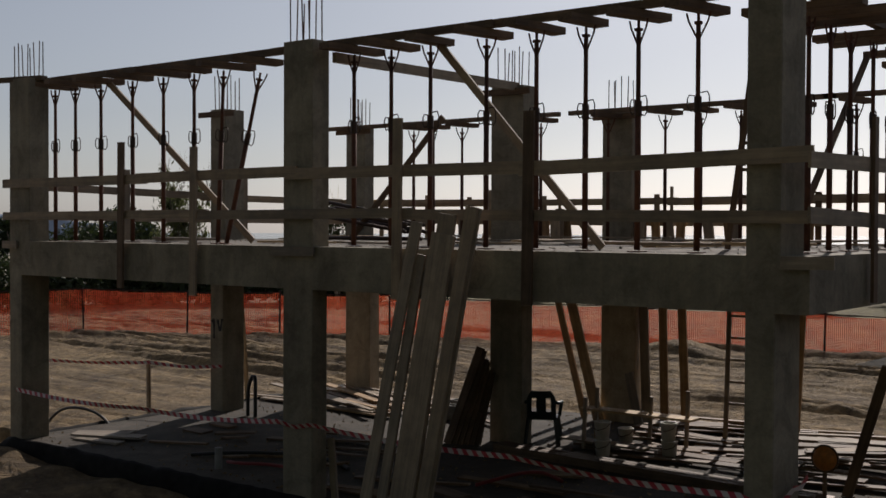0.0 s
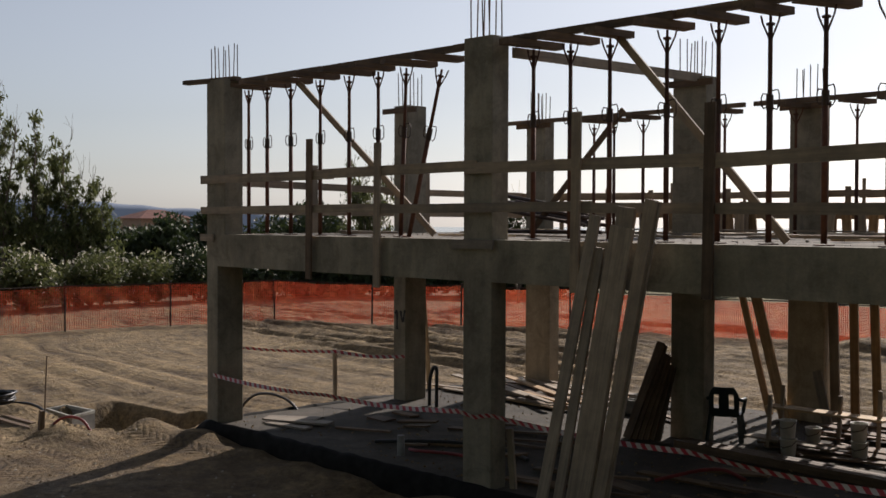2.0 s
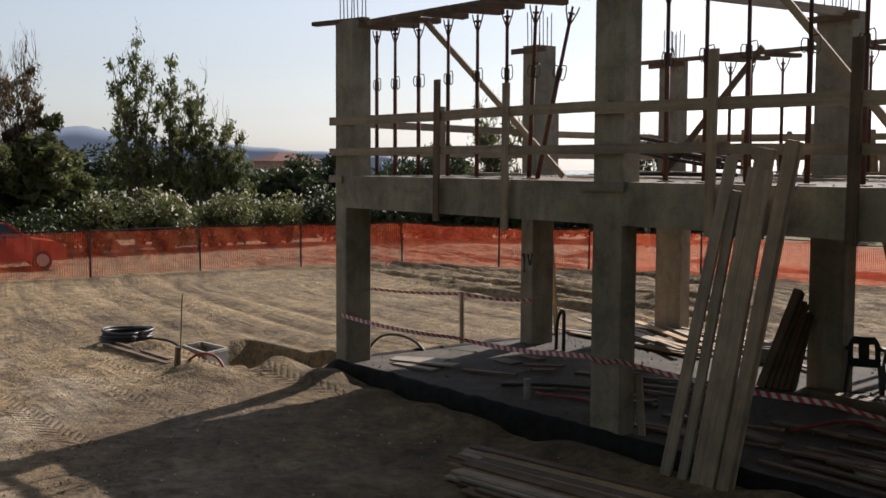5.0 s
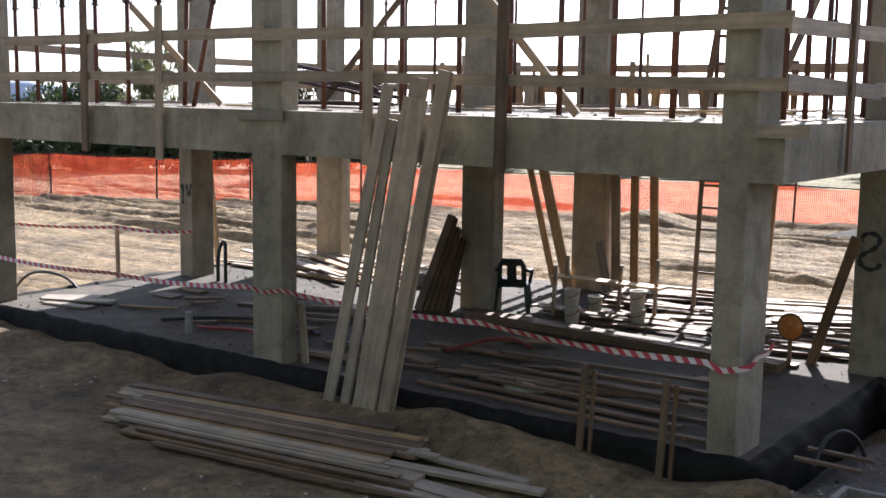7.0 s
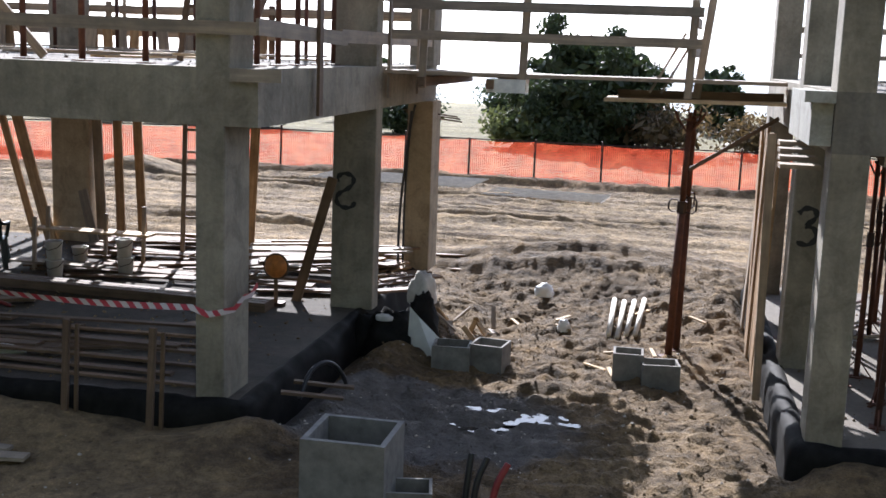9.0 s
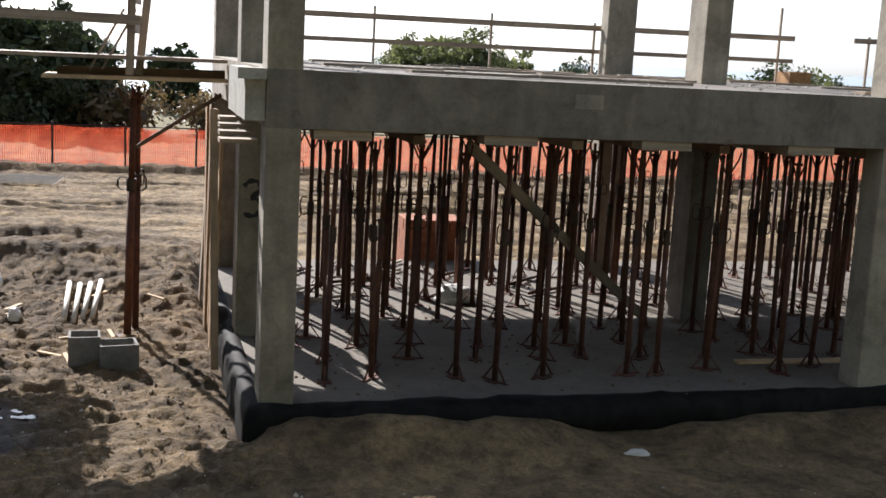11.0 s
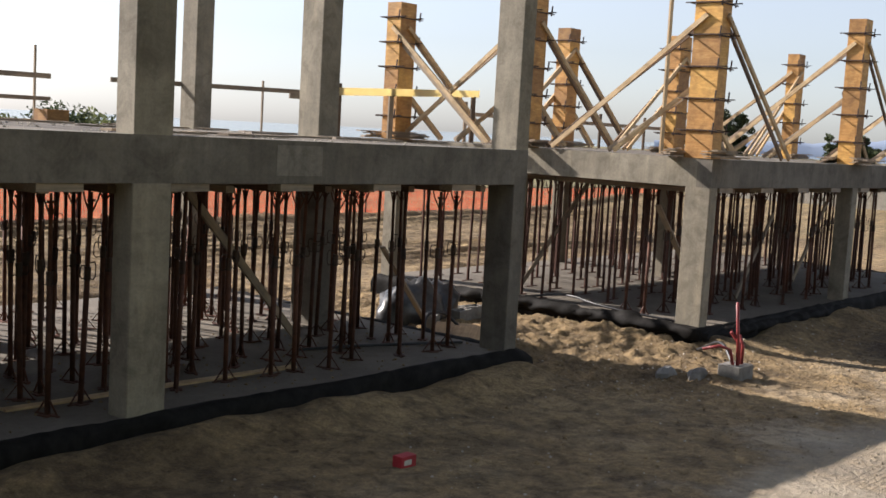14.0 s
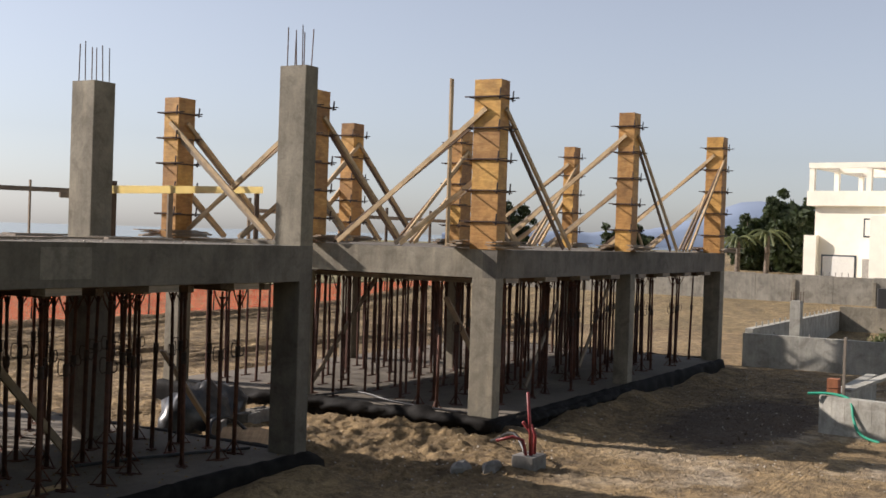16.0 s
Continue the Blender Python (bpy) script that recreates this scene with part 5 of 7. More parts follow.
def leaves(rs, blobs, count, size, hollow=0.55, hang=0.0):
    """Small folded leaves scattered in the shells of ragged ellipsoids (cx, cy, cz, rx, ry, rz)."""
    w = np.array([b[3] * b[4] + b[4] * b[5] for b in blobs])
    pick = rs.choice(len(blobs), count, p=w / w.sum())
    b = np.array(blobs)[pick]
    d = rs.normal(size=(count, 3))
    d /= np.linalg.norm(d, axis=1, keepdims=True)
    r = hollow + (1.12 - hollow) * rs.random((count, 1)) ** 0.8 if hollow >= 0 else np.abs(rs.normal(size=(count, 1))) * 0.75
    c = b[:, :3] + d * r * b[:, 3:]
    u = rs.normal(size=(count, 3))
    u[:, 2] -= hang * 2.2
    u /= np.linalg.norm(u, axis=1, keepdims=True)
    v = np.cross(u, rs.normal(size=(count, 3)))
    v /= np.linalg.norm(v, axis=1, keepdims=True)
    s = size * (0.6 + 0.8 * rs.random((count, 1)))
    vs = np.stack([c - u * s, c + v * s * (0.42 - 0.2 * hang), c + u * s, c - v * s * (0.42 - 0.2 * hang)], 1).reshape(-1, 3)
    fs = (np.arange(count)[:, None] * 4 + np.arange(4)).tolist()
    g = Geo()
    g.v, g.f = [tuple(p) for p in vs.tolist()], [tuple(f) for f in fs]
    return g


def gum(x, y, height, spread, seed, label, mat, trunks=3, count=7000, bare=0.0, low=0.35):
    """A gum tree: several thin leaning stems, steep side branches and small hanging tufts of narrow leaves."""
    rs = np.random.RandomState(seed)
    z0 = gz(x, y) - 0.05
    t = thing("tree", (x, y, z0), label, "tree", "trees round the site")
    wood, tufts = Geo(), []
    for k in range(trunks):
        ang, h = rs.uniform(0, 6.28), height * (1.0 if k == 0 else rs.uniform(0.68, 0.97))
        lean = spread * (0.12 if k == 0 else rs.uniform(0.35, 0.6))
        pts = [Vector((x + math.cos(ang) * lean * (i / 9) ** 1.3 + rs.uniform(-0.08, 0.08), y + math.sin(ang) * lean * (i / 9) ** 1.3 + rs.uniform(-0.08, 0.08), z0 + h * i / 9)) for i in range(10)]
        wood.path(pts, 0.013 * height, 6, 0.012)
        for i in range(24):
            f = low + (0.98 - low) * (i + rs.uniform(0, 1)) / 24
            q = min(8, int(f * 9))
            p0 = pts[q].lerp(pts[q + 1], f * 9 - q)
            a, r = rs.uniform(0, 6.28), spread * rs.uniform(0.15, 0.5) * (1.15 - 0.75 * f)
            p1 = p0 + Vector((math.cos(a) * r, math.sin(a) * r, r * rs.uniform(0.5, 1.3)))
            wood.path([p0, p0.lerp(p1, 0.5) + Vector((0, 0, 0.08 * r)), p1], 0.004 * height * (1.1 - f) + 0.008, 4, 0.005)
            if rs.random() < bare * (0.3 + f):
                for _ in range(3):
                    wood.path([p1, p1 + Vector((rs.uniform(-0.15, 0.15), rs.uniform(-0.15, 0.15), rs.uniform(0.3, 0.7))), p1 + Vector((rs.uniform(-0.3, 0.3), rs.uniform(-0.3, 0.3), rs.uniform(0.8, 1.5)))], 0.012, 4, 0.004)
                continue
            for c in (p1, p0.lerp(p1, 0.7), p1 + Vector((rs.uniform(-0.25, 0.25), rs.uniform(-0.25, 0.25), rs.uniform(-0.3, 0.2)))):
                w = rs.uniform(0.13, 0.3) * (1.25 - 0.5 * f) * spread / 2.0
                tufts.append((*c, w, w, w * rs.uniform(1.1, 1.9)))
    part("trunk", wood, BARK, t, smooth=True)
    part("crown", leaves(rs, tufts, count, 0.13, -1, 0.8), mat, t)


def shrub(x, y, w, h, seed, label, mat=None, flowers=0, count=3600, size=0.085, depth=None):
    rs = np.random.RandomState(seed)
    z0 = gz(x, y) - 0.05
    t = thing("shrub", (x, y, z0), label, "shrub", "shrubs by the fence")
    blobs, wood = [], Geo()
    for k in range(7):
        a, r = rs.uniform(0, 6.28), rs.uniform(0, 0.55)
        c = (x + math.cos(a) * r * w * 0.6, y + math.sin(a) * r * (depth or w) * 0.6, z0 + h * rs.uniform(0.35, 0.72))
        s = w * rs.uniform(0.22, 0.36)
        blobs.append((*c, s, s, h * rs.uniform(0.26, 0.36)))
        wood.path([(x, y, z0), c], 0.035, 5, 0.01)
    part("stem", wood, BARK, t)
    crown = leaves(rs, blobs, count, size, 0.4)
    inner = leaves(rs, [(x, y, z0 + h * 0.4, w * 0.36, w * 0.36, h * 0.36)], count // 8, size * 2.6, 0.3)
    part("foliage", crown.add(inner.v, inner.f), mat or LEAF_DARK, t)
    if flowers:
        tops = [(b[0], b[1], b[2] + b[5] * 0.25, b[3], b[4], b[5] * 0.9) for b in blobs]
        part("blossom", leaves(rs, tops, flowers, 0.09, 0.92), BLOSSOM, t, "white flower clusters")
    return t


def dome_tree(x, y, w, h, seed, label, mat, count, size=0.12):
    """A low round tree: a short forked trunk under a dome of many small clumps."""
    rs = np.random.RandomState(seed)
    z0 = gz(x, y) - 0.05
    t = thing("tree", (x, y, z0), label, "tree", "trees round the site")
    wood, blobs = Geo(), []
    for k in range(90):
        a, e = rs.uniform(0, 6.28), math.asin(rs.uniform(0.0, 1.0))
        r = rs.uniform(0.5, 1.0) * (1 + 0.2 * math.sin(2 * a + seed) * math.cos(3 * e + seed))
        flat = math.cos(e) ** 0.55
        c = Vector((x + math.cos(a) * flat * r * w / 2, y + math.sin(a) * flat * r * w / 2, z0 + 0.12 * h + math.sin(e) * r * h * 0.84))
        s = w * rs.uniform(0.04, 0.1)
        blobs.append((*c, s, s, s * rs.uniform(0.7, 1.0)))
        if k % 3 == 0:
            wood.path([(x, y, z0), (x + (c.x - x) * 0.35, y + (c.y - y) * 0.35, z0 + h * 0.35), tuple(c)], 0.11, 6, 0.02)
    part("trunk", wood, BARK, t, smooth=True)
    crown = leaves(rs, blobs, count, size, 0.35)
    core = [(x, y, z0 + h * 0.34, w * 0.36, w * 0.36, h * 0.34), (x, y, z0 + h * 0.6, w * 0.28, w * 0.28, h * 0.24)]
    inner = leaves(rs, core, count // 6, size * 2.6, 0.5)
    part("crown", crown.add(inner.v, inner.f), mat, t)


# west: tall thin gum trees and oleanders beyond the fence
gum(-50.0, 20.0, 9.2, 2.4, 1, "tall slender gum tree with airy crown and thin trunks", LEAF, 4, 6200, 0.15, 0.3)
gum(-50.2, 21.7, 8.5, 2.0, 2, "slender gum tree with clumped grey-green leaves", LEAF, 3, 4400, 0.15, 0.32)
gum(-50.0, 23.2, 7.4, 2.2, 3, "slender gum tree with sparse leaves and thin trunks", LEAF, 3, 4600, 0.1, 0.25)
gum(-50.4, 24.9, 5.4, 2.2, 11, "small gum tree with drooping green leaves", LEAF, 3, 5200, 0.0, 0.2)
gum(-50.0, 10.9, 9.2, 3.0, 4, "gum tree with leafy clumps on long bent stems", LEAF, 4, 8000, 0.2, 0.5)
gum(-49.5, 13.2, 10.2, 2.6, 5, "tall gum tree with bare brown upper twigs", LEAF_DRY, 5, 4200, 0.75, 0.45)
gum(-49.5, 15.0, 8.4, 2.2, 6, "gum tree with thin brownish twigs above green foliage", LEAF_DRY, 4, 3600, 0.75, 0.45)
dome_tree(-47.5, 10.6, 6.6, 6.2, 21, "broad dark green tree with dense crown beyond the fence", LEAF, 30000, 0.11)
dome_tree(-47.8, 14.9, 5.0, 5.6, 22, "rounded green tree with dense crown beyond the fence", LEAF, 20000, 0.11)
dome_tree(-46.8, 7.0, 6.4, 6.4, 23, "broad dark green tree beyond the fence", LEAF_DARK, 22000, 0.12)
dome_tree(-52.0, 29.0, 4.2, 3.9, 24, "low green tree with uneven crown", LEAF_DARK, 9000, 0.14)
dome_tree(-55.0, 34.0, 5.0, 4.4, 25, "low dark green tree behind the shrubs", LEAF_DARK, 9000, 0.14)
gum(-45.0, 36.5, 6.4, 2.6, 10, "airy tree with fine twigs beyond the frame", LEAF, 4, 6500, 0.25, 0.3)
gum(-36.0, 38.5, 4.6, 2.2, 12, "small airy tree beyond the fence", LEAF_DARK, 3, 3200, 0.25, 0.3)
rs = np.random.RandomState(3)
for k, (x, y, w, h, fl) in enumerate([(-46, 16.6, 3.0, 2.6, 260), (-46.2, 19.6, 3.2, 2.7, 330), (-46.5, 22.6, 3.2, 2.6, 300), (-46.8, 25.4, 3.0, 2.5, 200), (-46.6, 28.0, 3.2, 2.6, 150), (-45.5, 31.0, 3.4, 2.6, 60), (-44.5, 34.2, 3.4, 2.6, 0), (-45.0, 13.2, 3.4, 2.0, 0)]):
    shrub(x, y, w, h, 20 + k, "oleander bush with white blossom beyond the fence" if fl else "dark green bush beyond the fence", LEAF_DARK if k > 3 else LEAF, fl)
for k in range(26):
    x, y = -53 - rs.uniform(0, 5) - 6 * (k % 2), 8 + k * 1.45 + rs.uniform(-0.6, 0.6)
    shrub(x, y, 5.0, 3.9 + rs.uniform(-0.6, 0.8), 40 + k, "dark dense bush behind the gum trees", LEAF_DARK, 0, 3000, 0.17)
for k in range(12):
    shrub(-40 + k * 3.1 + rs.uniform(-1, 1), 47 + rs.uniform(-3, 6) + k * 0.8, 4.0, 2.3 + rs.uniform(-0.5, 0.6), 60 + k, "dark bush on the dry field", LEAF_DARK, 0, 2600, 0.12)
for k in range(10):
    shrub(-47.5 + k * 1.05 + rs.uniform(-0.5, 0.5), 32.5 + k * 1.25, 3.8, 2.5 + rs.uniform(-0.3, 0.4), 180 + k, "dark hedge bush behind the fence", LEAF_DARK, 40 if k < 3 else 0, 3000, 0.11)
# north: round bushy trees on the dry field
dome_tree(-3.5, 49.5, 8.0, 5.3, 14, "big round dark tree on dry grass behind the fence", LEAF_DARK, 34000)
shrub(-6.2, 47.0, 3.0, 2.0, 80, "light green bush beside the round tree", LEAF, 0, 1400, 0.13)
shrub(-0.6, 47.0, 4.6, 2.2, 81, "grey twiggy bush under the round tree", LEAF_DRY, 0, 1300, 0.12)
shrub(-4.6, 46.6, 4.2, 1.8, 82, "grey-green bush under the round tree", LEAF_DARK, 0, 1200, 0.12)
shrub(3.4, 48.0, 4.0, 1.9, 83, "dry brown-green bush behind the fence", LEAF_DRY, 0, 1000, 0.12)
dome_tree(2.2, 62.0, 3.2, 3.9, 15, "small dark tree far across the field", LEAF_DARK, 6000)
dome_tree(16.6, 60.0, 8.6, 5.5, 16, "round green tree across the field", LEAF, 16000)
dome_tree(20.6, 61.0, 3.8, 4.3, 17, "small green tree beside the round tree", LEAF, 5000)
dome_tree(-16.0, 60.0, 4.5, 4.2, 18, "small dark tree across the dry field", LEAF_DARK, 5000)
for k, (x, y, w, h) in enumerate([(26, 66, 3.5, 3.7), (33.5, 61, 3.6, 3.9), (36.5, 60, 4.2, 4.5), (39.5, 61, 4.2, 4.1), (42, 63, 3.4, 3.6)]):
    shrub(x, y, w, h, 90 + k, "grey-green bush across the dry field", LEAF if k % 2 else LEAF_DARK, 0, 3200, 0.16)
# east: trees and palms by the white house
dome_tree(86.0, 19.4, 5.6, 5.7, 31, "tall dense dark tree beside the white house", LEAF_DARK, 20000, 0.17)
dome_tree(86.5, 22.6, 4.4, 4.4, 35, "dark green tree beside the white house", LEAF_DARK, 9000, 0.17)
dome_tree(82.0, 31.0, 4.0, 3.6, 32, "low dark green tree by the boundary wall", LEAF_DARK, 6000, 0.17)
dome_tree(80.0, 40.5, 5.0, 5.2, 33, "dark green tree behind the frame", LEAF_DARK, 8000, 0.17)


def palm(x, y, h, seed):
    rs = np.random.RandomState(seed)
    z0 = gz(x, y)
    t = thing("palm", (x, y, z0), "small palm with feathery green fronds by the house", "palm", "palms by the house")
    part("trunk", Geo().path([(x, y, z0 - 0.1), (x + 0.05, y, z0 + h * 0.55), (x, y, z0 + h * 0.7)], 0.2, 8, 0.16), BARK, t)
    g = Geo()
    for k in range(18):
        a, up = k * 2.4, rs.uniform(0.2, 1.0)
        prev = None
        for i in range(7):
            f = i / 6
            r = 1.7 * f
            p = Vector((x + math.cos(a) * r, y + math.sin(a) * r, z0 + h * 0.7 + up * 1.6 * f - 1.5 * f * f))
            s = Vector((-math.sin(a), math.cos(a), 0)) * 0.22 * (1 - 0.7 * f)
            if prev:
                n = len(g.v)
                g.v += [tuple(prev[0] - prev[1] - Vector((0, 0, 0.1))), tuple(prev[0]), tuple(p), tuple(p - s - Vector((0, 0, 0.1))), tuple(prev[0] + prev[1] - Vector((0, 0, 0.1))), tuple(p + s - Vector((0, 0, 0.1)))]
                g.f += [(n, n + 1, n + 2, n + 3), (n + 1, n + 4, n + 5, n + 2)]
            prev = (p, s)
    part("fronds", g, LEAF, t)


palm(82.5, 20.6, 4.2, 1)
palm(81.5, 22.4, 3.6, 2)


# ---- barrier tape ----
def tape_material():
    k = Mat("red_white_tape", 0.5)
    s = k.node("ShaderNodeSeparateXYZ")
    k.link(k.coord.outputs["Object"], s.inputs[0])
    v = k.math("ADD", k.math("MULTIPLY", s.outputs[0], 7.0), k.math("MULTIPLY", s.outputs[2], 7.0))
    f = k.math("GREATER_THAN", k.math("FRACT", v), 0.5)
    k.color(k.mix((0.5, 0.44, 0.42), (0.36, 0.025, 0.04), f))
    return k.m


TAPE = tape_material()


def tape(pts, label, width=0.062):
    g = Geo()
    vs, fs = [], []
    n = 0
    for (p, q) in zip(pts, pts[1:]):
        p, q = Vector(p), Vector(q)
        m = max(2, int((q - p).length / 0.25))
        for k in range(m + 1):
            f = k / m
            c = p.lerp(q, f) - Vector((0, 0, 0.05 * math.sin(math.pi * f)))
            tilt = 0.5 * math.sin(n * 0.4)
            d = Vector((0, math.sin(tilt), math.cos(tilt))) * width / 2
            vs += [c - d, c + d]
            if n:
                fs.append((2 * n - 2, 2 * n, 2 * n + 1, 2 * n - 1))
            n += 1
    g.add(vs, fs)
    ob = piece("barrier_tape", g, TAPE, tuple(pts[0]), label, "barrier tape", "barrier tape")
    return ob


tape([(-16.6, 10.24, 0.82), (-13.4, 10.22, 0.84), (-10.6, 10.24, 0.95), (-10.03, 10.24, 0.97), (-7.0, 10.22, 0.96), (-4.38, 10.24, 0.92), (-4.05, 10.24, 0.9), (-3.98, 10.6, 0.98), (-3.98, 10.96, 1.04)], "red and white striped barrier tape tied round the columns")
tape([(-16.2, 14.2, 0.85), (-17.6, 13.7, 0.86), (-20.5, 12.6, 0.85)], "red and white barrier tape running off to a stake", 0.06)
tagged(stick("stake", (-17.7, 13.7, -0.5), (-17.72, 13.7, 0.9), 0.06, 0.06, WOOD, None), "short timber stake in the sand", "stake", "timber stakes")

# ---- things on the west ground slab ----
GREEN_PLASTIC = plain("dark_green_plastic", (0.015, 0.03, 0.03), 0.4)


def garden_chair(x, y, z, turn):
    """A moulded garden chair: dished seat, rounded back with slots, arms that run down into the legs."""
    c = thing("garden_chair", (0, 0, 0), "dark green plastic garden chair on the slab", "chair")
    part("seat", Geo().box(-0.24, 0.24, -0.23, 0.23, 0.395, 0.43, 0.06), GREEN_PLASTIC, c)
    g = Geo()
    rows = []
    for i in range(9):
        f = i / 8
        half = 0.23 * (1 - 0.35 * max(0.0, f - 0.6) ** 2 / 0.16)
        rows.append([(half * (j / 6 * 2 - 1), 0.2 + 0.15 * f + 0.05 * (1 - (j / 3 - 1) ** 2), 0.42 + 0.46 * f) for j in range(7)])
    for o in (0.0, 0.022):
        g.v += [(px, py + o, pz) for r in rows for px, py, pz in r]
    slot = {(i, j) for i in range(2, 6) for j in (1, 4)}
    for i in range(8):
        for j in range(6):
            if (i, j) not in slot:
                a = i * 7 + j
                g.f += [(a, a + 1, a + 8, a + 7), (a + 63, a + 70, a + 71, a + 64)]
    part("backrest", g, GREEN_PLASTIC, c, smooth=True)
    for sx in (-1, 1):
        for sy in (-1, 1):
            part("leg", Geo().bar((sx * 0.22, sy * 0.2, 0.42), (sx * 0.27, sy * 0.27, 0.0), 0.06, 0.05), GREEN_PLASTIC, c)
        part("armrest", Geo().path([(sx * 0.25, -0.24, 0.4), (sx * 0.29, -0.22, 0.63), (sx * 0.3, 0.0, 0.66), (sx * 0.27, 0.24, 0.67), (sx * 0.21, 0.3, 0.7)], 0.03, 7), GREEN_PLASTIC, c, smooth=True)
    c.matrix_basis = pose(x, y, z, 0, 0, turn)
    return c


garden_chair(-9.94, 15.45, 0.0, 208)
WHITE_PLASTIC = plain("dusty_white_plastic", (0.62, 0.6, 0.55), 0.5, 0, 0.15)


def bucket(x, y, z, label="dusty white plastic bucket on the slab"):
    b = thing("bucket", (x, y, z), label, "bucket", "white buckets")
    n = 16
    vs, fs = [], []
    for r, h in ((0.0, 0.0), (0.1, 0.0), (0.122, 0.255), (0.13, 0.258), (0.13, 0.27), (0.115, 0.27), (0.098, 0.02), (0.0, 0.02)):
        vs += [(x + r * math.cos(2 * math.pi * k / n), y + r * math.sin(2 * math.pi * k / n), z + h) for k in range(n)]
    for i in range(7):
        fs += [(i * n + k, i * n + (k + 1) % n, (i + 1) * n + (k + 1) % n, (i + 1) * n + k) for k in range(n)]
    part("pail", Geo().add(vs, fs), WHITE_PLASTIC, b, smooth=True)
    part("handle", Geo().path([(x - 0.13, y, z + 0.25), (x - 0.115, y - 0.1, z + 0.19), (x, y - 0.155, z + 0.15), (x + 0.115, y - 0.1, z + 0.19), (x + 0.13, y, z + 0.25)], 0.006, 5), STEEL_DARK, b)
    return b


for x, y, z in ((-8.58, 15.0, 0.0), (-8.6, 15.02, 0.27), (-8.79, 16.1, 0.0), (-7.76, 15.56, 0.0), (-7.77, 15.55, 0.27)):
    bucket(x, y, z)
tbl = thing("trestle", (-8.6, 16.2, 0), "makeshift trestle with a pale board across timber stakes", "trestle")
stick("board", (-9.6, 16.2, 0.5), (-7.6, 16.1, 0.52), 0.3, 0.035, WOOD_NEW, tbl)
for x, y, h in ((-9.4, 16.2, 0.85), (-8.4, 16.15, 0.8), (-7.75, 16.1, 0.95), (-9.15, 15.4, 0.8)):
    stick("leg", (x, y, 0), (x + 0.03, y, h), 0.05, 0.05, WOOD, tbl)
# boards leaning on the columns
for p, q, w, m in (((-10.68, 18.0, 0), (-11.42, 18.0, 2.66), 0.13, WOOD_TAN), ((-10.27, 17.8, 0), (-11.1, 17.95, 2.66), 0.2, WOOD_TAN), ((-9.07, 18.0, 0), (-9.14, 18.0, 2.66), 0.15, WOOD_TAN), ((-8.67, 18.0, 0), (-8.79, 18.0, 2.66), 0.15, WOOD_TAN), ((-9.43, 18.02, 0), (-9.53, 18.02, 2.66), 0.17, WOOD), ((-9.4, 17.7, 0), (-9.7, 17.85, 0.9), 0.16, WOOD_GREY),
                   ((-17.0, 15.6, -0.3), (-16.4, 14.8, 2.6), 0.1, WOOD_NEW), ((-9.9, 10.55, 0.0), (-10.04, 10.62, 0.75), 0.1, WOOD), ((-4.85, 14.76, 0.0), (-4.3, 14.56, 1.74), 0.13, WOOD_DARK), ((-6.62, 17.6, 0.0), (-6.55, 17.75, 2.66), 0.15, WOOD_TAN)):
    tagged(stick("leaning_board", p, q, w, 0.035, m, None), "rough board leaning against a column", "board", "leaning boards")
for k in range(6):
    tagged(stick("leaning_board", (-11.05 + 0.085 * k, 14.38 + 0.04 * k, 0.0), (-10.72 + 0.02 * k, 14.82 + 0.03 * k, 1.52 - 0.09 * k + 0.05 * (k % 2)), 0.15, 0.035, WOOD_DARK, None), "dark stained board leaning on a column", "board", "dark leaning boards")
BLOCKS_GREY = plain("grey_concrete_block", (0.18, 0.17, 0.155), 0.9, 0, 0.3, 8)


def hollow_block(x, y, z, turn, label, size=(0.5, 0.25, 0.25), wall=0.04):
    a, b, h = size
    g = Geo()
    g.box(-a / 2, a / 2, -b / 2, -b / 2 + wall, 0, h).box(-a / 2, a / 2, b / 2 - wall, b / 2, 0, h).box(-a / 2, -a / 2 + wall, -b / 2 + wall, b / 2 - wall, 0, h).box(a / 2 - wall, a / 2, -b / 2 + wall, b / 2 - wall, 0, h)
    if a > b * 1.5:
        g.box(-wall / 2, wall / 2, -b / 2 + wall, b / 2 - wall, 0, h - 0.02)
    else:
        g.box(-a / 2 + wall, a / 2 - wall, -b / 2 + wall, b / 2 - wall, 0, wall)
    ob = piece("hollow_block", g, BLOCKS_GREY, (0, 0, 0), label, "block", "concrete blocks")
    ob.matrix_basis = pose(x, y, z, 0, 0, turn)
    return ob


for k, (x, y, t) in enumerate(((-12.5, 16.3, 10), (-12.2, 16.6, 40), (-12.6, 16.9, 0))):
    hollow_block(x, y, 0.0, t, "pale hollow concrete block on the slab")
# dark edge boards across the slab
for k in range(3):
    tagged(stick("timber_beam", (-10.1, 14.35 + 0.12 * k, 0.06), (-5.0, 14.0 + 0.12 * k, 0.06), 0.1, 0.12, WOOD_DARK, None), "long dark timber lying across the slab", "timber beam", "timbers on the slab")
# scattered boards: sunlit heap behind, and at the west end
rg = random.Random(31)


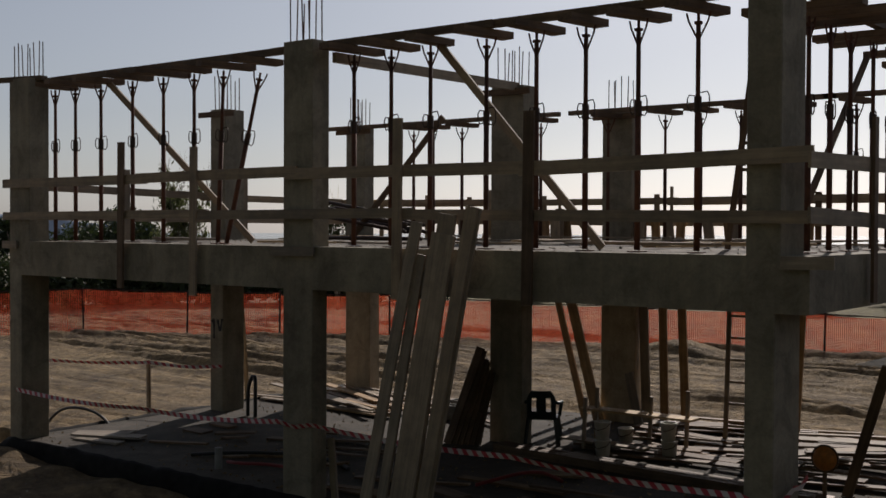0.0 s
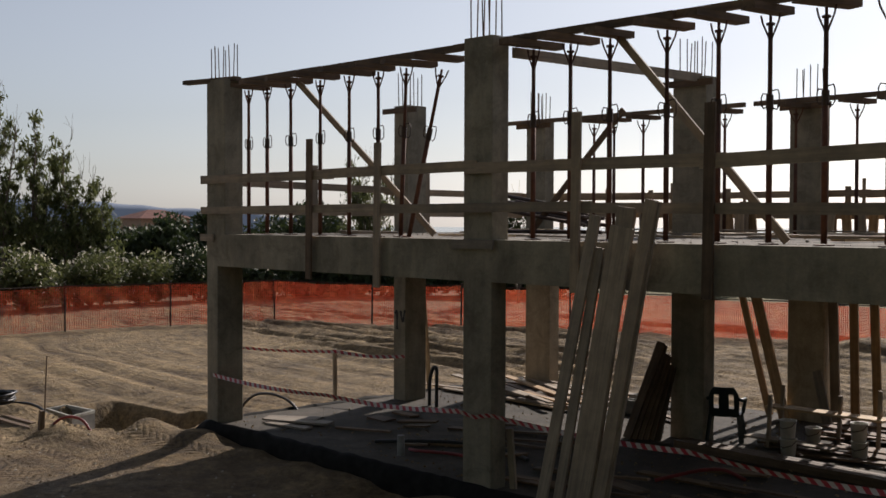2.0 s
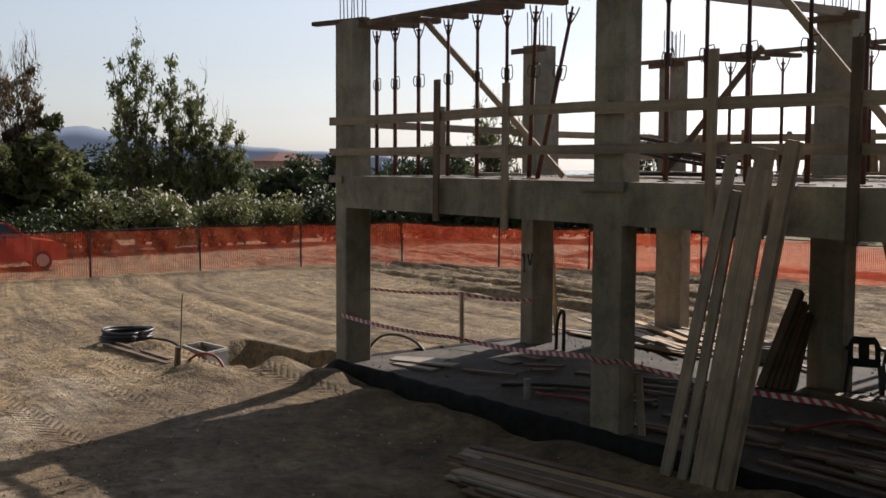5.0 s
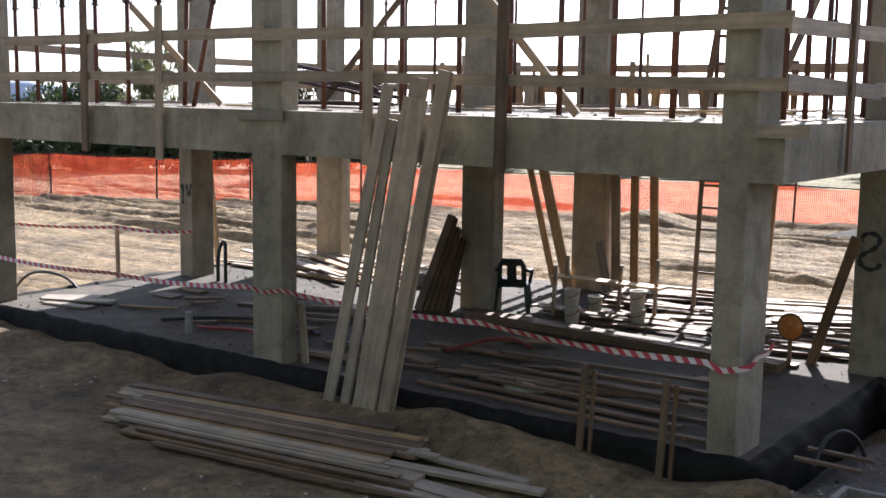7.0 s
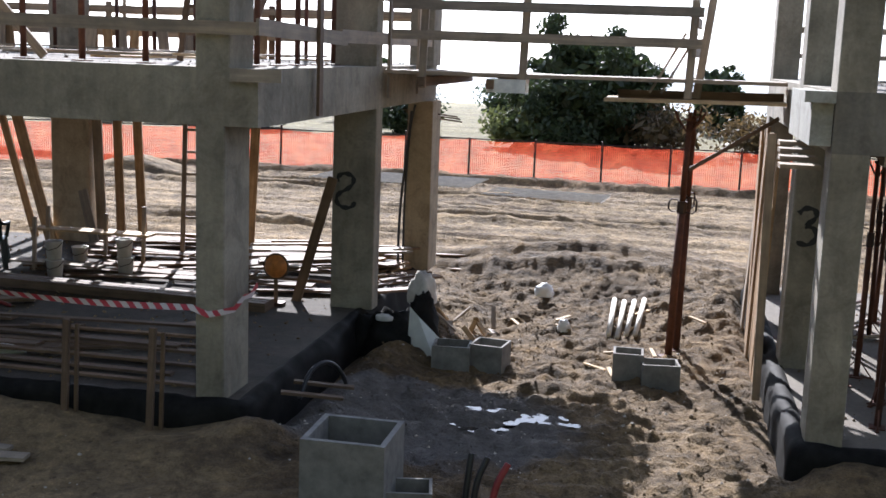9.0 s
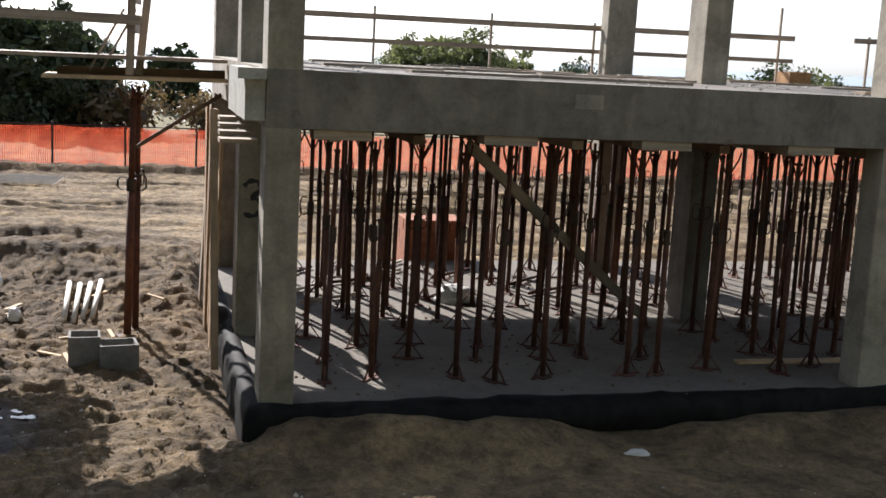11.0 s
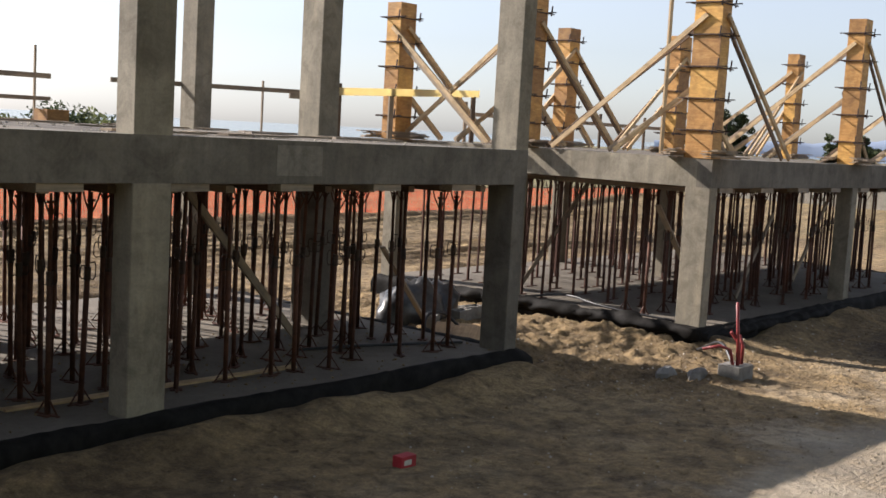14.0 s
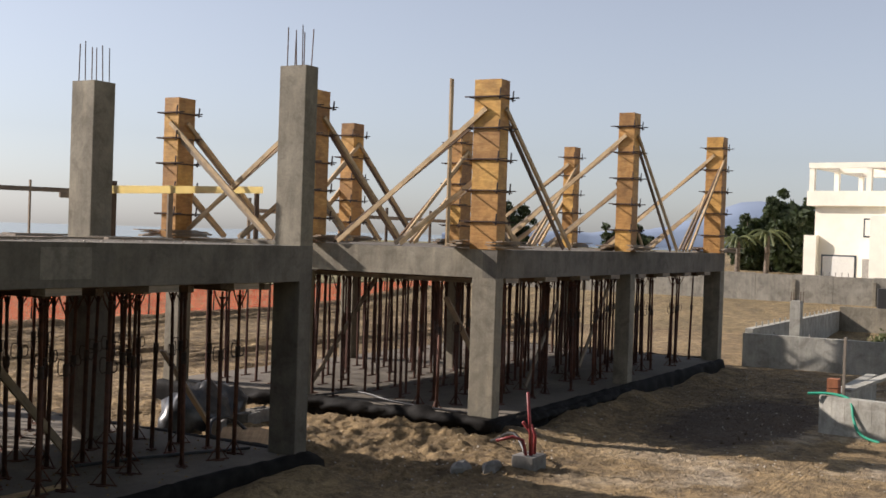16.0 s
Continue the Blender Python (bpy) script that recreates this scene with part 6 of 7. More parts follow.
def scatter(n, x0, x1, y0, y1, z, lmin, lmax, ang, mats, label, group, layers=4):
    for k in range(n):
        x, y = rg.uniform(x0, x1), rg.uniform(y0, y1)
        L, a = rg.uniform(lmin, lmax), ang + rg.uniform(-0.35, 0.35)
        zz = z + 0.018 + 0.032 * rg.randrange(layers)
        dx, dy = L / 2 * math.cos(a), L / 2 * math.sin(a)
        tagged(stick("plank", (x - dx, y - dy, zz), (x + dx, y + dy, zz + rg.uniform(0, 0.06)), rg.choice((0.08, 0.12, 0.18, 0.25)), 0.03, rg.choice(mats), None, spin=rg.uniform(-6, 6)), label, "plank", group)


scatter(70, -8.8, -4.6, 15.2, 18.2, 0.0, 0.5, 2.3, 0.0, (WOOD_BROWN, WOOD_BROWN, WOOD_DARK, WOOD, WOOD_DARK), "offcut board in the heap on the slab", "offcuts on the slab")
scatter(22, -16.2, -12.6, 15.6, 17.4, 0.0, 2.0, 3.6, -0.12, (WOOD_BROWN, WOOD_TAN, WOOD), "long plank stacked on the slab", "planks on the slab")
scatter(30, -10.5, -4.0, 18.6, 20.4, -0.32, 1.2, 2.8, 0.05, (WOOD_DARK, WOOD_BROWN, WOOD_BROWN), "old plank lying on the sand", "planks behind the frame")
scatter(22, -4.6, -3.6, 15.2, 17.6, 0.0, 0.3, 0.9, 0.8, (WOOD_BROWN, WOOD_TAN, WOOD_DARK), "short offcut on the slab", "offcuts on the slab")
scatter(10, -5.6, -4.3, 15.6, 17.0, 0.3, 1.4, 2.2, 0.5, (WOOD_DARK, WOOD), "long offcut on top of the heap", "offcuts on the slab", 3)
scatter(16, -15.4, -11.0, 11.2, 14.0, 0.0, 0.4, 1.3, 0.2, (WOOD_DARK, WOOD_BROWN), "thin offcut on the dusty slab", "offcuts on the slab", 1)
scatter(3, -16.6, -15.4, 10.6, 11.6, 0.0, 0.9, 1.6, 0.3, (WOOD_GREY, WOOD), "board lying at the slab corner", "offcuts on the slab", 2)
# hoses and pipes
def hose(pts, r, mat, label, name="hose", group="hoses and pipes"):
    """A pliable pipe through the given points, rounded off."""
    pts = [Vector(p) for p in pts]
    for _ in range(3):
        out = [pts[0]]
        for a, b in zip(pts, pts[1:]):
            out += [a.lerp(b, 0.25), a.lerp(b, 0.75)]
        pts = out + [pts[-1]]
    return piece(name, Geo().path(pts, r, 7), mat, tuple(pts[0]), label, "hose", group, smooth=True)


scatter(14, -10.0, -5.2, 10.9, 13.6, 0.0, 0.5, 1.8, 0.0, (WOOD_DARK, WOOD_BROWN), "thin dark offcut on the dusty slab", "offcuts on the slab", 1)
hose([(-13.4, 11.15, 0.03), (-12.9, 11.6, 0.06), (-12.3, 12.1, 0.04), (-11.5, 12.2, 0.03), (-10.9, 11.9, 0.03)], 0.03, HOSE_BLACK, "black hose lying on the slab")
hose([(-12.6, 11.15, 0.03), (-12.3, 11.1, 0.05), (-11.9, 11.4, 0.04), (-11.0, 11.4, 0.03)], 0.025, PVC_RED, "dark red conduit lying on the slab")
hose([(-8.9, 12.2, 0.03), (-8.4, 12.9, 0.2), (-8.1, 13.1, 0.03)], 0.025, PVC_RED, "dark red conduit bent up from the slab")
piece("pipe_stub", Geo().tube((-12.45, 10.85, 0.0), (-12.45, 10.85, 0.3), 0.055, n=12), plain("grey_pvc", (0.22, 0.22, 0.22), 0.5), (-12.45, 10.85, 0), "grey plastic pipe stub in the slab", "pipe")
hose([(-18.35, 11.8, -0.35), (-18.0, 11.9, 0.15), (-17.4, 12.0, 0.25), (-16.8, 12.1, 0.1), (-16.6, 12.15, -0.35)], 0.025, HOSE_BLACK, "black hose bowed over the sand")
hose([(-15.5, 14.2, 0.0), (-15.5, 14.2, 0.5), (-15.45, 14.25, 0.72), (-15.35, 14.25, 0.72), (-15.3, 14.2, 0.5), (-15.3, 14.2, 0.0)], 0.035, HOSE_BLACK, "dark bent pipe loop standing in the slab")
# paper sack at the slab edge
PAPER = plain("pale_paper", (0.62, 0.59, 0.54), 0.8, 0, 0.15, 9)


def crumple(x, y, z, a, b, h, seed, mat, name, label, category, group="", n=20):
    """A crumpled sack, sheet or lump: a rounded mound with folds and creases."""
    rows = max(4, n // 2)
    vs = [(x, y, z + h * (0.85 + 0.15 * math.sin(seed)))]
    for i in range(1, rows + 1):
        e = i / rows * math.pi / 2
        for j in range(n):
            t = 2 * math.pi * j / n
            d = Vector((math.cos(t) * math.sin(e), math.sin(t) * math.sin(e), math.cos(e)))
            r = 1 + 0.22 * noise.noise(d * 1.7 + Vector((seed, 0, 0))) + 0.24 * abs(noise.noise(d * 4.0 + Vector((0, seed, 0)))) + 0.1 * noise.noise(d * 9.0 + Vector((0, 0, seed)))
            vs.append((x + a * r * d.x, y + b * r * d.y, z + h * r * d.z - (0.03 if i == rows else 0.0)))
    fs = [(0, 1 + j, 1 + (j + 1) % n) for j in range(n)]
    fs += [(1 + i * n + j, 1 + (i + 1) * n + j, 1 + (i + 1) * n + (j + 1) % n, 1 + i * n + (j + 1) % n) for i in range(rows - 1) for j in range(n)]
    return piece(name, Geo().add(vs, fs), mat, (x, y, z), label, category, group, smooth=n > 8)


crumple(-7.1, 11.25, 0.0, 0.34, 0.1, 0.07, 3, PAPER, "paper_sack", "crumpled pale paper sack on the slab", "sack")
ORANGE = plain("orange_plastic", (0.5, 0.17, 0.03), 0.5, 0, 0.3, 14)
LX, LY = -5.02, 14.42
lamp = thing("warning_lamp", (LX, LY, 0), "round orange warning lamp on a stick", "warning lamp")
part("stick", Geo().tube((LX, LY, 0), (LX, LY, 0.4), 0.03), WOOD_DARK, lamp)
part("foot", Geo().box(LX - 0.12, LX + 0.12, LY - 0.08, LY + 0.08, 0, 0.05, 0.02), STEEL_DARK, lamp)
sph = Geo()
n = 18
for i in range(11):
    t = math.pi * i / 10
    sph.v += [(LX + 0.16 * math.sin(t) * math.cos(2 * math.pi * k / n), LY + 0.09 * math.sin(t) * math.sin(2 * math.pi * k / n), 0.53 + 0.16 * math.cos(t)) for k in range(n)]
sph.f = [(i * n + k, i * n + (k + 1) % n, (i + 1) * n + (k + 1) % n, (i + 1) * n + k) for i in range(10) for k in range(n)]
part("lens", sph, ORANGE, lamp, smooth=True)
part("rim", Geo().path([(LX + 0.165 * math.cos(a), LY, 0.53 + 0.165 * math.sin(a)) for a in (2 * math.pi * i / 24 for i in range(25))], 0.016, 6), WOOD_DARK, lamp, "dark rim", smooth=True)

# ---- the gap between the plots ----
pit = thing("inspection_chamber", (-2.45, 9.15, -0.45), "open grey precast concrete chamber set on the sand", "concrete chamber")
g = Geo()
x0, x1, y0, y1, z1 = -2.8, -2.08, 8.8, 9.5, 0.25
for b in ((x0, x1, y0, y0 + 0.05), (x0, x1, y1 - 0.05, y1), (x0, x0 + 0.05, y0 + 0.05, y1 - 0.05), (x1 - 0.05, x1, y0 + 0.05, y1 - 0.05)):
    part("wall", Geo().box(*b, -0.5, z1), BLOCKS_GREY, pit)
part("bottom", Geo().box(x0 + 0.05, x1 - 0.05, y0 + 0.05, y1 - 0.05, -0.5, -0.42), BLOCKS_GREY, pit)
for x, y, t, s in ((-2.45, 13.6, 5, (0.46, 0.4, 0.44)), (-2.0, 13.75, -8, (0.42, 0.4, 0.38)), (-0.32, 13.75, 2, (0.36, 0.35, 0.42)), (0.06, 13.62, 8, (0.44, 0.35, 0.4)), (-1.95, 9.1, 12, (0.42, 0.36, 0.3))):
    ob = hollow_block(x, y, gz(x, y) - 0.1, t, "open grey concrete pipe box on the sand", s, 0.028)
TUBE_PALE = plain("pale_painted_tube", (0.6, 0.56, 0.48), 0.55)
for k in range(4):
    x = -0.66 + 0.12 * k
    piece("pale_tube", Geo().tube((x, 15.75, gz(x, 15.75) + 0.06), (x + 0.03 * k - 0.02, 17.55, gz(x, 17.55) + 0.12), 0.036, n=10), TUBE_PALE, (x, 15.8, -0.36), "pale pipe length lying on the sand", "pipe", "pale pipes on the sand", smooth=True)
WATER = Mat("muddy_water", 0.09).color((0.06, 0.05, 0.04)).m
for px, py, ra, rb, ph in ((-1.72, 11.45, 0.22, 0.09, 0.4), (-1.75, 11.95, 0.16, 0.07, 0.9), (-1.3, 11.8, 0.25, 0.14, 1.3), (-1.08, 12.0, 0.14, 0.1, 2.0), (-1.45, 11.6, 0.12, 0.06, 3.1), (-1.5, 12.05, 0.09, 0.04, 5.0), (-0.82, 11.85, 0.1, 0.05, 4.0)):
    ring = []
    for k in range(36):
        a = 2 * math.pi * k / 36
        r = 1 + 0.25 * math.sin(3 * a + ph) + 0.2 * math.sin(7 * a + 2 * ph)
        ring.append((px + 1.25 * ra * r * math.cos(a), py + 1.2 * rb * r * math.sin(a)))
    zp = sorted(gz(*p) for p in ring)[15] + 0.004
    piece("puddle", Geo().add([(a, b, zp) for a, b in ring], [tuple(range(36))]), WATER, (px, py, zp), "shallow muddy puddle reflecting the sky", "puddle", kind="structure")
WHITE_SHEET = plain("white_plastic_sheet", (0.72, 0.72, 0.7), 0.45, 0, 0.1)
sh = Geo()
sh.add([(-3.1, 13.95, -0.38), (-2.7, 13.75, -0.36), (-2.95, 13.9, 0.12), (-3.08, 13.98, 0.22), (-2.62, 13.85, -0.16)], [(0, 1, 2), (0, 2, 3), (1, 4, 2)])
sh.add([(-3.1, 13.97, -0.38), (-2.7, 13.77, -0.36), (-2.95, 13.93, 0.12), (-3.08, 14.0, 0.22), (-2.62, 13.87, -0.16)], [(2, 1, 0), (3, 2, 0), (2, 4, 1)])
piece("plastic_sheet", sh, WHITE_SHEET, (-2.9, 13.9, -0.38), "torn white plastic sheet sticking up from the sand", "plastic sheet")
crumple(-3.35, 14.15, -0.42, 0.4, 0.32, 0.5, 5, MEMBRANE, "plastic_sack", "heap of black plastic sheeting by the slab", "plastic sheeting", "black plastic heaps")
crumple(-3.75, 14.25, -0.42, 0.3, 0.3, 0.44, 25, MEMBRANE, "plastic_sack", "bulging black plastic sack by the slab", "plastic sheeting", "black plastic heaps")
crumple(-3.1, 14.75, -0.42, 0.24, 0.26, 0.62, 26, MEMBRANE, "plastic_sack", "upright black plastic sheeting against the slab", "plastic sheeting", "black plastic heaps")
crumple(-3.42, 14.02, 0.05, 0.11, 0.07, 0.05, 27, plain("dusty_pale_lid", (0.5, 0.48, 0.45), 0.5), "plastic_bag", "dusty pale plastic bag lying on the black heap", "bag")
crumple(-3.15, 15.0, 0.1, 0.2, 0.18, 0.36, 6, plain("pale_stone", (0.5, 0.47, 0.42), 0.9), "rock", "pale rock beside the slab", "rock")
crumple(-1.8, 17.9, -0.3, 0.14, 0.12, 0.16, 7, WHITE_SHEET, "plastic_sack", "white plastic sack on the sand", "sack", "pale sacks")
crumple(-1.3, 16.0, -0.38, 0.09, 0.08, 0.13, 8, WHITE_SHEET, "plastic_sack", "small white plastic scrap on the sand", "sack", "pale sacks")
for k in range(12):
    x, y = -2.6 + rg.uniform(-0.45, 0.45), 15.5 + rg.uniform(-0.6, 0.9)
    z = gz(x, y) + 0.05
    tagged(stick("offcut", (x, y, z), (x + rg.uniform(-0.35, 0.35), y + rg.uniform(-0.3, 0.3), z + rg.uniform(0.0, 0.35)), 0.07, 0.025, rg.choice((WOOD_NEW, WOOD_GREY)), None), "pale timber offcut sticking out of the sand", "offcut", "offcuts in the sand")
for k in range(10):
    x, y = rg.uniform(-2.2, 0.8), rg.uniform(13.8, 17.0)
    z = gz(x, y) + 0.02
    a = rg.uniform(0, 3.1)
    tagged(stick("offcut", (x, y, z), (x + 0.3 * math.cos(a), y + 0.3 * math.sin(a), z + 0.03), 0.05, 0.02, WOOD_NEW, None), "thin pale offcut on the sand", "offcut", "offcuts in the sand")
for x, y, dx in ((-1.5, 9.3, 0.03), (-1.42, 9.25, 0.1), (-1.25, 9.15, 0.12)):
    hose([(x, y, -0.45), (x + 0.02, y + 0.05, -0.15), (x + dx, y + 0.12, 0.05)], 0.03, PVC_RED if dx > 0.1 else HOSE_BLACK, "conduit end rising from the sand")
def mesh_sheet(x, y, w, d, turn):
    """A sheet of welded wire mesh lying on the ground."""
    p = thing("mesh_sheet", (0, 0, 0), "pale welded wire mesh sheet lying on the ground", "mesh sheet", "mesh sheets on the back track")
    for k in range(int(w / 0.2) + 1):
        part("cross_wire", Geo().tube((-w / 2 + k * 0.2, -d / 2, 0.02), (-w / 2 + k * 0.2, d / 2, 0.02), 0.014, n=4), TUBE_PALE, p)
    for k in range(int(d / 0.2) + 1):
        part("long_wire", Geo().tube((-w / 2, -d / 2 + k * 0.2, 0.045), (w / 2, -d / 2 + k * 0.2, 0.045), 0.014, n=4), TUBE_PALE, p)
    p.matrix_basis = pose(x, y, gz(x, y) + 0.1, 0, 0, turn)


mesh_sheet(-7.4, 31.4, 4.6, 2.4, -4)
mesh_sheet(-3.2, 30.6, 3.2, 1.6, -6)
# rolled membrane and pipe along the side of the west slab
hose([(-3.6, 11.2, -0.2), (-3.55, 11.4, 0.08), (-3.42, 11.65, 0.12), (-3.3, 11.85, -0.1), (-3.28, 11.9, -0.4)], 0.025, HOSE_BLACK, "black pipe bowed beside the slab")
for y in (10.9, 11.3):
    tagged(stick("plank", (-3.7, y, -0.05), (-3.1, y + 0.2, -0.12), 0.08, 0.03, WOOD_DARK, None), "short plank end beside the slab", "plank", "form board ends")

# ---- under and in front of the middle frame ----
BRICK = plain("orange_hollow_brick", (0.3, 0.11, 0.05), 0.85, 0, 0.25, 9)
pal = thing("brick_pallet", (5.1, 18.6, -0.4), "pallet of orange hollow bricks behind the props", "brick pallet")
bm = Geo().box(0, 0.24, 0, 0.24, 0, 0.18).mesh("brick")
bm.materials.append(BRICK)
for a in range(4):
    for b in range(3):
        for c in range(5):
            ob = new("brick", bm)
            ob.parent = pal
            ob.matrix_basis = pose(-0.5 + a * 0.25 + rg.uniform(-0.006, 0.006), -0.3 + b * 0.25, 0.14 + c * 0.187)
for k in range(3):
    stick("pallet_board", (4.6, 18.35 + 0.33 * k, -0.33), (5.6, 18.35 + 0.33 * k, -0.33), 0.1, 0.12, WOOD, pal)
crumple(4.6, 15.2, 0.0, 0.3, 0.22, 0.22, 9, WHITE_SHEET, "plastic_sack", "clear plastic bag lying among the props", "sack", "pale sacks")
crumple(15.3, 12.0, -0.35, 0.3, 0.16, 0.14, 10, WHITE_SHEET, "plastic_sack", "white plastic bag on the sand by the corner column", "sack", "pale sacks")
for y in (11.75, 11.82):
    tagged(stick("plank", (7.1, y, 0.02), (11.4, y - 0.1, 0.02), 0.06, 0.03, WOOD_NEW, None), "thin fresh batten lying along the slab", "plank", "battens on the slab")
for k in range(10):
    x, y = rg.uniform(2.2, 7.0), rg.uniform(14.6, 17.4)
    a = rg.uniform(-0.5, 0.5)
    tagged(piece("steel_tube", Geo().tube((x, y, 0.04), (x + 1.1 * math.cos(a + 0.8), y + 1.1 * math.sin(a + 0.8), 0.04), 0.024), RUST if k % 3 else TUBE_PALE, (x, y, 0), "loose steel prop tube on the slab", "tube", "loose tubes", smooth=True))
hose([(12.2, 12.5, 0.03), (13.2, 12.2, 0.04), (14.9, 11.5, 0.03)], 0.025, HOSE_BLACK, "black pipe along the slab")
hose([(15.4, 12.6, -0.35), (15.7, 13.1, 0.15), (16.4, 13.2, 0.2), (16.9, 13.0, -0.3)], 0.03, HOSE_BLACK, "black pipe bowed between the frames")
SILVER = plain("grey_black_sheeting", (0.045, 0.045, 0.046), 0.32, 0, 0.9, 3)
crumple(17.2, 14.7, -0.3, 0.9, 0.5, 0.75, 11, SILVER, "plastic_sheeting", "heap of grey and black plastic sheeting between the frames", "plastic sheeting", "black plastic heaps")
crumple(18.3, 15.0, -0.3, 0.6, 0.5, 0.6, 12, SILVER, "plastic_sheeting", "folded grey and black plastic sheeting", "plastic sheeting", "black plastic heaps")
for x, y, t in ((17.9, 14.0, 10), (18.35, 14.1, -5), (16.9, 13.9, 30)):
    hollow_block(x, y, gz(x, y), t, "pale hollow concrete block on the sand")
crumple(5.0, 9.9, -0.36, 0.13, 0.05, 0.06, 13, PAPER, "paper_scrap", "pale paper scrap on the sand", "litter")
carton = thing("carton", (10.08, 8.36, gz(10.08, 8.36)), "small crushed red and white carton on the sand", "carton")
RED_CARD = plain("red_card", (0.42, 0.03, 0.04), 0.55)
zc = gz(10.08, 8.36)
part("box", Geo().box(9.96, 10.2, 8.28, 8.42, zc - 0.01, zc + 0.13), RED_CARD, carton)
part("label_panel", Geo().box(10.0, 10.12, 8.275, 8.279, zc + 0.03, zc + 0.09), PAPER, carton, "plain white panel")
for k in range(60):
    x, y = rg.uniform(-16, 30), rg.uniform(4.5, 9.6)
    s = rg.uniform(0.015, 0.05)
    zz = gz(x, y)
    crumple(x, y, zz - 0.01, s, s, s * 1.1, 100 + k, SOIL, "stone", "small stone on the sand", "stone", "small stones", 7)
# conduit chamber by the east frame
ch = thing("conduit_box", (17.95, 8.15, -0.45), "pale concrete box with red conduits rising from it", "conduit box")
zb = gz(17.95, 8.15)
part("box", Geo().box(17.7, 18.2, 7.95, 8.35, zb - 0.1, zb + 0.2, 0.02), BLOCKS_GREY, ch)
for pts in (((17.9, 8.1, zb + 0.15), (17.85, 8.1, zb + 0.6), (17.72, 8.1, zb + 1.25)), ((17.97, 8.12, zb + 0.15), (17.95, 8.12, zb + 0.55), (17.78, 8.2, zb + 0.75)), ((18.04, 8.1, zb + 0.15), (18.06, 8.1, zb + 0.5), (18.0, 8.15, zb + 0.68)), ((18.1, 8.12, zb + 0.15), (18.12, 8.15, zb + 0.4), (18.16, 8.2, zb + 0.5)), ((17.85, 8.15, zb + 0.15), (17.8, 8.2, zb + 0.45), (17.72, 8.35, zb + 0.5), (17.62, 8.6, zb + 0.42))):
    part("conduit", Geo().path([Vector(p) for p in pts], 0.028, 7), PVC_RED, ch, smooth=True)
for x, y in ((17.4, 8.55), (17.0, 8.9)):
    crumple(x, y, gz(x, y), 0.28, 0.14, 0.14, int(x * 10), BLOCKS_GREY, "rubble", "broken pale concrete lump on the sand", "rubble", "concrete rubble", 6)
def membrane_roll(p, q, r, seed, label):
    """A rolled and crumpled black sheet lying along an edge."""
    p, q = Vector(p), Vector(q)
    m = int((q - p).length / 0.09)
    g, n = Geo(), 10
    side = (q - p).normalized().cross(Vector((0, 0, 1)))
    for i in range(m + 1):
        c = p.lerp(q, i / m) + side * 0.07 * noise.noise((i * 0.11, seed, 0.0))
        for j in range(n):
            t = 2 * math.pi * j / n
            rr = r * (1 + 0.75 * noise.noise((i * 0.33, math.cos(t) * 1.5 + seed, math.sin(t) * 1.5)) + 0.3 * noise.noise((i * 0.09, seed, 4.0)))
            g.v.append(tuple(c + side * math.cos(t) * rr * 1.3 + Vector((0, 0, math.sin(t) * rr))))
    g.f = [(i * n + j, i * n + (j + 1) % n, (i + 1) * n + (j + 1) % n, (i + 1) * n + j) for i in range(m) for j in range(n)]
    g.f += [tuple(range(n - 1, -1, -1)), tuple(m * n + j for j in range(n))]
    piece("membrane_roll", g, MEMBRANE, tuple(p), label, "bitumen roll", "bitumen rolls", smooth=True)


membrane_roll((19.9, 17.0, -0.05), (19.86, 9.85, -0.05), 0.13, 3.0, "crumpled black bitumen roll along the slab edge")
membrane_roll((19.9, 9.8, -0.12), (27.0, 9.78, -0.14), 0.1, 7.0, "black bitumen roll along the front of the slab")
hose([(20.3, 10.2, 0.02), (20.0, 12.2, 0.12), (20.5, 13.2, 0.2), (20.3, 14.2, 0.02)], 0.025, HOSE_BLACK, "black hose at the slab edge")
hose([(19.6, 9.7, -0.3), (19.0, 9.3, -0.15), (18.3, 8.6, 0.2), (18.0, 8.25, -0.1)], 0.03, HOSE_BLACK, "black conduit running to the box")

# ---- west corner: hose coil, chamber and stake ----
coil = thing("hose_coil", (-22.85, 8.85, -0.38), "coil of black hose lying on the sand", "hose coil")
zc = gz(-22.85, 8.85)
for k in range(7):
    r = 0.52 - 0.03 * (k % 3)
    part("loop", Geo().path([(-22.85 + 0.02 * k + r * math.cos(a), 8.85 + r * math.sin(a), zc + 0.06 + 0.035 * k + 0.02 * math.sin(2 * a + k)) for a in (2 * math.pi * i / 24 for i in range(25))], 0.028, 6), HOSE_BLACK, coil, smooth=True)
hose([(-22.4, 9.2, zc + 0.1), (-21.8, 9.4, zc + 0.12), (-20.9, 9.3, zc + 0.02)], 0.028, HOSE_BLACK, "loose end of black hose on the sand")
for p, q in (((-22.6, 8.3, -0.3), (-19.6, 8.4, -0.28)), ((-22.4, 8.5, -0.27), (-19.9, 8.55, -0.25))):
    tagged(stick("plank", p, q, 0.1, 0.05, WOOD_DARK, None), "dark timber lying beside the hole", "plank", "planks by the hole")
tagged(piece("steel_rod", Geo().tube((-19.15, 8.4, -0.5), (-19.1, 8.45, 1.05), 0.01, n=6), REBAR, (-19.15, 8.4, -0.4), "thin rusty rod standing in the sand", "rod"))
tagged(stick("stake", (-19.2, 8.35, -0.5), (-19.15, 8.38, 0.1), 0.09, 0.07, WOOD_DARK, None), "dark timber stake at the hole", "stake", "timber stakes")
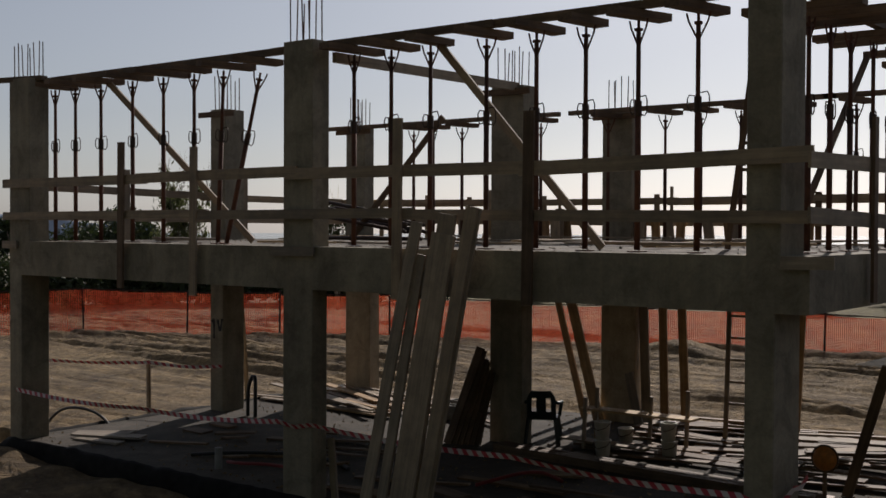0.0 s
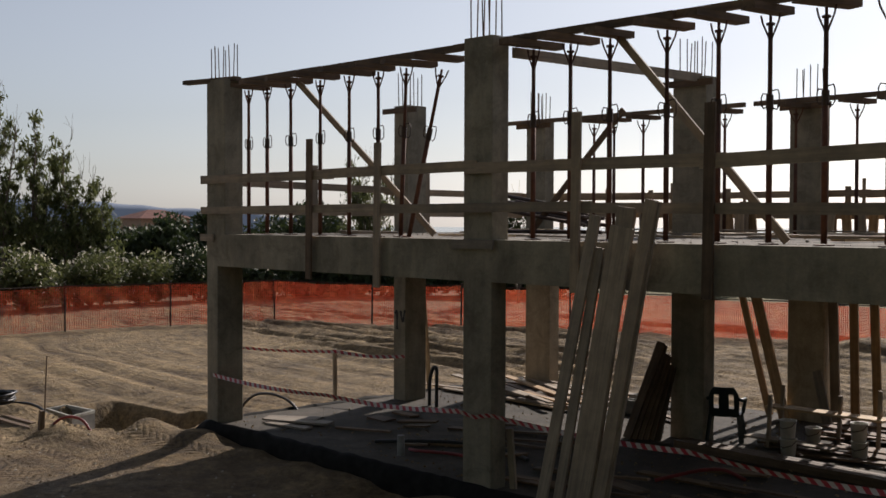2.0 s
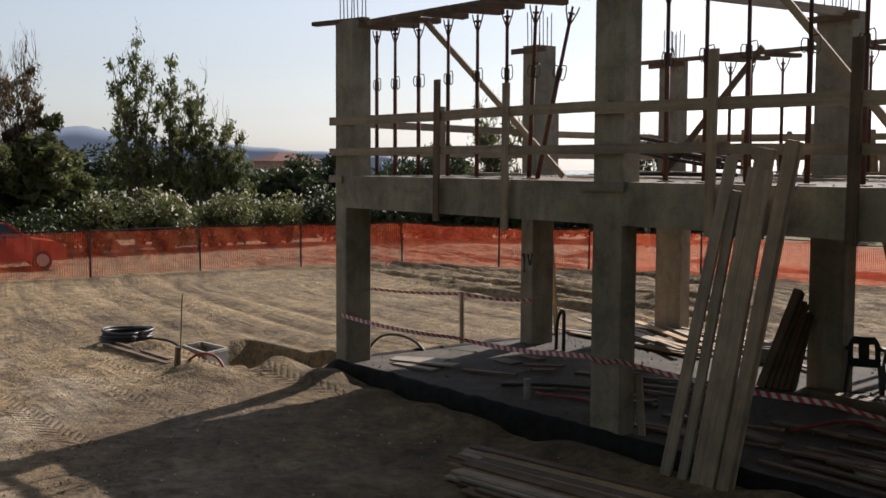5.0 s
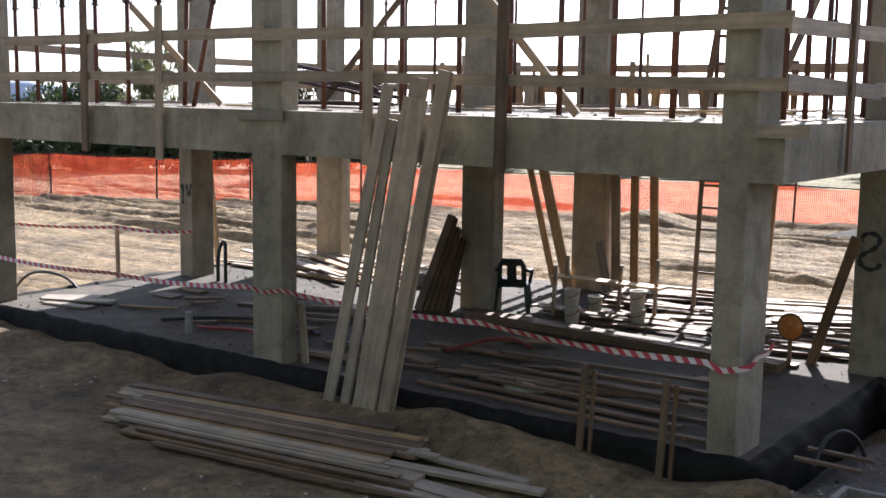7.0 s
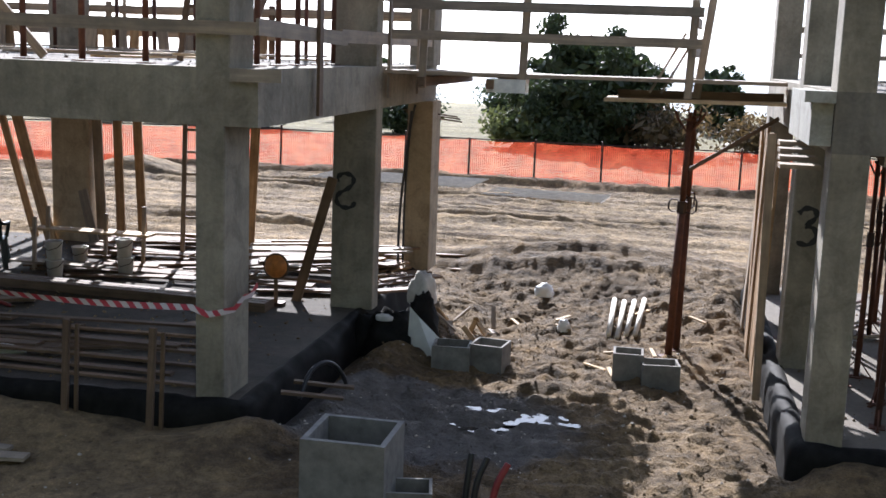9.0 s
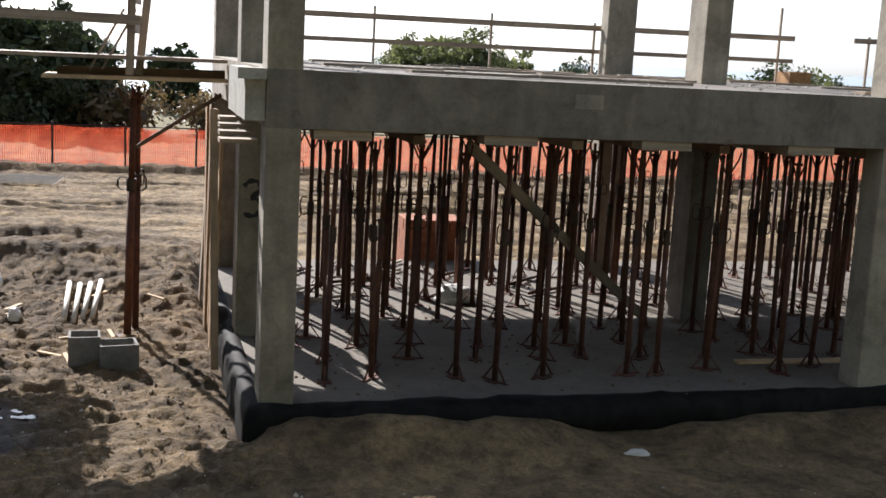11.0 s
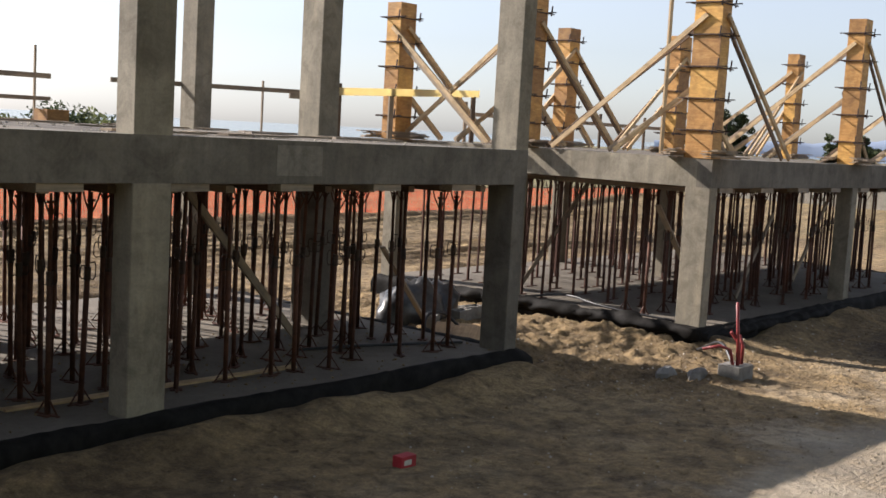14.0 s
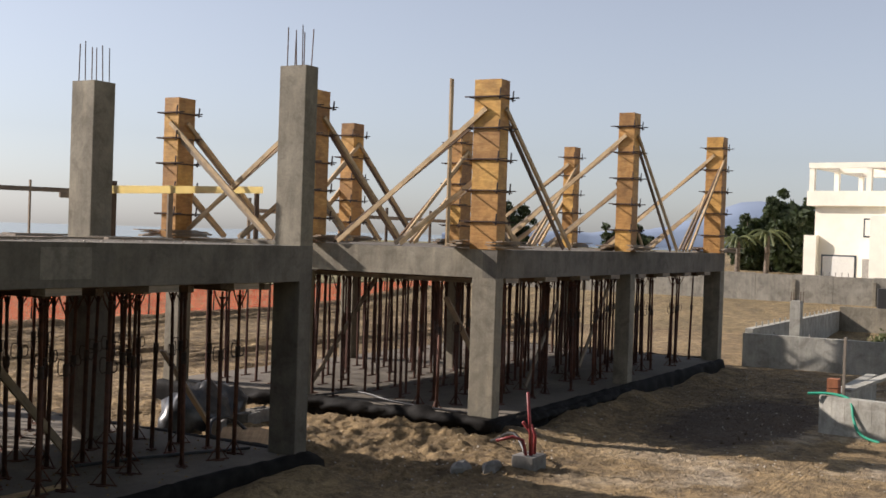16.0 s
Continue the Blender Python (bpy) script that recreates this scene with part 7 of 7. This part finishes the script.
hose([(-19.3, 8.5, -0.4), (-19.2, 8.7, -0.05), (-18.9, 9.0, -0.05), (-18.7, 9.1, -0.35)], 0.025, PVC_RED, "red conduit bent out of the sand")
frm = thing("chamber_frame", (-21.0, 10.0, -0.36), "pale rim of a concrete chamber sunk in the sand", "concrete chamber")
rim = [(-21.84, 9.66, -0.36), (-22.0, 10.15, -0.36), (-21.02, 10.26, -0.36), (-20.68, 9.62, -0.36)]
for k in range(4):
    stick("rim", rim[k], rim[(k + 1) % 4], 0.05, 0.06, CONCRETE_PALE, frm)
    stick("chamber_side", Vector(rim[k]) - Vector((0, 0, 0.22)), Vector(rim[(k + 1) % 4]) - Vector((0, 0, 0.22)), 0.04, 0.38, BLOCKS_GREY, frm)

# ---- red car behind the fence ----
CAR_RED = Mat("red_car_paint", 0.3).color((0.32, 0.025, 0.02)).m
CAR_GLASS = Mat("dark_car_glass", 0.08).color((0.02, 0.025, 0.03)).m
TYRE = plain("tyre_rubber", (0.02, 0.02, 0.02), 0.8)
CHROME = Mat("wheel_alloy", 0.35, 0.8).color((0.5, 0.5, 0.5)).m


def hatchback(x, y, z, turn):
    c = thing("car", (0, 0, 0), "red hatchback parked behind the orange fence", "car")

    def shell(profile, half, mat, name, taper=0.0, top=1.2):
        vs, fs = [], []
        n = len(profile)
        for s in (-1, 1):
            for px, pz in profile:
                inn = taper * max(0, pz - 0.85)
                vs.append((px, s * (half - inn), pz))
        fs.append(tuple(range(n)))
        fs.append(tuple(range(2 * n - 1, n - 1, -1)))
        fs += [(k, n + k, n + (k + 1) % n, (k + 1) % n) for k in range(n)]
        return part(name, Geo().add(vs, fs), mat, c)

    body = shell([(-2.0, 0.28), (2.0, 0.28), (2.08, 0.5), (2.0, 0.72), (1.75, 0.85), (0.95, 0.96), (-1.55, 0.98), (-1.98, 0.9), (-2.05, 0.55)], 0.85, CAR_RED, "body", 0.3)
    shell([(0.95, 0.95), (0.25, 1.4), (-0.3, 1.47), (-1.2, 1.42), (-1.85, 0.97)], 0.8, CAR_GLASS, "cabin_glass", 0.35)
    shell([(0.3, 1.385), (0.22, 1.42), (-0.3, 1.49), (-1.25, 1.44), (-1.3, 1.4), (-0.3, 1.45)], 0.8, CAR_RED, "roof", 0.35)
    for px, pz, qx, qz in ((1.0, 0.93, 0.28, 1.4), (-0.25, 0.95, -0.3, 1.46), (-1.85, 0.95, -1.22, 1.42)):
        for s in (-1, 1):
            part("pillar", Geo().bar((px, s * 0.8, pz), (qx, s * 0.63, qz), 0.04, 0.07), CAR_RED, c)
    for wx in (-1.28, 1.3):
        for s in (-1, 1):
            w = part("wheel", Geo().tube((wx, s * 0.68, 0.3), (wx, s * 0.88, 0.3), 0.3, n=20), TYRE, c, "black tyre")
            part("rim", Geo().tube((wx, s * 0.87, 0.3), (wx, s * 0.895, 0.3), 0.19, n=16), CHROME, w)
    for s in (-1, 1):
        part("headlight", Geo().box(1.86, 2.03, s * 0.62 - 0.16, s * 0.62 + 0.16, 0.6, 0.74, 0.03), CHROME, c, "clear headlight")
        part("side_mirror", Geo().box(0.7, 0.85, s * 0.93 - 0.08, s * 0.93 + 0.08, 0.95, 1.08, 0.03), CAR_RED, c)
    c.matrix_basis = pose(x, y, z, 0, 0, turn) @ Matrix.Diagonal((1.1, 1.05, 1.14, 1.0))


hatchback(-41.3, 11.3, gz(-41.3, 11.3), 82)

# ---- far houses ----
WHITE_WALL = plain("cream_render", (0.84, 0.79, 0.67), 0.85, 0, 0.08, 0.8)
ROOF_TILE = plain("red_roof_tiles", (0.38, 0.12, 0.07), 0.8, 0, 0.3, 3)
GLASS_DARK = Mat("dark_window", 0.15).color((0.06, 0.07, 0.08)).m
SHUTTER = plain("pale_shutter", (0.68, 0.66, 0.6), 0.6, 0, 0.06)


def white_house():
    h = thing("house", (78, 15.5, 0), "white rendered house with flat roof terrace and pergola", "house")
    turn = Matrix.Translation((76.5, 16.1, 0)) @ Matrix.Rotation(radians(-8), 4, "Z")

    def blk(name, x0, x1, y0, y1, z0, z1, mat, parent=h, label=""):
        g = Geo().box(x0, x1, y0, y1, z0, z1)
        g.v = [tuple(turn @ Vector(p)) for p in g.v]
        return part(name, g, mat, parent, label)

    blk("wall", 0, 10, -14, 0, -1, 6.2, WHITE_WALL)
    blk("parapet", -0.35, 10.3, -14.3, 0.45, 6.2, 7.15, WHITE_WALL)
    for x, y in ((-0.1, 0.2), (-0.1, -3.4), (-0.1, -7.0), (4.5, 0.2), (4.5, -3.4), (9.5, 0.2)):
        blk("pergola_post", x - 0.16, x + 0.16, y - 0.16, y + 0.16, 7.15, 8.6, WHITE_WALL)
    for a in ((-0.3, 0.1, -14, 0.4), (4.3, 4.7, -14, 0.4), (9.3, 9.7, -14, 0.4)):
        blk("pergola_beam", *a, 8.6, 8.95, WHITE_WALL)
    for y in (0.2, -3.4, -7.0):
        blk("pergola_beam", 0.1, 9.5, y - 0.15, y + 0.15, 8.62, 8.9, WHITE_WALL)
    blk("side_wing", -0.5, 0.0, -0.3, 0.5, -1, 4.3, WHITE_WALL)
    blk("stair_tower", -1.6, 0.0, -9.0, -4.0, -1, 5.6, WHITE_WALL)
    w = blk("window", -0.06, 0.02, -3.9, -3.2, 4.35, 5.35, SHUTTER)
    blk("reveal", -0.03, 0.0, -4.0, -3.1, 4.25, 5.45, GLASS_DARK, w)
    w = blk("window", -0.06, 0.02, -2.6, -0.6, 1.3, 3.0, SHUTTER)
    blk("reveal", -0.03, 0.0, -2.72, -0.5, 1.2, 3.1, GLASS_DARK, w)
    blk("door", -0.05, 0.02, -4.0, -3.1, 0.6, 2.9, plain("grey_door", (0.3, 0.28, 0.25), 0.6))
    for k in range(7):
        blk("railing_bar", -1.0, -0.97, -3.0 + k * 0.4, -2.97 + k * 0.4, 1.0, 2.0, STEEL_DARK)
    blk("railing_bar", -1.0, -0.96, -3.0, -0.5, 1.6, 1.64, STEEL_DARK)
    g = Geo()
    n = 16
    for i, r in enumerate((0.0, 0.25, 0.45)):
        g.v += [tuple(turn @ Vector((-0.5 - 0.08 * (2 - i), -4.6 + r * math.cos(2 * math.pi * k / n), 5.3 + r * math.sin(2 * math.pi * k / n)))) for k in range(n)]
    g.f = [(i * n + k, i * n + (k + 1) % n, (i + 1) * n + (k + 1) % n, (i + 1) * n + k) for i in range(2) for k in range(n)]
    part("satellite_dish", g, SHUTTER, h, "grey dish")
    g = Geo().add([(2, -9, 7.2), (9, -9, 7.2), (9, -5, 7.2), (2, -5, 7.2), (5.5, -7, 8.6)], [(0, 1, 4), (1, 2, 4), (2, 3, 4), (3, 0, 4)])
    g.v = [tuple(turn @ Vector(p)) for p in g.v]
    part("tiled_roof", g, ROOF_TILE, h)


white_house()
low = thing("house", (-118, 65.5, 0), "low far house with reddish tiled roof among the trees", "house")
part("wall", Geo().box(-121, -116, 62.4, 68.6, -1, 3.55), plain("tan_render", (0.3, 0.22, 0.16), 0.9), low)
part("roof", Geo().add([(-121.5, 61.9, 3.5), (-115.5, 61.9, 3.5), (-115.5, 69.1, 3.5), (-121.5, 69.1, 3.5), (-118.5, 64.6, 4.5), (-118.5, 66.4, 4.5)], [(0, 1, 4), (1, 2, 5, 4), (2, 3, 5), (3, 0, 4, 5), (3, 2, 1, 0)]), plain("dark_roof_tiles", (0.16, 0.06, 0.045), 0.9, 0, 0.3, 3), low)
for k in range(2):
    part("window", Geo().box(-115.98, -115.93, 63.4 + k * 2.8, 64.5 + k * 2.8, 1.4, 2.7), GLASS_DARK, low)

# ---- east: boundary wall and sunk concrete walls ----
WALL_BLOCK = concrete("grey_blockwork", (0.2, 0.185, 0.155), (0.27, 0.25, 0.21), (0.34, 0.315, 0.265))
bw = thing("boundary_wall", (62, 14, 0), "long grey block boundary wall with upright joints", "wall")
for k in range(22):
    y0 = 32 - k * 2.0
    zz = gz(62, y0 - 1)
    part("wall_panel", Geo().box(62, 62.2, y0 - 1.985, y0, zz - 0.5, zz + 1.42 + 0.03 * (k % 2)), WALL_BLOCK, bw)
    if k % 2:
        part("joint_post", Geo().box(61.93, 62.0, y0 - 0.1, y0 + 0.05, zz - 0.2, zz + 1.2), CONCRETE, bw)
piece("waste_bin", Geo().box(61.0, 61.6, 9.0, 9.7, gz(61, 9.4), gz(61, 9.4) + 1.0, 0.06), plain("black_bin", (0.02, 0.02, 0.02), 0.5), (61.3, 9.4, gz(61, 9.4)), "black waste bin at the boundary wall", "bin")
basin = thing("sunk_wall", (37.6, 9.8, -0.4), "low grey cast concrete basement walls with starter bars", "concrete wall")
part("wall", Geo().box(37.4, 37.65, -6.0, 9.95, -0.7, 0.66), CONCRETE_PALE, basin)
part("wall", Geo().box(37.65, 52.0, 9.7, 9.95, -0.7, 0.8), CONCRETE_PALE, basin)
part("wall", Geo().box(51.75, 52.0, -6.0, 9.7, -0.7, 1.0), CONCRETE, basin)
part("stub_column", Geo().box(37.9, 38.3, 8.3, 8.62, -0.5, 1.75), CONCRETE_PALE, basin, "pale stub column")
for x, y in ((37.92, 8.3), (38.28, 8.3), (37.92, 8.6), (38.28, 8.6)):
    part("rebar", Geo().tube((x, y, 1.7), (x, y, 2.05), 0.012, n=5), REBAR, basin)
for k in range(16):
    part("starter_bar", Geo().tube((38.5 + k * 0.8, 9.82, 0.75), (38.5 + k * 0.8, 9.82, 0.95), 0.025, n=5), CONCRETE_PALE, basin)
for k in range(9):
    part("starter_bar", Geo().tube((37.52, 9.0 - k * 1.1, 0.6), (37.52, 9.0 - k * 1.1, 0.75), 0.025, n=5), CONCRETE_PALE, basin)
b2 = thing("retaining_wall", (25.6, 4.6, -0.4), "curved low concrete wall with a green hose over it", "concrete wall")
g = Geo()
for k in range(12):
    a, b = k / 12, (k + 1) / 12
    f = lambda t: (25.5 - 1.2 * t + 1.0 * t * t, 5.05 - 3.2 * t)
    (ax, ay), (bx, by) = f(a), f(b)
    g.bar((ax, ay, 0.0), (bx, by, 0.0), 0.22, 0.8)
part("wall", g, CONCRETE_PALE, b2)
part("wall", Geo().box(25.5, 31.0, 4.85, 5.1, -0.6, 0.35), CONCRETE_PALE, b2)
stick("post", (25.45, 4.62, -0.4), (25.45, 4.62, 1.62), 0.09, 0.05, WOOD_GREY, b2, "grey timber post")
for p in ((25.6, 4.86, 0.42), (25.9, 4.9, 0.42), (25.6, 4.86, 0.62)):
    part("brick", Geo().box(p[0] - 0.14, p[0] + 0.14, p[1] - 0.12, p[1] + 0.1, p[2] - 0.06, p[2] + 0.12), BRICK, b2, "orange hollow brick")
stick("coping_plank", (25.7, 4.6, 0.5), (29.5, 3.4, 0.95), 0.2, 0.06, CONCRETE_PALE, b2, "pale sloping coping")
GREEN_HOSE = plain("green_hose", (0.03, 0.32, 0.2), 0.45)
hose([(25.3, 5.3, 0.42), (25.35, 4.9, 0.46), (25.3, 4.5, 0.42), (25.2, 4.4, 0.3), (25.1, 4.35, 0.0), (25.0, 4.2, -0.3), (24.9, 3.8, -0.38)], 0.03, GREEN_HOSE, "green garden hose hanging over the wall")
shrub(40.5, 6.2, 1.0, 1.3, 150, "small green bush growing inside the sunk walls", LEAF, 0, 600, 0.08)

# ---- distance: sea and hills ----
# air haze put into the hills: pale blue colour and a faint glow
HILL = plain("haze_tinted_hills", (0.13, 0.165, 0.23), 1.0, 0, 0.08, 0.002)
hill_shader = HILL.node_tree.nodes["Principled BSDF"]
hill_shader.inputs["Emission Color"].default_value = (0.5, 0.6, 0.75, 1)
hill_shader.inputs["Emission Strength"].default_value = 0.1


def ridge(name, az0, az1, dist, peaks, label):
    """A far range of hills along an arc; peaks: (azimuth from +y to the left, height, width)."""
    g = Geo()
    n = 90
    vs = []
    for k in range(n + 1):
        a = az0 + (az1 - az0) * k / n
        h = 4 + sum(p[1] * math.exp(-(((a - p[0]) / p[2]) ** 2)) for p in peaks) + 9 * noise.noise((a * 0.7, 3.1, 0)) + 4 * noise.noise((a * 2.3, 1.1, 0))
        ra = radians(a)
        for d, z in ((dist, -30), (dist, h * 0.6), (dist * 1.06, h), (dist * 1.2, -30)):
            vs.append((-math.sin(ra) * d, math.cos(ra) * d, z))
    g.add(vs, [(k * 4 + i, (k + 1) * 4 + i, (k + 1) * 4 + i + 1, k * 4 + i + 1) for k in range(n) for i in range(3)])
    ob = piece(name, g, HILL, (0, 0, 0), label, "hills", kind="structure", smooth=True)
    return ob


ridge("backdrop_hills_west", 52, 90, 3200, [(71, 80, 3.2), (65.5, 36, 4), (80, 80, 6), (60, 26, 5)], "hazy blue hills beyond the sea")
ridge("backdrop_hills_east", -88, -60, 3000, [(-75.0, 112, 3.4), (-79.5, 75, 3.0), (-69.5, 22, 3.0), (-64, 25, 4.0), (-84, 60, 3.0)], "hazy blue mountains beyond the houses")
# dark leafy slope behind the viewpoint, unseen, added to block sky light
bk = Geo()
vs = []
rs = np.random.RandomState(9)
for k in range(41):
    a = radians(95 + 170 * k / 40)
    for d, z in ((9, -1.0), (11, 9 + rs.uniform(-1, 1)), (17, 19 + rs.uniform(-1.5, 1.5)), (40, 28)):
        vs.append((-math.sin(a) * d * 1.6, math.cos(a) * d, z))
bk.add(vs, [(k * 4 + i, k * 4 + i + 1, (k + 1) * 4 + i + 1, (k + 1) * 4 + i) for k in range(40) for i in range(3)])
piece("backdrop_slope", bk, LEAF_DARK, (0, -9, 0), "unseen dark slope added behind the viewpoint to block sky light", "slope", kind="structure")
# odds and ends by the end of the middle slab
tagged(stick("plywood_sheet", (15.4, 12.0, max(gz(15.4, 12.0), gz(15.8, 12.2)) + 0.09), (16.9, 13.0, max(gz(16.9, 13.0), gz(16.4, 12.6)) + 0.07), 1.15, 0.02, WOOD_TAN, None), "brown plywood sheet lying by the slab corner", "plywood sheet")
hose([(-4.08, 17.42, 0.0), (-4.1, 17.5, 0.9), (-4.02, 17.53, 1.8), (-3.95, 17.52, 2.5)], 0.022, HOSE_BLACK, "black cable pipe running up a column")
hose([(-4.0, 17.42, 0.0), (-4.03, 17.52, 1.1), (-3.98, 17.52, 2.2), (-3.9, 17.52, 2.6)], 0.018, HOSE_BLACK, "thin black cable pipe running up a column")
YELLOW_SHEET = leaf_material("pale_yellow_board", (0.78, 0.7, 0.47), (0.88, 0.8, 0.58), 0.6)
tagged(stick("yellow_board", (17.2, 17.15, 4.12), (22.0, 17.15, 4.36), 0.012, 0.16, YELLOW_SHEET, None), "thin bright yellow board nailed along the rail posts", "board", "yellow boards")
tagged(stick("upright_board", (1.16, 13.36, -0.4), (1.1, 13.36, 2.66), 0.09, 0.03, WOOD, None), "upright board standing beside the numbered column", "board", "leaning boards")
for dx, dz in ((0.0, 0.0), (0.25, -0.05), (0.4, -0.1)):
    tagged(piece("rebar", Geo().tube((-4.2, 17.95 + dx, 2.5 + dz), (-3.3, 17.9 + dx, 2.42 + dz), 0.012, n=5), REBAR, (-4.2, 17.95, 2.5), "rusty bars sticking out beside a column head", "rebar", "loose bars"))


# ---- clods and pebbles strewn over the sand ----
def strewn(name, count, areas, smin, smax, mat, label, seed, level=None):
    """Angular little lumps resting on the sand, too many to count."""
    rs = np.random.RandomState(seed)
    w = np.array([(a[1] - a[0]) * (a[3] - a[2]) * a[4] for a in areas])
    pick = rs.choice(len(areas), count, p=w / w.sum())
    a = np.array(areas)[pick]
    x = a[:, 0] + (a[:, 1] - a[:, 0]) * rs.random(count)
    y = a[:, 2] + (a[:, 3] - a[:, 2]) * rs.random(count)
    z = ground_z(x, y) if level is None else np.full(count, level)
    s = smin + (smax - smin) * rs.random(count) ** 3
    unit = np.array([(1, 0, 0), (-1, 0, 0), (0, 1, 0), (0, -1, 0), (0, 0, 0.8), (0, 0, -0.5)])
    vs = unit[None] * s[:, None, None] * (0.6 + 0.7 * rs.random((count, 6, 1)))
    ang = rs.random(count) * 6.28
    ca, sa = np.cos(ang)[:, None], np.sin(ang)[:, None]
    vx, vy = vs[:, :, 0] * ca - vs[:, :, 1] * sa, vs[:, :, 0] * sa + vs[:, :, 1] * ca
    pts = np.stack([vx + x[:, None], vy + y[:, None], vs[:, :, 2] + (z + s * 0.25)[:, None]], 2).reshape(-1, 3)
    tri = np.array([(0, 2, 4), (2, 1, 4), (1, 3, 4), (3, 0, 4), (2, 0, 5), (1, 2, 5), (3, 1, 5), (0, 3, 5)])
    fs = (np.arange(count)[:, None, None] * 6 + tri[None]).reshape(-1, 3)
    me = bpy.data.meshes.new(name)
    me.from_pydata(pts.tolist(), [], fs.tolist())
    me.materials.append(mat)
    return tagged(new(name, me), label, "stones", kind="stuff")


FIELD = [(-24, 32, 3.6, 9.6, 1.0), (-3.6, 1.3, 9.6, 19, 2.5), (15.3, 19.9, 8, 18, 2.5), (-30, -17, 6, 18, 0.5), (20, 36, 2, 9.5, 1.6)]
strewn("sand_clods", 12000, FIELD, 0.008, 0.028, SOIL, "small clods of dry sandy soil strewn on the ground", 71)
strewn("soil_lumps", 5000, [(14.5, 36, 3.0, 9.6, 1.0), (-3.6, 1.3, 9.6, 19, 1.5), (15.3, 19.9, 8, 18, 2.0)], 0.012, 0.032, SOIL, "crumbled lumps of sandy soil turned up by wheels", 75)
PEBBLE = plain("pale_pebbles", (0.42, 0.37, 0.3), 0.9, 0, 0.4, 11)
strewn("pebbles", 3500, FIELD, 0.008, 0.03, PEBBLE, "pale pebbles and cement crumbs strewn on the sand", 72)
SLABS = [(-16.7, -4.1, 10.5, 18.0, 1.3), (1.6, 15.1, 10.85, 18.0, 0.8)]
strewn("slab_crumbs", 5200, SLABS, 0.006, 0.03, SOIL, "crumbs of soil and plaster strewn over the floor slabs", 73, 0.0)
strewn("deck_crumbs", 1600, [(-16.5, -4.2, 10.6, 17.9, 1.0), (1.8, 15.0, 11.0, 18.0, 1.0)], 0.006, 0.03, PEBBLE, "crumbs of mortar strewn over the decks", 74, 3.196)
